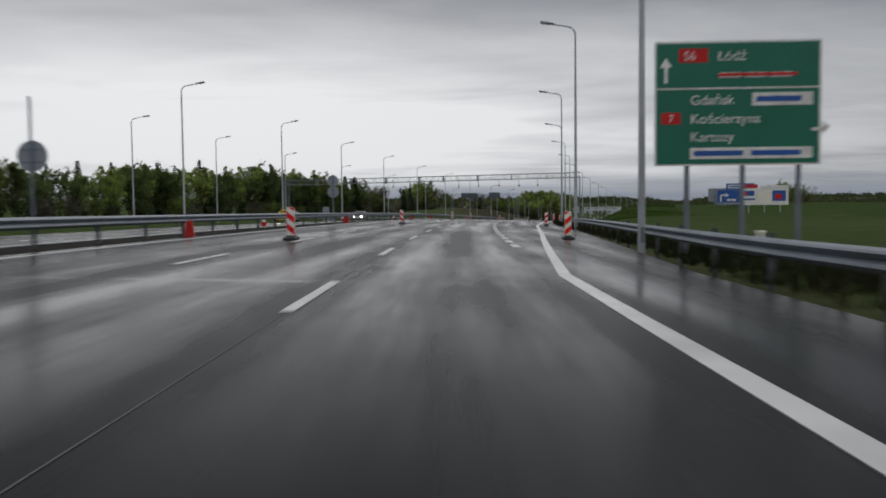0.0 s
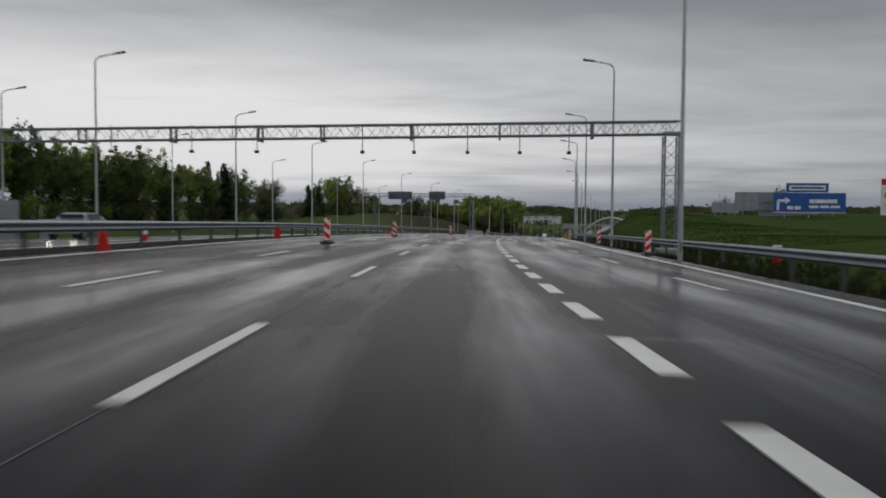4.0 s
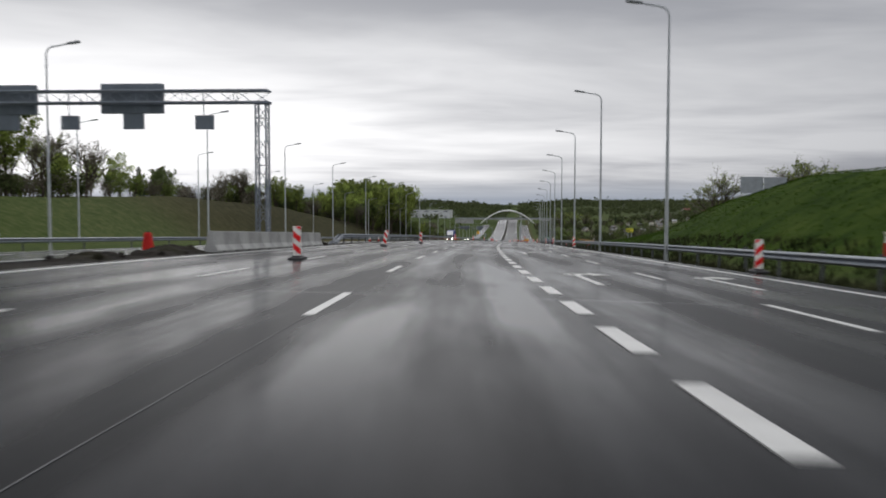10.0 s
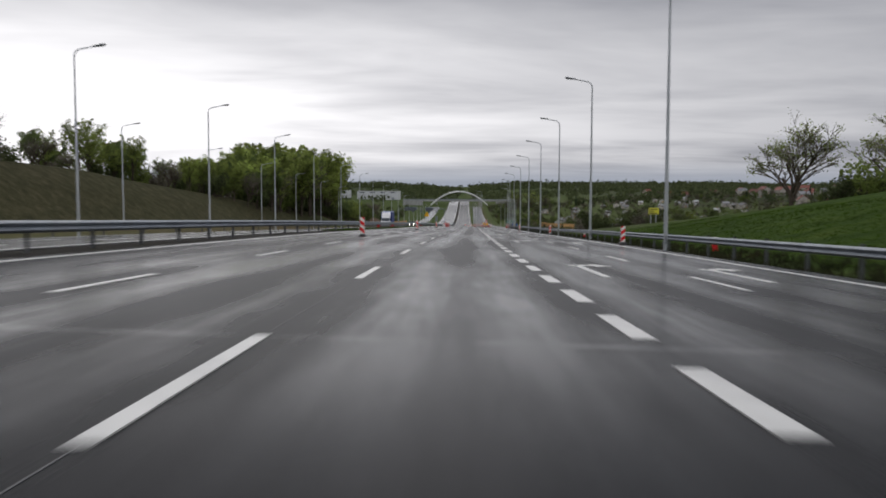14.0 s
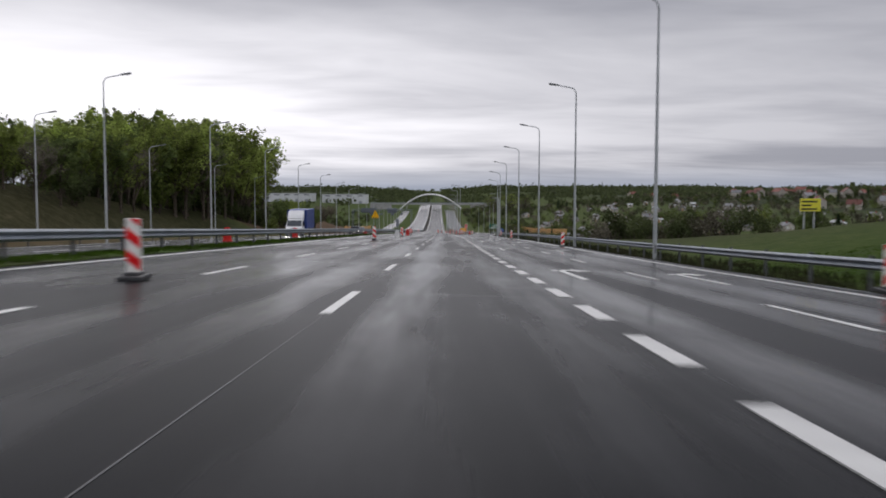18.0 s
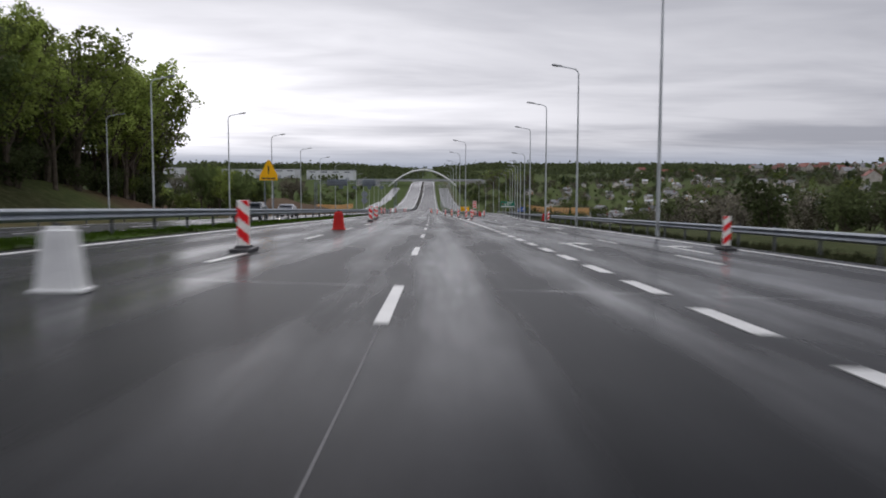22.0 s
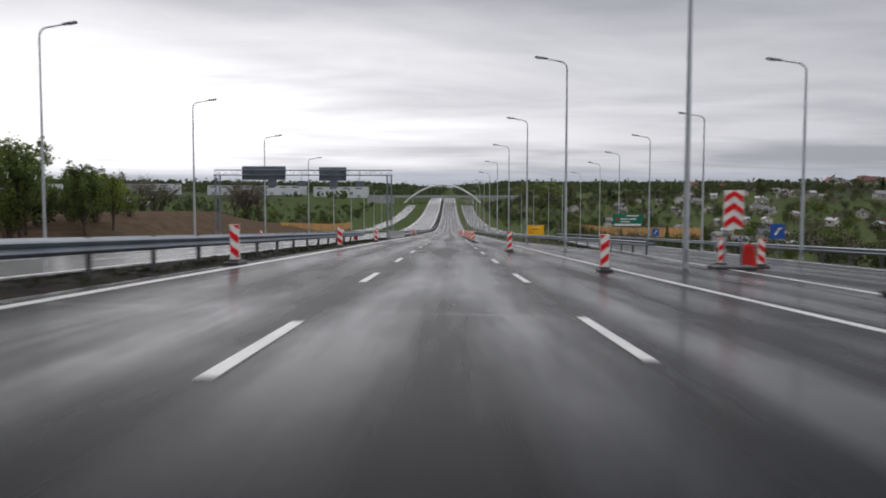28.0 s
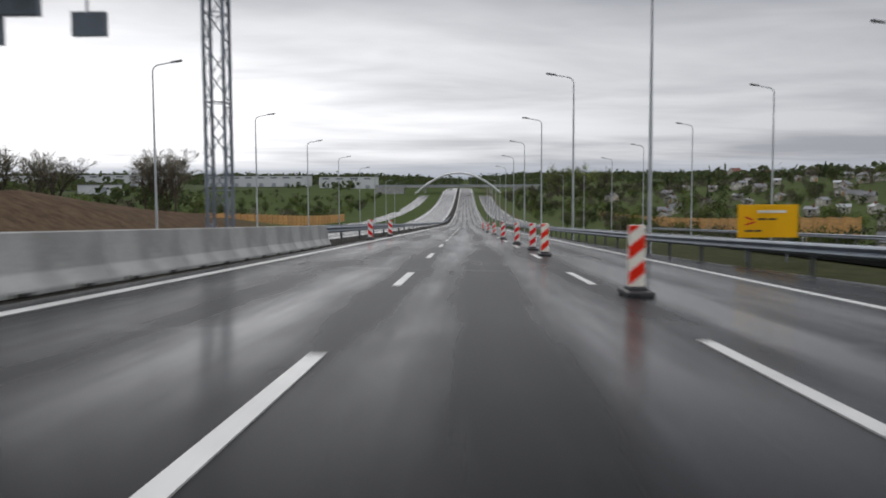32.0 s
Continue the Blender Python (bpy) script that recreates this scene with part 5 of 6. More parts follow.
def billboard(name, label, s, x0, x1, z0, z1, face, extras=None, posts_n=3, turn=0):
    p = stand(s, (x0 + x1) / 2, 0, turn)
    base = ground_rel(s, (x0 + x1) / 2) - p.translation.z
    g = thing(name, label, "billboard", "billboards on the field", p)
    w = x1 - x0
    posts(g, [-w / 2 + w * (i + 0.5) / posts_n for i in range(posts_n)], base - 1.0, z1 - 0.2, 0.25, 0.10, POLE)
    b = plate(g, "board", face, -w / 2, w / 2, z0, z1, 0.0, 0.18, bevel=0.02)
    bm = bmesh.new()
    for i in range(5):
        box(bm, -w / 2 + w * (i + 0.5) / 5, 0.14, (z0 + z1) / 2, 0.08, 0.08, z1 - z0 - 0.1)
    part("back_frame", bm, GALV, b)
    if extras:
        extras(g, b, w, z0, z1)
    return g


def blue_ad(g, b, w, z0, z1):
    y = -0.1
    t = plate(g, "top_board", BLUE, -w * 0.32, w * 0.26, z1 + 0.1, z1 + 1.75, 0.0, 0.16)
    plate(t, "logo_bar", WHITE, -w * 0.28, w * 0.22, z1 + 0.45, z1 + 1.35, -0.09, 0.012)
    plate(t, "logo_bar", BLUE, -w * 0.25, w * 0.19, z1 + 0.72, z1 + 1.08, -0.10, 0.012)
    plate(b, "border", WHITE, -w / 2, w / 2, z0, z0 + 0.12, y, 0.012)
    bm = bmesh.new(); box(bm, -w * 0.43, y, z0 + 1.3, 0.45, 0.012, 1.7); box(bm, -w * 0.38, y, z0 + 2.2, 1.4, 0.012, 0.45)
    bm2 = [(-w * 0.33, z0 + 1.6), (-w * 0.33, z0 + 2.8), (-w * 0.25, z0 + 2.2)]
    f = [bm.verts.new((a, y - 0.006, c)) for a, c in bm2]; r = [bm.verts.new((a, y + 0.006, c)) for a, c in bm2]
    bm.faces.new(f); bm.faces.new(list(reversed(r)))
    part("arrow", bm, WHITE, b)
    bars(b, -w * 0.30, -w * 0.1, z0 + 0.9, 0.6, y, WHITE, 2)
    bars(b, w * 0.0, w * 0.44, z0 + 2.1, 0.65, y, WHITE, 1)
    bars(b, w * 0.0, w * 0.44, z0 + 1.1, 0.45, y, WHITE, 3)


def shop_ad(g, b, w, z0, z1):
    y = -0.1
    plate(b, "field", CREAM, -w * 0.12, w * 0.12, z0 + 0.5, z1 - 0.4, y, 0.012)
    plate(b, "field", BLUE, w * 0.16, w * 0.44, z0 + 0.8, z1 - 0.5, y, 0.012)
    plate(b, "field", SIGNRED, w * 0.22, w * 0.36, z0 + 1.2, z1 - 1.2, y - 0.01, 0.012)
    plate(b, "logo_shape", BLUE, -w * 0.42, -w * 0.22, z0 + 1.9, z1 - 0.5, y, 0.012)
    plate(b, "logo_shape", SIGNRED, -w * 0.46, -w * 0.36, z0 + 2.1, z1 - 0.8, y - 0.01, 0.012)
    bars(b, -w * 0.45, -w * 0.16, z0 + 1.2, 0.35, y, BLUE, 1)
    plate(g, "top_board", SIGNRED, -w * 0.5, -w * 0.15, z1 + 0.05, z1 + 0.8, 0.0, 0.14)
    plate(g, "top_board", WHITE, -w * 0.05, w * 0.5, z1 + 0.05, z1 + 0.55, 0.0, 0.14)


billboard("billboard", "blue roadside billboard with a white arrow and a plate on top", 274, 47.6, 60.1, 6.2, 9.8, BLUE, blue_ad)
billboard("billboard", "white shop billboard with coloured fields on the meadow", 213, 47.4, 56.9, 4.4, 7.9, WHITE, shop_ad)


def board_back(g, b, w, z0, z1):
    """Panel joints and rails on the back of a board."""
    for i in range(1, 3):
        plate(b, "panel_joint", LAMPHEAD, -w / 2 + w * i / 3 - 0.04, -w / 2 + w * i / 3 + 0.04, z0, z1, -0.1, 0.03)
    for f in (0.08, 0.5, 0.94):
        plate(b, "rail", LAMPHEAD, -w / 2, w / 2, z0 + (z1 - z0) * f - 0.04, z0 + (z1 - z0) * f + 0.04, -0.1, 0.04)
    for i in range(3):
        x = -w / 2 + w * (i + 0.5) / 3
        plate(g, "strut", GALV, x - 0.06, x + 0.06, z0 - 3.4, z1 + 0.15, -0.16, 0.1)


def scaffold_back(g, b, w, z0, z1):
    """Open steel scaffold behind a board."""
    for i in range(7):
        x = -w / 2 + w * i / 6
        plate(g, "upright", LAMPHEAD, x - 0.05, x + 0.05, z0 - 2.6, z1 + 0.1, -0.5, 0.08)
    for f in (0.0, 0.33, 0.66, 1.0):
        z = z0 + (z1 - z0) * f
        plate(g, "ledger", LAMPHEAD, -w / 2, w / 2, z - 0.05, z + 0.05, -0.5, 0.08)
        plate(g, "walkway", LAMPHEAD, -w / 2, w / 2, z - 0.03, z + 0.03, -0.3, 0.4) if f < 0.9 else None


billboard("billboard", "pale grey three-panel back of a wide board on posts", 318, 46.8, 57.6, 8.0, 12.2, SIGNBACK, board_back)
billboard("billboard", "dark scaffolded back of a tall billboard on the meadow", 288, 47.4, 58.4, 5.6, 10.3, SIGNBACK, scaffold_back)
billboard("billboard", "pale grey back of a board on two posts on the hilltop", 430, 50.9, 55.4, 11.9, 15.3, SIGNBACK, posts_n=2)
def lemon_ad(g, b, w, z0, z1):
    bars(b, -w * 0.45, w * 0.45, z0 + 0.95, 0.16, -0.1, BLACK, 1)
    bars(b, -w * 0.45, w * 0.10, z0 + 0.58, 0.16, -0.1, BLACK, 1)
    bars(b, -w * 0.45, w * 0.45, z0 + 0.22, 0.16, -0.1, BLACK, 1)


billboard("billboard", "small lemon-yellow billboard with dark lines of writing", 508, 36.5, 38.5, 3.95, 5.2, LEMON, lemon_ad, posts_n=2)
billboard("billboard", "pale grey back of a board on two posts on the hilltop", 429.6, 55.45, 59.95, 11.9, 15.3, SIGNBACK, posts_n=2)


def cabinet(s, o, h):
    g = thing("control_cabinet", "grey metal control cabinet beside the opposite carriageway", "cabinet", m=stand(s, o, -0.2))
    bm = bmesh.new(); box(bm, 0, 0, h / 2 + 0.1, 0.9, 0.6, h, bevel=0.02)
    b = part("body", bm, SIGNBACK, g)
    bm = bmesh.new(); box(bm, 0, -0.305, h / 2 + 0.1, 0.78, 0.02, h * 0.9, bevel=0.008)
    d = part("door", bm, SIGNBACK, b)
    bm = bmesh.new(); box(bm, 0, 0, 0.05, 1.1, 0.8, 0.3, bevel=0.02)
    part("plinth", bm, CONCRETE, g)


cabinet(153, -25.6, 2.4)
cabinet(158, -25.9, 1.3)


def small_box(s, o, material, label, w=0.36, h=0.85):
    """Striped sand-filled box that marks the works behind the rails."""
    g = thing("marker_drum", label, "marker drum", "marker drums behind the rails", stand(s, o, -0.2) if o < 8 else on_land(s, o + 2.6, 0, 0.02))
    bm = bmesh.new(); tube(bm, [(0, 0, 0), (0, 0, h * 0.55)], w / 2, 14)
    part("lower_drum", bm, material, g)
    bm = bmesh.new(); tube(bm, [(0, 0, h * 0.55), (0, 0, h * 0.92)], [w / 2 * 0.9, w / 2 * 0.85], 14)
    part("upper_drum", bm, WHITE if material is not WHITE else ORANGE, g)
    bm = bmesh.new(); tube(bm, [(0, 0, h * 0.92), (0, 0, h)], w / 2 * 1.06, 14)
    part("lid", bm, CREAM, g)


for s, o in [(41, 8.9), (141, 13.2), (216, 13.6), (270, 14.0), (384, 14.3), (442, 13.6), (74, -12.4), (106, -12.6), (140, -12.4), (352, -11.8), (345, -11.7)]:
    small_box(s, o, SIGNRED, "red and white marker drum standing behind the guard rail")

# ---- trees ----
def leaf_quads(bm, centre, r, n, size, rng, flat=0.75):
    for _ in range(n):
        d = Vector((rng.gauss(0, 1), rng.gauss(0, 1), rng.gauss(0, 1) * flat))
        d = d.normalized() * r * rng.random() ** 0.45
        c = centre + d
        u = Vector((rng.uniform(-1, 1), rng.uniform(-1, 1), rng.uniform(-1, 1))).normalized()
        v = u.orthogonal().normalized()
        k = size * rng.uniform(0.55, 1.3)
        a = [c + u * k * 0.5, c + v * k * 0.32, c - u * k * 0.5, c - v * k * 0.32]
        bm.faces.new([bm.verts.new(p) for p in a])


def leafy_tree(name, label, h, spread, leaf, leaders, boughs, per, seed, base=0.28, size=0.34):
    """A trunk that splits into rising leaders, with boughs that carry sprays of small leaves and gaps between them."""
    rng = random.Random(seed)
    g = thing(name, label, "tree", "trees beside the road")
    bm = bmesh.new(); cr = bmesh.new()
    tr = h * 0.017
    lean = Vector((rng.uniform(-0.4, 0.4), rng.uniform(-0.4, 0.4), 0))
    fork = lean * 0.4 + Vector((0, 0, h * 0.42))
    tube(bm, [(0, 0, -0.6), (0, 0, 0.3), lean * 0.2 + Vector((0, 0, h * 0.22)), fork, lean + Vector((0, 0, h * 0.93))], [tr * 1.5, tr, tr * 0.85, tr * 0.65, tr * 0.08], 7)
    for i in range(leaders):
        f = base + (0.62 - base) * i / max(1, leaders - 1)
        a = i * 2.4 + rng.uniform(-0.4, 0.4)
        p = Vector((0, 0, h * f)) + lean * f
        out = spread * rng.uniform(0.55, 1.0)
        tip_z = h * (f + (1.0 - f) * rng.uniform(0.40, 0.92))
        q = Vector((math.cos(a) * out, math.sin(a) * out, tip_z)) + lean
        m1 = p.lerp(q, 0.45) + Vector((math.cos(a), math.sin(a), 0)) * out * 0.14
        tube(bm, [p, m1, q], [tr * 0.5, tr * 0.3, tr * 0.05], 5, cap=False)
        for k in range(boughs):
            u = 0.22 + 0.78 * (k + rng.random() * 0.7) / boughs
            c = p.lerp(m1, u * 2) if u < 0.5 else m1.lerp(q, u * 2 - 1)
            b = rng.uniform(0, 6.283)
            L = spread * rng.uniform(0.22, 0.46) * (1.15 - 0.55 * u)
            e = c + Vector((math.cos(b) * L, math.sin(b) * L, L * rng.uniform(-0.15, 0.9)))
            tube(bm, [c, c.lerp(e, 0.5) + Vector((0, 0, L * 0.07)), e], [tr * 0.16, tr * 0.10, tr * 0.03], 4, cap=False)
            for w in (0.45, 0.75, 1.0):
                leaf_quads(cr, c.lerp(e, w), L * rng.uniform(0.5, 0.85), int(per * rng.uniform(0.5, 1.3)), size, rng, 0.6)
    for k in range(boughs):
        c = fork.lerp(lean + Vector((0, 0, h * 0.93)), (k + 0.5) / boughs)
        b = k * 2.4
        L = spread * 0.42 * (1.1 - k / boughs)
        e = c + Vector((math.cos(b) * L, math.sin(b) * L, L * rng.uniform(0.2, 0.8)))
        tube(bm, [c, e], [tr * 0.2, tr * 0.04], 4, cap=False)
        leaf_quads(cr, e, L * 0.75, per, size, rng, 0.7)
        leaf_quads(cr, c.lerp(e, 0.5), L * 0.4, per // 2, size, rng, 0.7)
    part("trunk", bm, BARK, g)
    part("crown", cr, leaf, g)
    return g


def spruce(label, h, seed):
    rng = random.Random(seed)
    g = thing("spruce_tree", label, "tree", "trees beside the road")
    bm = bmesh.new()
    tube(bm, [(0, 0, -0.5), (0, 0, h * 0.5), (0, 0, h)], [h * 0.016, h * 0.009, 0.01], 6)
    part("trunk", bm, BARK, g)
    cr = bmesh.new()
    z = h * 0.08
    while z < h * 0.98:
        f = z / h
        r = h * 0.20 * (1 - f) ** 0.85 + 0.12
        n = max(5, int(13 * (1 - f) + 4))
        for k in range(n):
            a = k * 2 * math.pi / n + rng.uniform(-0.3, 0.3)
            L = r * rng.uniform(0.7, 1.15)
            tip = Vector((math.cos(a) * L, math.sin(a) * L, z - L * 0.28))
            side = Vector((-math.sin(a), math.cos(a), 0)) * L * 0.22
            root = Vector((0, 0, z + 0.1))
            midp = root.lerp(tip, 0.55)
            vs = [cr.verts.new(p) for p in (root, midp + side + Vector((0, 0, -0.12)), tip, midp - side + Vector((0, 0, -0.12)))]
            cr.faces.new(vs)
            for _ in range(5):
                leaf_quads(cr, root.lerp(tip, rng.uniform(0.35, 1.0)) + Vector((0, 0, -0.1)), 0.22, 2, 0.42, rng, 0.4)
        z += h * 0.035
    part("crown", cr, NEEDLE, g)
    return g


def bare_tree(label, h, seed, buds):
    rng = random.Random(seed)
    g = thing("bare_tree", label, "tree", "trees beside the road")
    bm = bmesh.new(); tw = bmesh.new(); bd = bmesh.new()
    def grow(p, d, L, r, depth):
        q = p + d * L
        tube(bm if depth < 3 else tw, [p, p.lerp(q, 0.5) + Vector((rng.uniform(-1, 1), rng.uniform(-1, 1), 0)) * L * 0.06, q], [r, r * 0.8, r * 0.6], 5 if depth < 2 else 3, cap=False)
        if depth >= 3:
            leaf_quads(bd, q, L * 0.5, 3 if buds is LEAF else 2, 0.16, rng)
        if depth >= 5:
            return
        for k in range(3 if depth else 7):
            a = rng.uniform(0, 2 * math.pi)
            nd = (d + Vector((math.cos(a), math.sin(a), rng.uniform(-0.15, 0.4))) * rng.uniform(0.55, 1.05)).normalized()
            grow(p.lerp(q, rng.uniform(0.5, 1.0)), nd, L * rng.uniform(0.6, 0.85), max(0.022, r * 0.6), depth + 1)
    grow(Vector((0, 0, -0.5)), Vector((0, 0, 1)), h * 0.31, h * 0.022, 0)
    part("trunk", bm, BARK, g)
    part("branchwork", tw, TWIG, g, "fine bare twigs")
    part("foliage", bd, buds, g, "thin first leaves and buds")
    return g


def bush(label, h, leaf, seed):
    rng = random.Random(seed)
    g = thing("bush", label, "bush", "bushes on the slopes")
    bm = bmesh.new(); cr = bmesh.new()
    for k in range(9):
        a = rng.uniform(0, 6.28); r = rng.uniform(0.1, 0.55) * h
        q = Vector((math.cos(a) * r, math.sin(a) * r, h * rng.uniform(0.4, 0.9)))
        tube(bm, [(q.x * 0.15, q.y * 0.15, -0.3), q * 0.6, q], [0.05, 0.03, 0.01], 4, cap=False)
        leaf_quads(cr, q, h * 0.30, 46, 0.34, rng)
        leaf_quads(cr, q * 0.6, h * 0.30, 26, 0.34, rng)
    part("stem", bm, BARK, g)
    part("crown", cr, leaf, g)
    return g


PROTO = [leafy_tree("broadleaf_tree", "tall broadleaf tree in fresh spring leaf", 15.5, 4.4, LEAF, 10, 12, 17, 1, 0.14, 0.36),
         leafy_tree("broadleaf_tree", "broad tree with thin yellow-green spring leaves", 14.0, 4.2, LEAF, 9, 12, 12, 2, 0.16, 0.34),
         leafy_tree("broadleaf_tree", "dark green broadleaf tree on the slope", 13.5, 4.4, LEAF2, 10, 12, 18, 3, 0.08, 0.38),
         spruce("slim dark spruce tree beside the wood", 12.0, 4), spruce("dark spruce with a broad foot", 14.0, 5),
         bare_tree("nearly leafless tree with fine grey-brown twigs", 11.0, 6, TWIG), bare_tree("wide tree just coming into thin leaf on the hill", 9.0, 7, LEAF),
         bush("brownish bush just coming into leaf", 3.6, TWIG, 8), bush("dense dark green bush on the slope", 3.0, BUSHDARK, 9), bush("fresh light green bush on the slope", 3.4, BUSHFRESH, 10)]
TALL = [max((v.co.z for c in g.children for v in c.data.vertices)) for g in PROTO]
used = set()


def plant(kind, s, o, scale=1.0):
    m = on_land(s, o, trees.uniform(0, 360), 0.15)
    if kind in used:
        c = copy_thing(PROTO[kind], m)
    else:
        used.add(kind); c = PROTO[kind]; c.matrix_world = m
    k = scale * trees.uniform(0.85, 1.15)
    c.scale = (k * trees.uniform(0.9, 1.1), k * trees.uniform(0.9, 1.1), k)


def grow_to(kind, s, o, top):
    """A tree whose tip stands that high over the road beside it."""
    scale = (road_z(s) + top - land_at(s, o).z) / TALL[kind]
    m = on_land(s, o, trees.uniform(0, 360), 0.15)
    if kind in used:
        c = copy_thing(PROTO[kind], m)
    else:
        used.add(kind); c = PROTO[kind]; c.matrix_world = m
    wide = scale * trees.uniform(0.9, 1.15) * (0.78 if kind == 5 else 1.0)
    c.scale = (wide, wide, scale)


LOOSE = []


def scatter(kind, s, o, scale):
    LOOSE.append((kind, on_land(s, o, trees.uniform(0, 360), 0.15) @ Matrix.Scale(scale, 4)))


def thicket():
    """The far bushes of the slopes, too many to count, as one growth."""
    verts, faces, slot, n = [], [], [], 0
    mats = [TWIG, BUSHDARK, BUSHFRESH]
    for kind, m in LOOSE:
        me = [c for c in PROTO[kind].children if c.name.startswith("crown")][0].data
        co = np.empty(len(me.vertices) * 3); me.vertices.foreach_get("co", co)
        co = co.reshape(-1, 4, 3)[::2].reshape(-1, 3)
        M = np.array(m)
        co = co @ M[:3, :3].T + M[:3, 3]
        k = len(co) // 4
        verts.append(co); faces.append(np.arange(k * 4).reshape(-1, 4) + n); slot.append(np.full(k, kind - 7)); n += k * 4
    me = bpy.data.meshes.new("hillside_bushes")
    me.from_pydata(np.concatenate(verts).tolist(), [], np.concatenate(faces).tolist())
    for a in mats:
        me.materials.append(a)
    me.polygons.foreach_set("material_index", np.concatenate(slot).astype(np.int32))
    tagged(new("hillside_bushes", me), "mixed dark and fresh green bushes over the far slopes", "bushes", kind="stuff")


trees = random.Random(21)
# wood along the left, beyond the opposite carriageway
TOP_L = [(100, 8.0), (136, 8.2), (146, 9.8), (160, 10.6), (185, 12.2), (204, 14.4), (211, 11.8), (218, 14.0), (226, 12.2), (240, 14.5), (250, 13.6), (274, 14.0), (286, 12.0)]
for i in range(62):
    s = 100 + i * 3.0 + trees.uniform(-1.3, 1.3)
    grow_to(trees.choice([2, 2, 0, 1, 3, 2] if s < 214 else [4, 3, 2, 4, 0, 2, 3]), s, -trees.uniform(51, 58), lerp(s, TOP_L) * trees.uniform(0.72, 1.03))
for i in range(36):
    s = 112 + i * 4.8
    grow_to(trees.choice([2, 0, 4, 1, 4]), s, -trees.uniform(62, 78), lerp(s, TOP_L) * trees.uniform(0.8, 1.06))
for i in range(40):
    plant(trees.choice([8, 8, 9, 7]), 100 + i * 4.7, -trees.uniform(49, 53), trees.uniform(0.7, 1.1))
# looser trees on the rising bank after the wood
for k, s, o, top in [(5, 288, -53, 12.4), (5, 293, -55, 13.0), (5, 297, -58, 11.5), (3, 316, -54, 12.3), (4, 324, -54, 14.2), (3, 328, -58, 11.5), (1, 336, -56, 15.6), (0, 341, -54, 16.4), (1, 345, -57, 15.8),
                     (2, 338, -60, 14.5), (5, 351, -55, 15.2), (1, 356, -57, 14.4), (5, 361, -54, 15.0), (3, 392, -60, 13.2), (1, 368, -62, 13.0)]:
    grow_to(k, s, o, top)
for i in range(26):
    plant(trees.choice([7, 8, 7, 9]), 286 + i * 2.9, -trees.uniform(53, 60), trees.uniform(0.8, 1.25))
# hedge on top of the bank, then the tall grove
for i in range(48):
    plant(trees.choice([7, 9, 8, 7, 9]), 355 + i * 4.0, -trees.uniform(54, 64), trees.uniform(0.8, 1.25))
for i in range(40):
    plant(trees.choice([1, 0, 2, 5, 1, 2]), 452 + i * 2.7, -trees.uniform(51, 60), trees.uniform(0.46, 0.62))
for i in range(22):
    plant(trees.choice([1, 5, 2, 1]), 380 + i * 7, -trees.uniform(66, 80), trees.uniform(0.45, 0.62))
for i in range(16):
    s = 698 + i * 4.2
    grow_to([2, 1, 2, 0][i % 4], s, -trees.uniform(43, 50), (12.0 if s < 737 else 9.6) * trees.uniform(0.85, 1.02))


def fallen_foot(s, o):
    g = thing("rubber_foot", "loose black rubber beacon foot lying on the wet lane", "beacon foot", m=lie(s, o) @ Matrix.Rotation(radians(35), 4, "Z") @ Matrix.Scale(0.75, 4))
    bm = bmesh.new(); box(bm, 0, 0, 0.055, 0.82, 0.42, 0.11, bevel=0.03)
    b = part("slab", bm, RUBBER, g)
    bm = bmesh.new(); box(bm, 0, 0, 0.135, 0.30, 0.22, 0.06, bevel=0.02)
    part("socket", bm, RUBBER, b)
    bm = bmesh.new(); tube(bm, [(-0.36, 0.1, 0.12), (-0.25, 0.12, 0.2), (-0.12, 0.1, 0.13)], 0.018, 6)
    part("handle", bm, RUBBER, b)


fallen_foot(720.5, 0.65)
for k, s, o, top in [(5, 431, -54, 16.4), (5, 428, -56, 15.6), (5, 436, -56, 15.0), (3, 438, -56, 13.8), (5, 427, -57, 13.6), (7, 433, -53, 11.5)]:
    grow_to(k, s, o, top)
TOP_G = [(500, 11.5), (523, 13.8), (545, 16.2), (575, 20.5), (590, 22.6), (610, 25.2), (640, 26.0), (668, 25.4), (680, 21.0)]
for i in range(54):
    s = 520 + i * 2.92
    grow_to(trees.choice([0, 1, 0, 1, 5, 0, 2]), s, -trees.uniform(45, 54), lerp(s, TOP_G) * trees.uniform(0.82, 1.02))
for i in range(24):
    s = 540 + i * 5.2
    grow_to(trees.choice([0, 1, 2]), s, -trees.uniform(55, 66), lerp(s, TOP_G) * trees.uniform(0.92, 1.08))
for i in range(34):
    plant(trees.choice([8, 9, 8]), 510 + i * 4.9, -trees.uniform(46, 56), trees.uniform(0.9, 1.6))
for i in range(30):
    grow_to(trees.choice([2, 8, 2]), 560 + i * 3.9, -trees.uniform(54, 62), trees.uniform(10.5, 14.0))
for i in range(30):
    plant(*((trees.choice([2, 1]), 690 + i * 2.9, -trees.uniform(52, 60), trees.uniform(0.38, 0.5)) if i % 3 == 0 else (trees.choice([9, 8]), 690 + i * 2.9, -trees.uniform(46, 58), trees.uniform(0.9, 1.4))))
for s, o, top in ((886, -54, 14.4), (890, -58, 16.0), (896, -63, 15.0), (903, -61, 13.4), (938, -104, 20.0), (940, -113, 21.0), (945, -121, 20.4), (934, -97, 18.0)):
    grow_to(5, s, o, top)
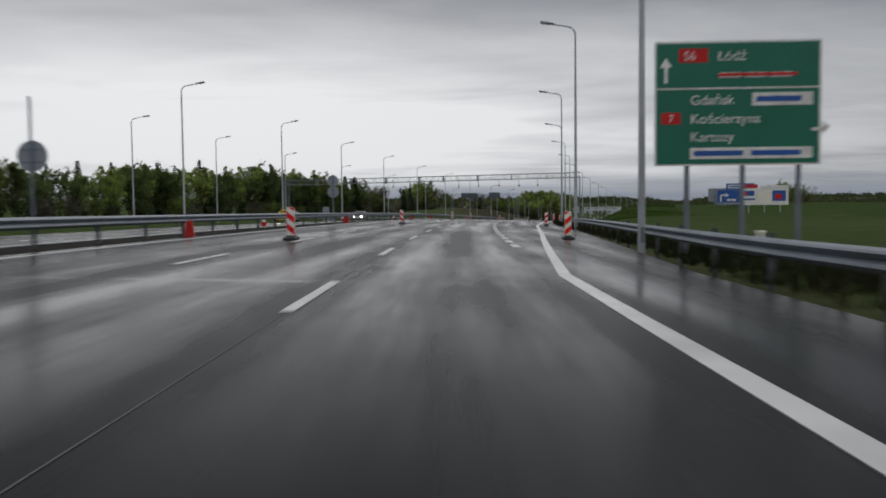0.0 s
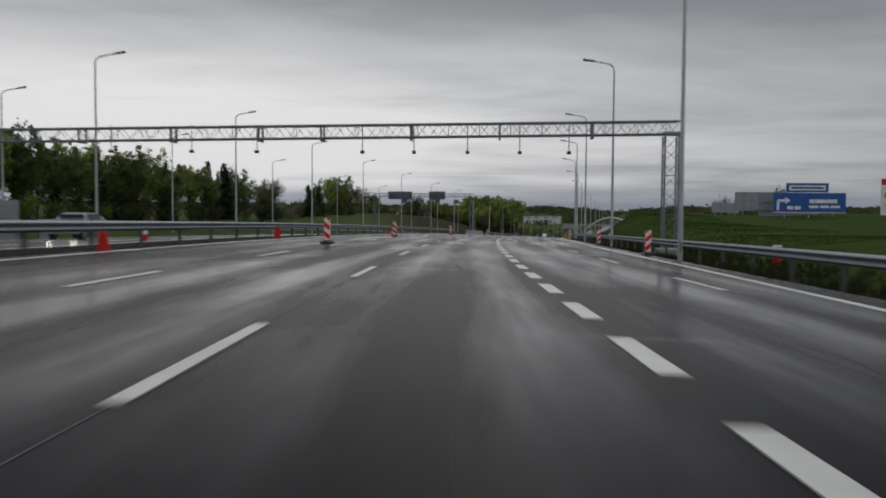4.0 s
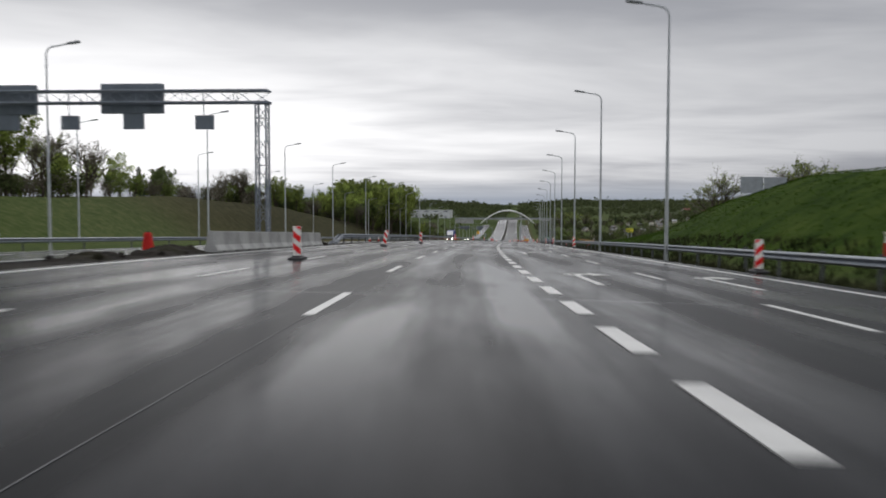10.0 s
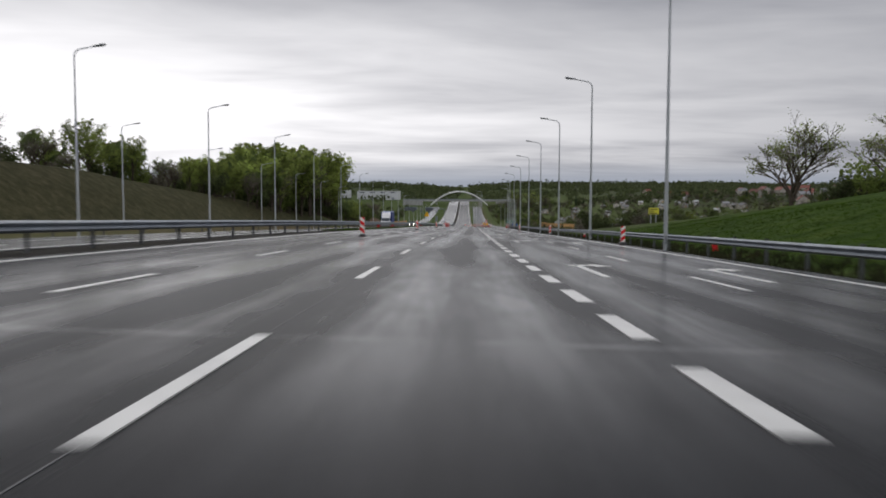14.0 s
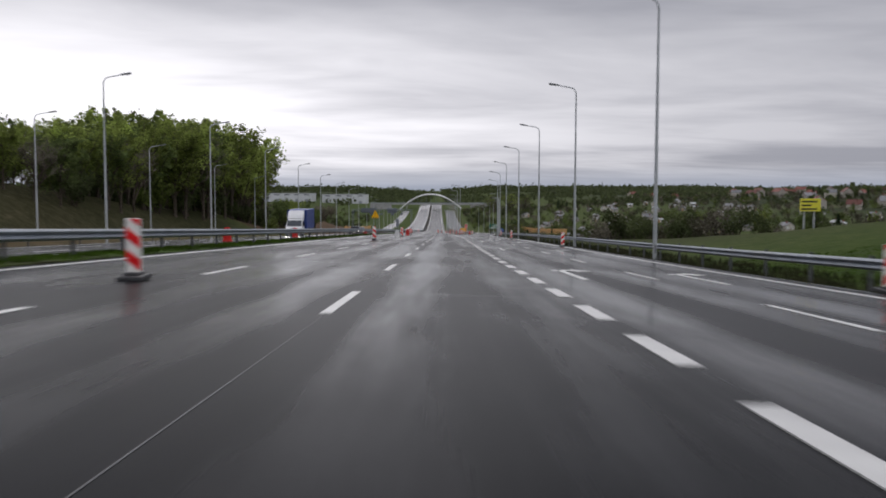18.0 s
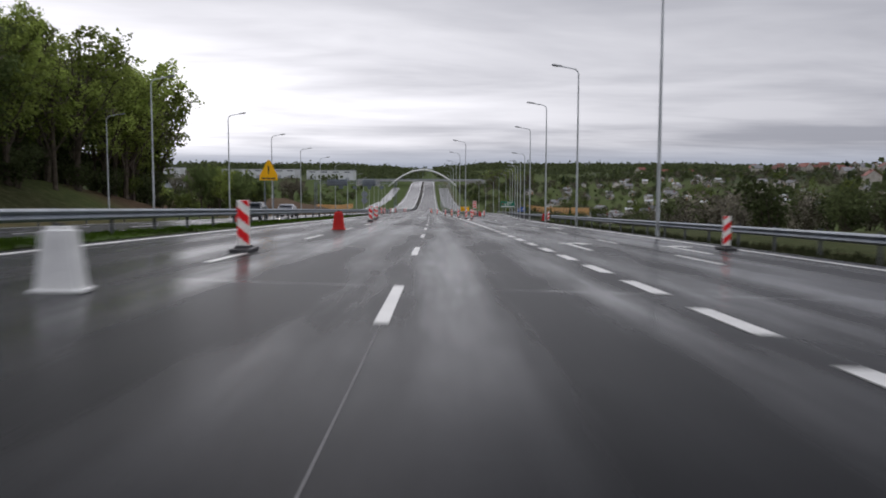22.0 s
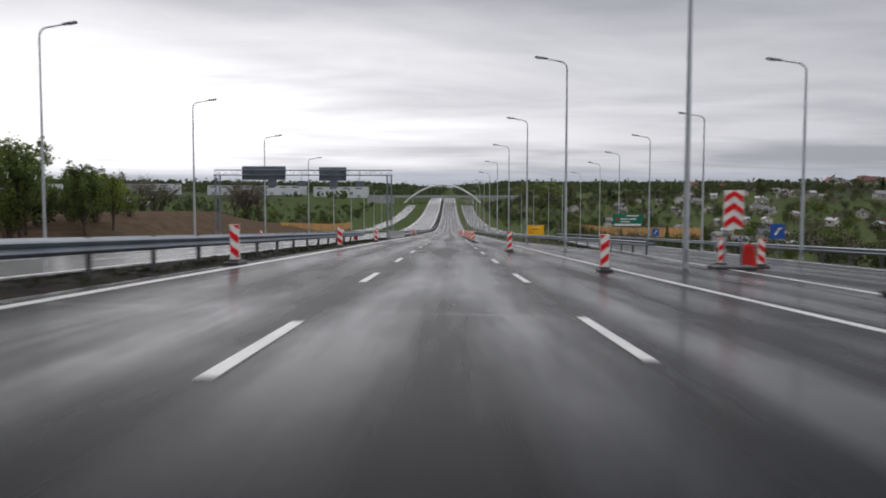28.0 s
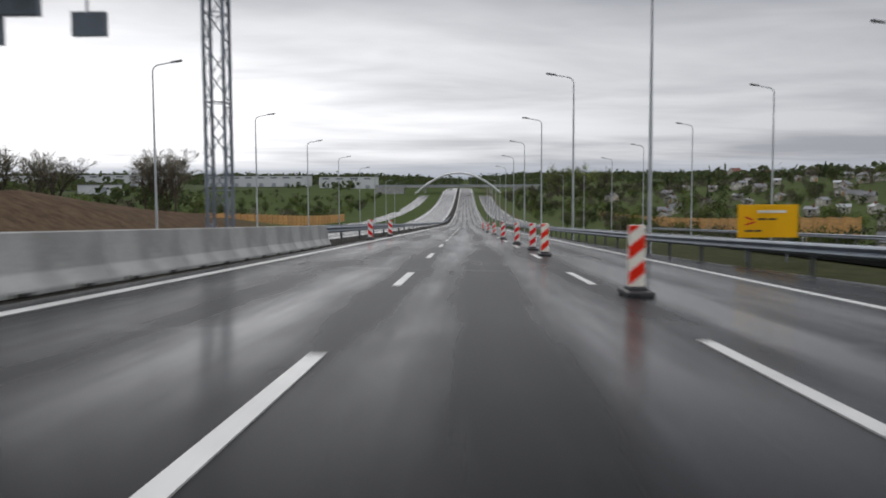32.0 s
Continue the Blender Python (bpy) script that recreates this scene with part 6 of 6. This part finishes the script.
for i in range(46):
    scatter(trees.choice([8, 9, 7, 8]), 820 + i * 9, -trees.uniform(82, 150), trees.uniform(0.8, 1.6) * (0.35 if i % 4 == 3 else 1))
# right-hand hill and far side
for k, s, o, top in [(6, 489.6, 57.8, 21.6), (6, 497, 79, 25.4), (6, 499, 90, 24.2), (1, 501, 84, 23.2)]:
    grow_to(k, s, o, top)
for s, o, k, z in [(492, 78, 8, 2.4), (500, 72, 9, 2.2), (486, 66, 8, 2.0), (470, 63, 9, 2.2), (476, 60, 8, 2.0), (464, 66, 8, 2.0), (372, 74, 6, 0.75), (362, 88, 6, 0.7), (405, 80, 6, 0.75)]:
    plant(k, s, o, z)
for i in range(40):
    plant(trees.choice([7, 8, 7, 9]), 400 + i * 3.6, trees.uniform(66, 92), trees.uniform(0.8, 1.4))
for i in range(64):
    scatter(8, 150 + i * 5.0, trees.uniform(190, 250), trees.uniform(2.0, 3.2))
for i in range(56):
    plant(trees.choice([7, 8, 8, 7]), 570 + i * 4.6, trees.uniform(36, 56) + 0.05 * i * i / 4, trees.uniform(1.1, 1.9))
for i in range(44):
    plant(*((trees.choice([2, 1]), 560 + i * 4.6, trees.uniform(66, 115), trees.uniform(0.38, 0.6)) if i % 2 else (trees.choice([8, 7]), 560 + i * 4.6, trees.uniform(60, 110), trees.uniform(1.0, 1.7))))
for i in range(2100):
    s = trees.uniform(740, 1500); o = 58 + 460 * trees.random() ** 1.3
    scatter(trees.choice([8, 8, 9, 7, 7, 8, 7]), s, o, trees.uniform(0.7, 1.6)) if i % 5 else plant(3, s, o, trees.uniform(0.5, 0.9)) if i % 90 == 0 else scatter(trees.choice([8, 8, 7, 9]), s, o, trees.uniform(1.2, 2.3))
for s, o in ((1280, 54), (1284, 68), (1288, 82)):
    plant(6, s, o, 2.6)

for i in range(420):
    s = trees.uniform(860, 1500)
    scatter(trees.choice([8, 9, 8, 7, 8]), s, -48 - 260 * trees.random() ** 1.5 - 0.04 * (s - 860), trees.uniform(0.6, 1.5))
for i in range(300):
    s = trees.uniform(900, 1480)
    e = edge_right(s) + 9
    scatter(trees.choice([8, 8, 9, 7]), s, trees.uniform(e, max(e + 6, 74)), trees.uniform(0.7, 1.7))
thicket()


def far_woods():
    """Distant woods and hedges on the far hills, too many to count."""
    rng = random.Random(77)
    verts, faces = [], []
    def clump(p, r):
        for _ in range(14):
            c = p + Vector((rng.gauss(0, r * 0.5), rng.gauss(0, r * 0.5), abs(rng.gauss(0, r * 0.35))))
            u = Vector((rng.uniform(-1, 1), rng.uniform(-1, 1), rng.uniform(-0.3, 1))).normalized(); v = u.orthogonal().normalized()
            k = r * rng.uniform(0.2, 0.42)
            i = len(verts)
            verts.extend([c + u * k, c + v * k, c - u * k, c - v * k]); faces.append((i, i + 1, i + 2, i + 3))
    for _ in range(9000):
        s = rng.uniform(1150, 4300); side = rng.choice([-1, 1])
        o = side * rng.uniform(130 if s < 1640 else 14, 2200)
        n = noise.noise((s * 0.004, o * 0.006, 9.0))
        if n < (0.06 if abs(o) < 500 and s < 1640 else -0.10):
            continue
        x, y = land_xy(s, o)
        dist = max(0, s - 1700)
        z = ground_rel(s, o) + 9 * smooth((dist - 200) / 2600) + (7 * noise.noise((s * 0.0016, o * 0.0016, 5.0)) * smooth(dist / 800))
        clump(Vector((x, y, z + 2)), (4.0 + 0.002 * s) * rng.uniform(0.7, 1.5))
    me = bpy.data.meshes.new("far_woods")
    me.from_pydata(verts, [], faces)
    me.materials.append(BUSHDARK)
    tagged(new("far_woods", me), "distant woods and hedges on the hills", "woods", kind="stuff")


far_woods()


def verge_grass(name, s0, s1, left, right, n, hmax, material, label, seed):
    """Tufts of grass on a strip of verge."""
    rng = random.Random(seed)
    verts, faces = [], []
    for _ in range(n):
        s = rng.uniform(s0, s1)
        a, b = left(s), right(s)
        o = a + (b - a) * rng.random()
        z = ground_rel(s, o) if abs(o) > 10.3 else None
        p = at(s, o); p.z = z if z is not None else p.z
        for _ in range(4):
            d = Vector((rng.uniform(-1, 1), rng.uniform(-1, 1), 0)).normalized()
            w = d.cross(Vector((0, 0, 1))) * 0.03
            h = hmax * rng.uniform(0.4, 1.0)
            q = p + Vector((rng.uniform(-0.15, 0.15), rng.uniform(-0.15, 0.15), 0))
            i = len(verts)
            verts.extend([q - w, q + w, q + d * h * 0.35 + Vector((0, 0, h))]); faces.append((i, i + 1, i + 2))
    me = bpy.data.meshes.new(name)
    me.from_pydata(verts, [], faces)
    me.materials.append(material)
    tagged(new(name, me), label, "grass", kind="stuff")


verge_grass("verge_grass", 0, 620, lambda s: edge_right(s) + 1.1 + 1.7 * smooth((130 - s) / 90), lambda s: edge_right(s) + 7.0, 19000, 0.42, GRASS, "rough wet grass beside the guard rail", 5)
verge_grass("meadow_grass", 150, 470, lambda s: edge_right(s) + 6.0, lambda s: edge_right(s) + 26.0, 30000, 0.11, MEADOW, "fresh green meadow grass on the hill", 6)
verge_grass("median_tufts", 622, 740, lambda s: -10.1, lambda s: -7.9, 1000, 0.11, GRASS, "sparse dark tufts on the bare median", 8)
verge_grass("median_tufts", 404, 618, lambda s: -10.1, lambda s: -7.8, 9000, 0.16, MEADOW, "short green grass on the median", 7)


# ---- arched bridge ahead ----
def arch_bridge():
    g = thing("arch_bridge", "white steel arch bridge carrying a road across", "bridge", m=stand(1553, -8.5, 0))
    dz = 6.2
    bm = bmesh.new(); box(bm, 0, 0, dz - 0.8, 150, 14, 1.5, bevel=0.08)
    part("deck", bm, CONCRETE, g)
    for y in (-7.0, 7.0):
        bm = bmesh.new(); box(bm, 0, y, dz + 0.45, 150, 0.3, 0.95)
        part("parapet", bm, SIGNBACK, g)
    for y in (-7.6, 7.6):
        bm = bmesh.new()
        n, half, top, foot = 28, 40.0, 17.6, -2.5
        pts = [(-half + 2 * half * i / n, y, foot + (top - foot) * (1 - ((2 * i / n) - 1) ** 2)) for i in range(n + 1)]
        tube(bm, pts, 0.85, 8)
        part("arch_rib", bm, CABWHITE, g, shade=True)
        for i in range(4, 25, 2):
            x, _, z = pts[i]
            bm = bmesh.new(); tube(bm, [(x, y, dz), (x, y, z)], 0.07, 5)
            part("hanger", bm, GALV, g)
    for x in (-30, 30):
        bm = bmesh.new(); box(bm, x, 0, 2.0, 1.2, 12, 8.5)
        part("pier", bm, CONCRETE, g)
    for x in (-62, 62):
        bm = bmesh.new(); box(bm, x, 0, 1.2, 26, 13, 9.5)
        part("abutment", bm, CONCRETE, g)
    for x in (-12, 12):
        bm = bmesh.new(); tube(bm, [(x, -7.6, 17.0), (x, 7.6, 17.0)], 0.4, 6)
        part("cross_tie", bm, CABWHITE, g)


arch_bridge()


# ---- timber walls by the works ----
def timber_wall(s0, o0, s1, o1, h, n, label, base):
    g = thing("timber_wall", label, "timber wall", "timber walls by the works")
    bm = bmesh.new(); box(bm, 0, 0, h / 2, 1, 0.08, h)
    me = mesh_of("plank_panel", bm, TIMBER)
    bm = bmesh.new(); box(bm, 0, 0, h / 2, 0.25, 0.25, h + 0.3)
    pm = mesh_of("wall_post", bm, TIMBER)
    for i in range(n):
        a, b = i / n, (i + 1) / n
        p, q = at(s0 + (s1 - s0) * a, o0 + (o1 - o0) * a), at(s0 + (s1 - s0) * b, o0 + (o1 - o0) * b)
        d = q - p
        m = Matrix.Translation((p + q) / 2 + Vector((0, 0, base))) @ Matrix.Rotation(math.atan2(d.y, d.x), 4, "Z")
        ob = new("plank_panel", me); ob.parent = g; ob.matrix_world = m @ Matrix.Diagonal((d.xy.length - 0.04, 1, 1, 1))
        ob = new("wall_post", pm); ob.parent = g; ob.matrix_world = Matrix.Translation(p + Vector((0, 0, base)))


timber_wall(884, 66, 1150, 60, 3.0, 40, "long fresh orange-brown timber wall beyond the exit ramp", 0.3)
timber_wall(880, -47, 1060, -47, 2.7, 30, "fresh orange-brown timber wall beyond the opposite carriageway", 0.2)


# ---- houses on the hillside ----
def house(w, d, h, pitch, roof, seed):
    rng = random.Random(seed)
    g = thing("house", "small house with a pitched roof on the hillside", "house", "houses on the hillside")
    bm = bmesh.new(); box(bm, 0, 0, h / 2 - 0.5, w, d, h + 1)
    pts = [(-w / 2, h), (w / 2, h), (0, h + pitch)]
    for y in (-d / 2, d / 2):
        bm.faces.new([bm.verts.new((x, y * 0.999, z)) for x, z in pts])
    part("wall", bm, PLASTER, g)
    bm = bmesh.new()
    L = math.hypot(w / 2 + 0.4, pitch)
    a = math.atan2(pitch, w / 2)
    for sg in (-1, 1):
        box(bm, sg * w / 4 * 1.04, 0, h + pitch / 2 + 0.02, L * 1.02, d + 0.7, 0.18, ry=sg * a)
    r = part("roof", bm, roof, g)
    bm = bmesh.new(); box(bm, w * 0.15, d * 0.2, h + pitch * 0.95, 0.6, 0.6, 1.6)
    part("chimney", bm, ROOFRED, r)
    for y, n in ((-d / 2, 2), (d / 2, 2)):
        for k in range(n):
            x = -w / 2 + w * (k + 0.5) / n
            bm = bmesh.new(); box(bm, x, y, 1.6, 1.2, 0.08, 1.2)
            wn = part("window", bm, WHITEPLASTIC, g)
            if w > 6:
                bm = bmesh.new(); box(bm, x, y + math.copysign(0.03, y), 1.6, 1.0, 0.06, 1.0)
                part("pane", bm, GLASS, wn)
    for x in (-w / 2, w / 2):
        bm = bmesh.new(); box(bm, x, 0, 1.6, 0.08, 1.4, 1.2)
        wn = part("window", bm, WHITEPLASTIC, g)
        bm = bmesh.new(); box(bm, x + math.copysign(0.03, x), 0, 1.6, 0.06, 1.2, 1.0)
        part("pane", bm, GLASS, wn)
    bm = bmesh.new(); box(bm, w * 0.28, -d / 2, 1.0, 0.95, 0.1, 2.0)
    part("door", bm, TIMBER, g)
    return g


HOUSES = [house(7, 9, 3.2, 3.0, ROOFRED, 1), house(5, 6, 2.6, 1.6, ROOFGREY, 2), house(9, 11, 5.6, 3.4, ROOFRED, 3), house(4, 4.5, 2.4, 0.9, PALEROOF, 4), house(8, 10, 5.2, 3.0, ROOFGREY, 5)]
hr = random.Random(9)
first = set()
for i in range(136):
    far = i >= 78
    s = hr.uniform(850, 1280) if not far else hr.uniform(900, 1600)
    o = hr.uniform(72, 230) if not far else hr.uniform(240, 620)
    k = hr.choice([1, 3, 3, 3, 1]) if not far else hr.choice([0, 2, 4, 0, 2])
    c = HOUSES[k]
    m = on_land(s, o, hr.uniform(0, 360), 0.0)
    if k in first:
        c = copy_thing(c, m)
    else:
        first.add(k); c.matrix_world = m
    c.scale = [0.98 if not far else 1.0] * 3


# ---- warehouses on the plain ----
def warehouse(s, o, w, d, h, label, turn=0):
    g = thing("warehouse", label, "warehouse", "warehouses on the plain", on_land(s, o, turn, 0.5))
    bm = bmesh.new(); box(bm, 0, 0, h / 2, w, d, h, bevel=0.1)
    b = part("wall", bm, FACADE, g)
    bm = bmesh.new(); box(bm, 0, 0, h + 0.25, w + 0.6, d + 0.6, 0.5)
    part("roof", bm, ROOFGREY, g)
    n = int(w / 14)
    for i in range(n):
        x = -w / 2 + w * (i + 0.5) / n
        bm = bmesh.new(); box(bm, x, -d / 2, 2.2, 5, 0.3, 4.2)
        part("loading_door", bm, SIGNBACK, g)
        bm = bmesh.new(); box(bm, x, -d / 2, h - 2.0, 8, 0.25, 1.2)
        part("window_strip", bm, GLASS, g)


def plain_spot(x, y):
    """Along and off the road of a place on the far plain."""
    return min(((s, o) for s in range(1400, 2500, 20) for o in range(-900, 0, 20)), key=lambda q: (Vector(land_xy(*q)) - Vector((x, y))).length)


for x, y, w, h, label in [(355, 1834, 66, 14, "white industrial hall far down the valley"), (90, 1907, 110, 14, "long white warehouse on the far plain"), (235, 1867, 120, 12.5, "long pale warehouse on the far plain"),
                          (-60, 1940, 120, 13, "long white warehouse on the far plain"), (-230, 1970, 110, 12, "long pale warehouse on the far plain")]:
    ps, po = plain_spot(x, y)
    warehouse(ps, po, w, 40, h, label, -2)
warehouse(1250, -210, 26, 16, 6, "low white building in the bushes", 20)


# ---- vehicles on the opposite carriageway ----
def wheel(parent, x, y, r, w=0.22):
    bm = bmesh.new(); bmesh.ops.create_cone(bm, cap_ends=True, segments=20, radius1=r, radius2=r, depth=w, matrix=Matrix.Translation((x, y, r)) @ Matrix.Rotation(radians(90), 4, "Y"))
    t = part("wheel", bm, RUBBER, parent)
    bm = bmesh.new(); bmesh.ops.create_cone(bm, cap_ends=True, segments=16, radius1=r * 0.6, radius2=r * 0.6, depth=w + 0.02, matrix=Matrix.Translation((x, y, r)) @ Matrix.Rotation(radians(90), 4, "Y"))
    part("rim", bm, GALV, t)


def car(label, paint, s, o, turn=180):
    g = thing("car", label, "car", "vehicles on the opposite carriageway", stand(s, o, 0.0, turn))
    bm = bmesh.new()
    prof = [(-2.15, 0.35), (-2.15, 0.85), (-1.9, 0.95), (-1.45, 1.0), (-0.75, 1.42), (0.55, 1.45), (1.15, 1.0), (2.0, 0.85), (2.15, 0.65), (2.15, 0.35)]
    a = [bm.verts.new((-0.86, y, z)) for y, z in prof]; b = [bm.verts.new((0.86, y, z)) for y, z in prof]
    bm.faces.new(a); bm.faces.new(list(reversed(b)))
    for i in range(len(prof)):
        bm.faces.new((a[i], a[(i + 1) % len(prof)], b[(i + 1) % len(prof)], b[i]))
    for v in bm.verts:
        if v.co.z > 1.2:
            v.co.x *= 0.78
    bmesh.ops.bevel(bm, geom=list(bm.edges), offset=0.06, segments=2, affect="EDGES")
    part("body", bm, paint, g)
    bm = bmesh.new(); box(bm, 0, 0.87, 1.22, 1.3, 0.05, 0.42, rx=-0.93)
    part("windscreen", bm, GLASS, g)
    for x in (-0.77, 0.77):
        bm = bmesh.new(); box(bm, x, -0.1, 1.2, 0.04, 1.5, 0.32, ry=math.copysign(0.3, -x))
        part("side_window", bm, GLASS, g)
        bm = bmesh.new(); box(bm, x * 0.82, 2.13, 0.68, 0.34, 0.08, 0.15, bevel=0.02)
        part("headlight", bm, HEADLAMP, g, "lit headlight")
        for y in (-1.35, 1.35):
            wheel(g, x * 1.02, y, 0.32)
    bm = bmesh.new(); box(bm, 0, 2.16, 0.5, 0.52, 0.03, 0.11)
    part("number_plate", bm, WHITE, g)


def truck(s, o):
    g = thing("truck", "white-cabbed light truck with a blue tarpaulin body and lit headlights", "truck", "vehicles on the opposite carriageway", stand(s, o, 0, 180))

    def side_cut(prof, half, taper=1.0, over=9.0):
        bm = bmesh.new()
        a = [bm.verts.new((-half * (taper if z > over else 1), y, z)) for y, z in prof]
        b = [bm.verts.new((half * (taper if z > over else 1), y, z)) for y, z in prof]
        bm.faces.new(a); bm.faces.new(list(reversed(b)))
        for i in range(len(prof)):
            j = (i + 1) % len(prof)
            bm.faces.new((a[i], a[j], b[j], b[i]))
        return bm
    bm = side_cut([(2.15, 0.45), (4.5, 0.45), (4.62, 0.75), (4.6, 1.12), (4.25, 1.38), (3.62, 2.12), (3.3, 2.26), (2.15, 2.30)], 1.0, 0.88, 2.0)
    bmesh.ops.bevel(bm, geom=list(bm.edges), offset=0.05, segments=2, affect="EDGES")
    c = part("cab", bm, CABWHITE, g)
    bm = side_cut([(2.1, 2.28), (3.35, 2.28), (2.95, 2.75), (2.35, 3.25), (2.1, 3.27)], 0.95)
    bmesh.ops.bevel(bm, geom=list(bm.edges), offset=0.06, segments=2, affect="EDGES")
    part("wind_deflector", bm, CABWHITE, c)
    bm = bmesh.new(); box(bm, 0, 3.98, 1.76, 1.72, 0.05, 0.86, rx=0.70, bevel=0.02)
    part("windscreen", bm, GLASS, c)
    for x in (-1, 1):
        bm = bmesh.new(); box(bm, x * 0.96, 3.05, 1.72, 0.06, 0.95, 0.5, ry=x * -0.1)
        part("side_window", bm, GLASS, c)
        bm = bmesh.new(); box(bm, x * 1.16, 3.85, 1.62, 0.20, 0.10, 0.36, bevel=0.03)
        part("door_mirror", bm, BLACK, c)
        bm = bmesh.new(); box(bm, x * 0.74, 4.60, 0.93, 0.40, 0.10, 0.24, bevel=0.03)
        part("headlight", bm, HEADLAMP, c, "lit headlight")
    bm = bmesh.new(); box(bm, 0, 4.63, 0.98, 0.95, 0.05, 0.2, bevel=0.02)
    part("grille", bm, BLACK, c)
    bm = bmesh.new(); box(bm, 0, 4.6, 0.55, 1.98, 0.16, 0.28, bevel=0.04)
    part("bumper", bm, SIGNBACK, c)
    bm = bmesh.new(); box(bm, 0, -1.35, 2.1, 2.4, 6.7, 2.5, bevel=0.06)
    body = part("tarpaulin_body", bm, CARBLUE, g)
    for k in range(6):
        bm = bmesh.new(); box(bm, 0, -4.4 + k * 1.22, 2.1, 2.43, 0.04, 2.46)
        part("tarpaulin_seam", bm, CARBLUE, body)
    bm = bmesh.new(); box(bm, 0, -0.4, 0.68, 0.9, 8.4, 0.25)
    part("chassis", bm, BLACK, g)
    for x in (-0.92, 0.92):
        for y in (3.55, -2.9):
            wheel(g, x, y, 0.38, 0.24)


truck(532, -16.8)
car("dark grey car with lit headlights on the opposite carriageway", CARDARK, 579, -14.2)
car("silver car with lit headlights on the opposite carriageway", CARPAINT, 605, -15.6)
car("yellow car on the opposite carriageway", CARYELLOW, 110, -19.5)
car("silver car with lit headlights on the opposite carriageway", CARPAINT, 148, -19.0)
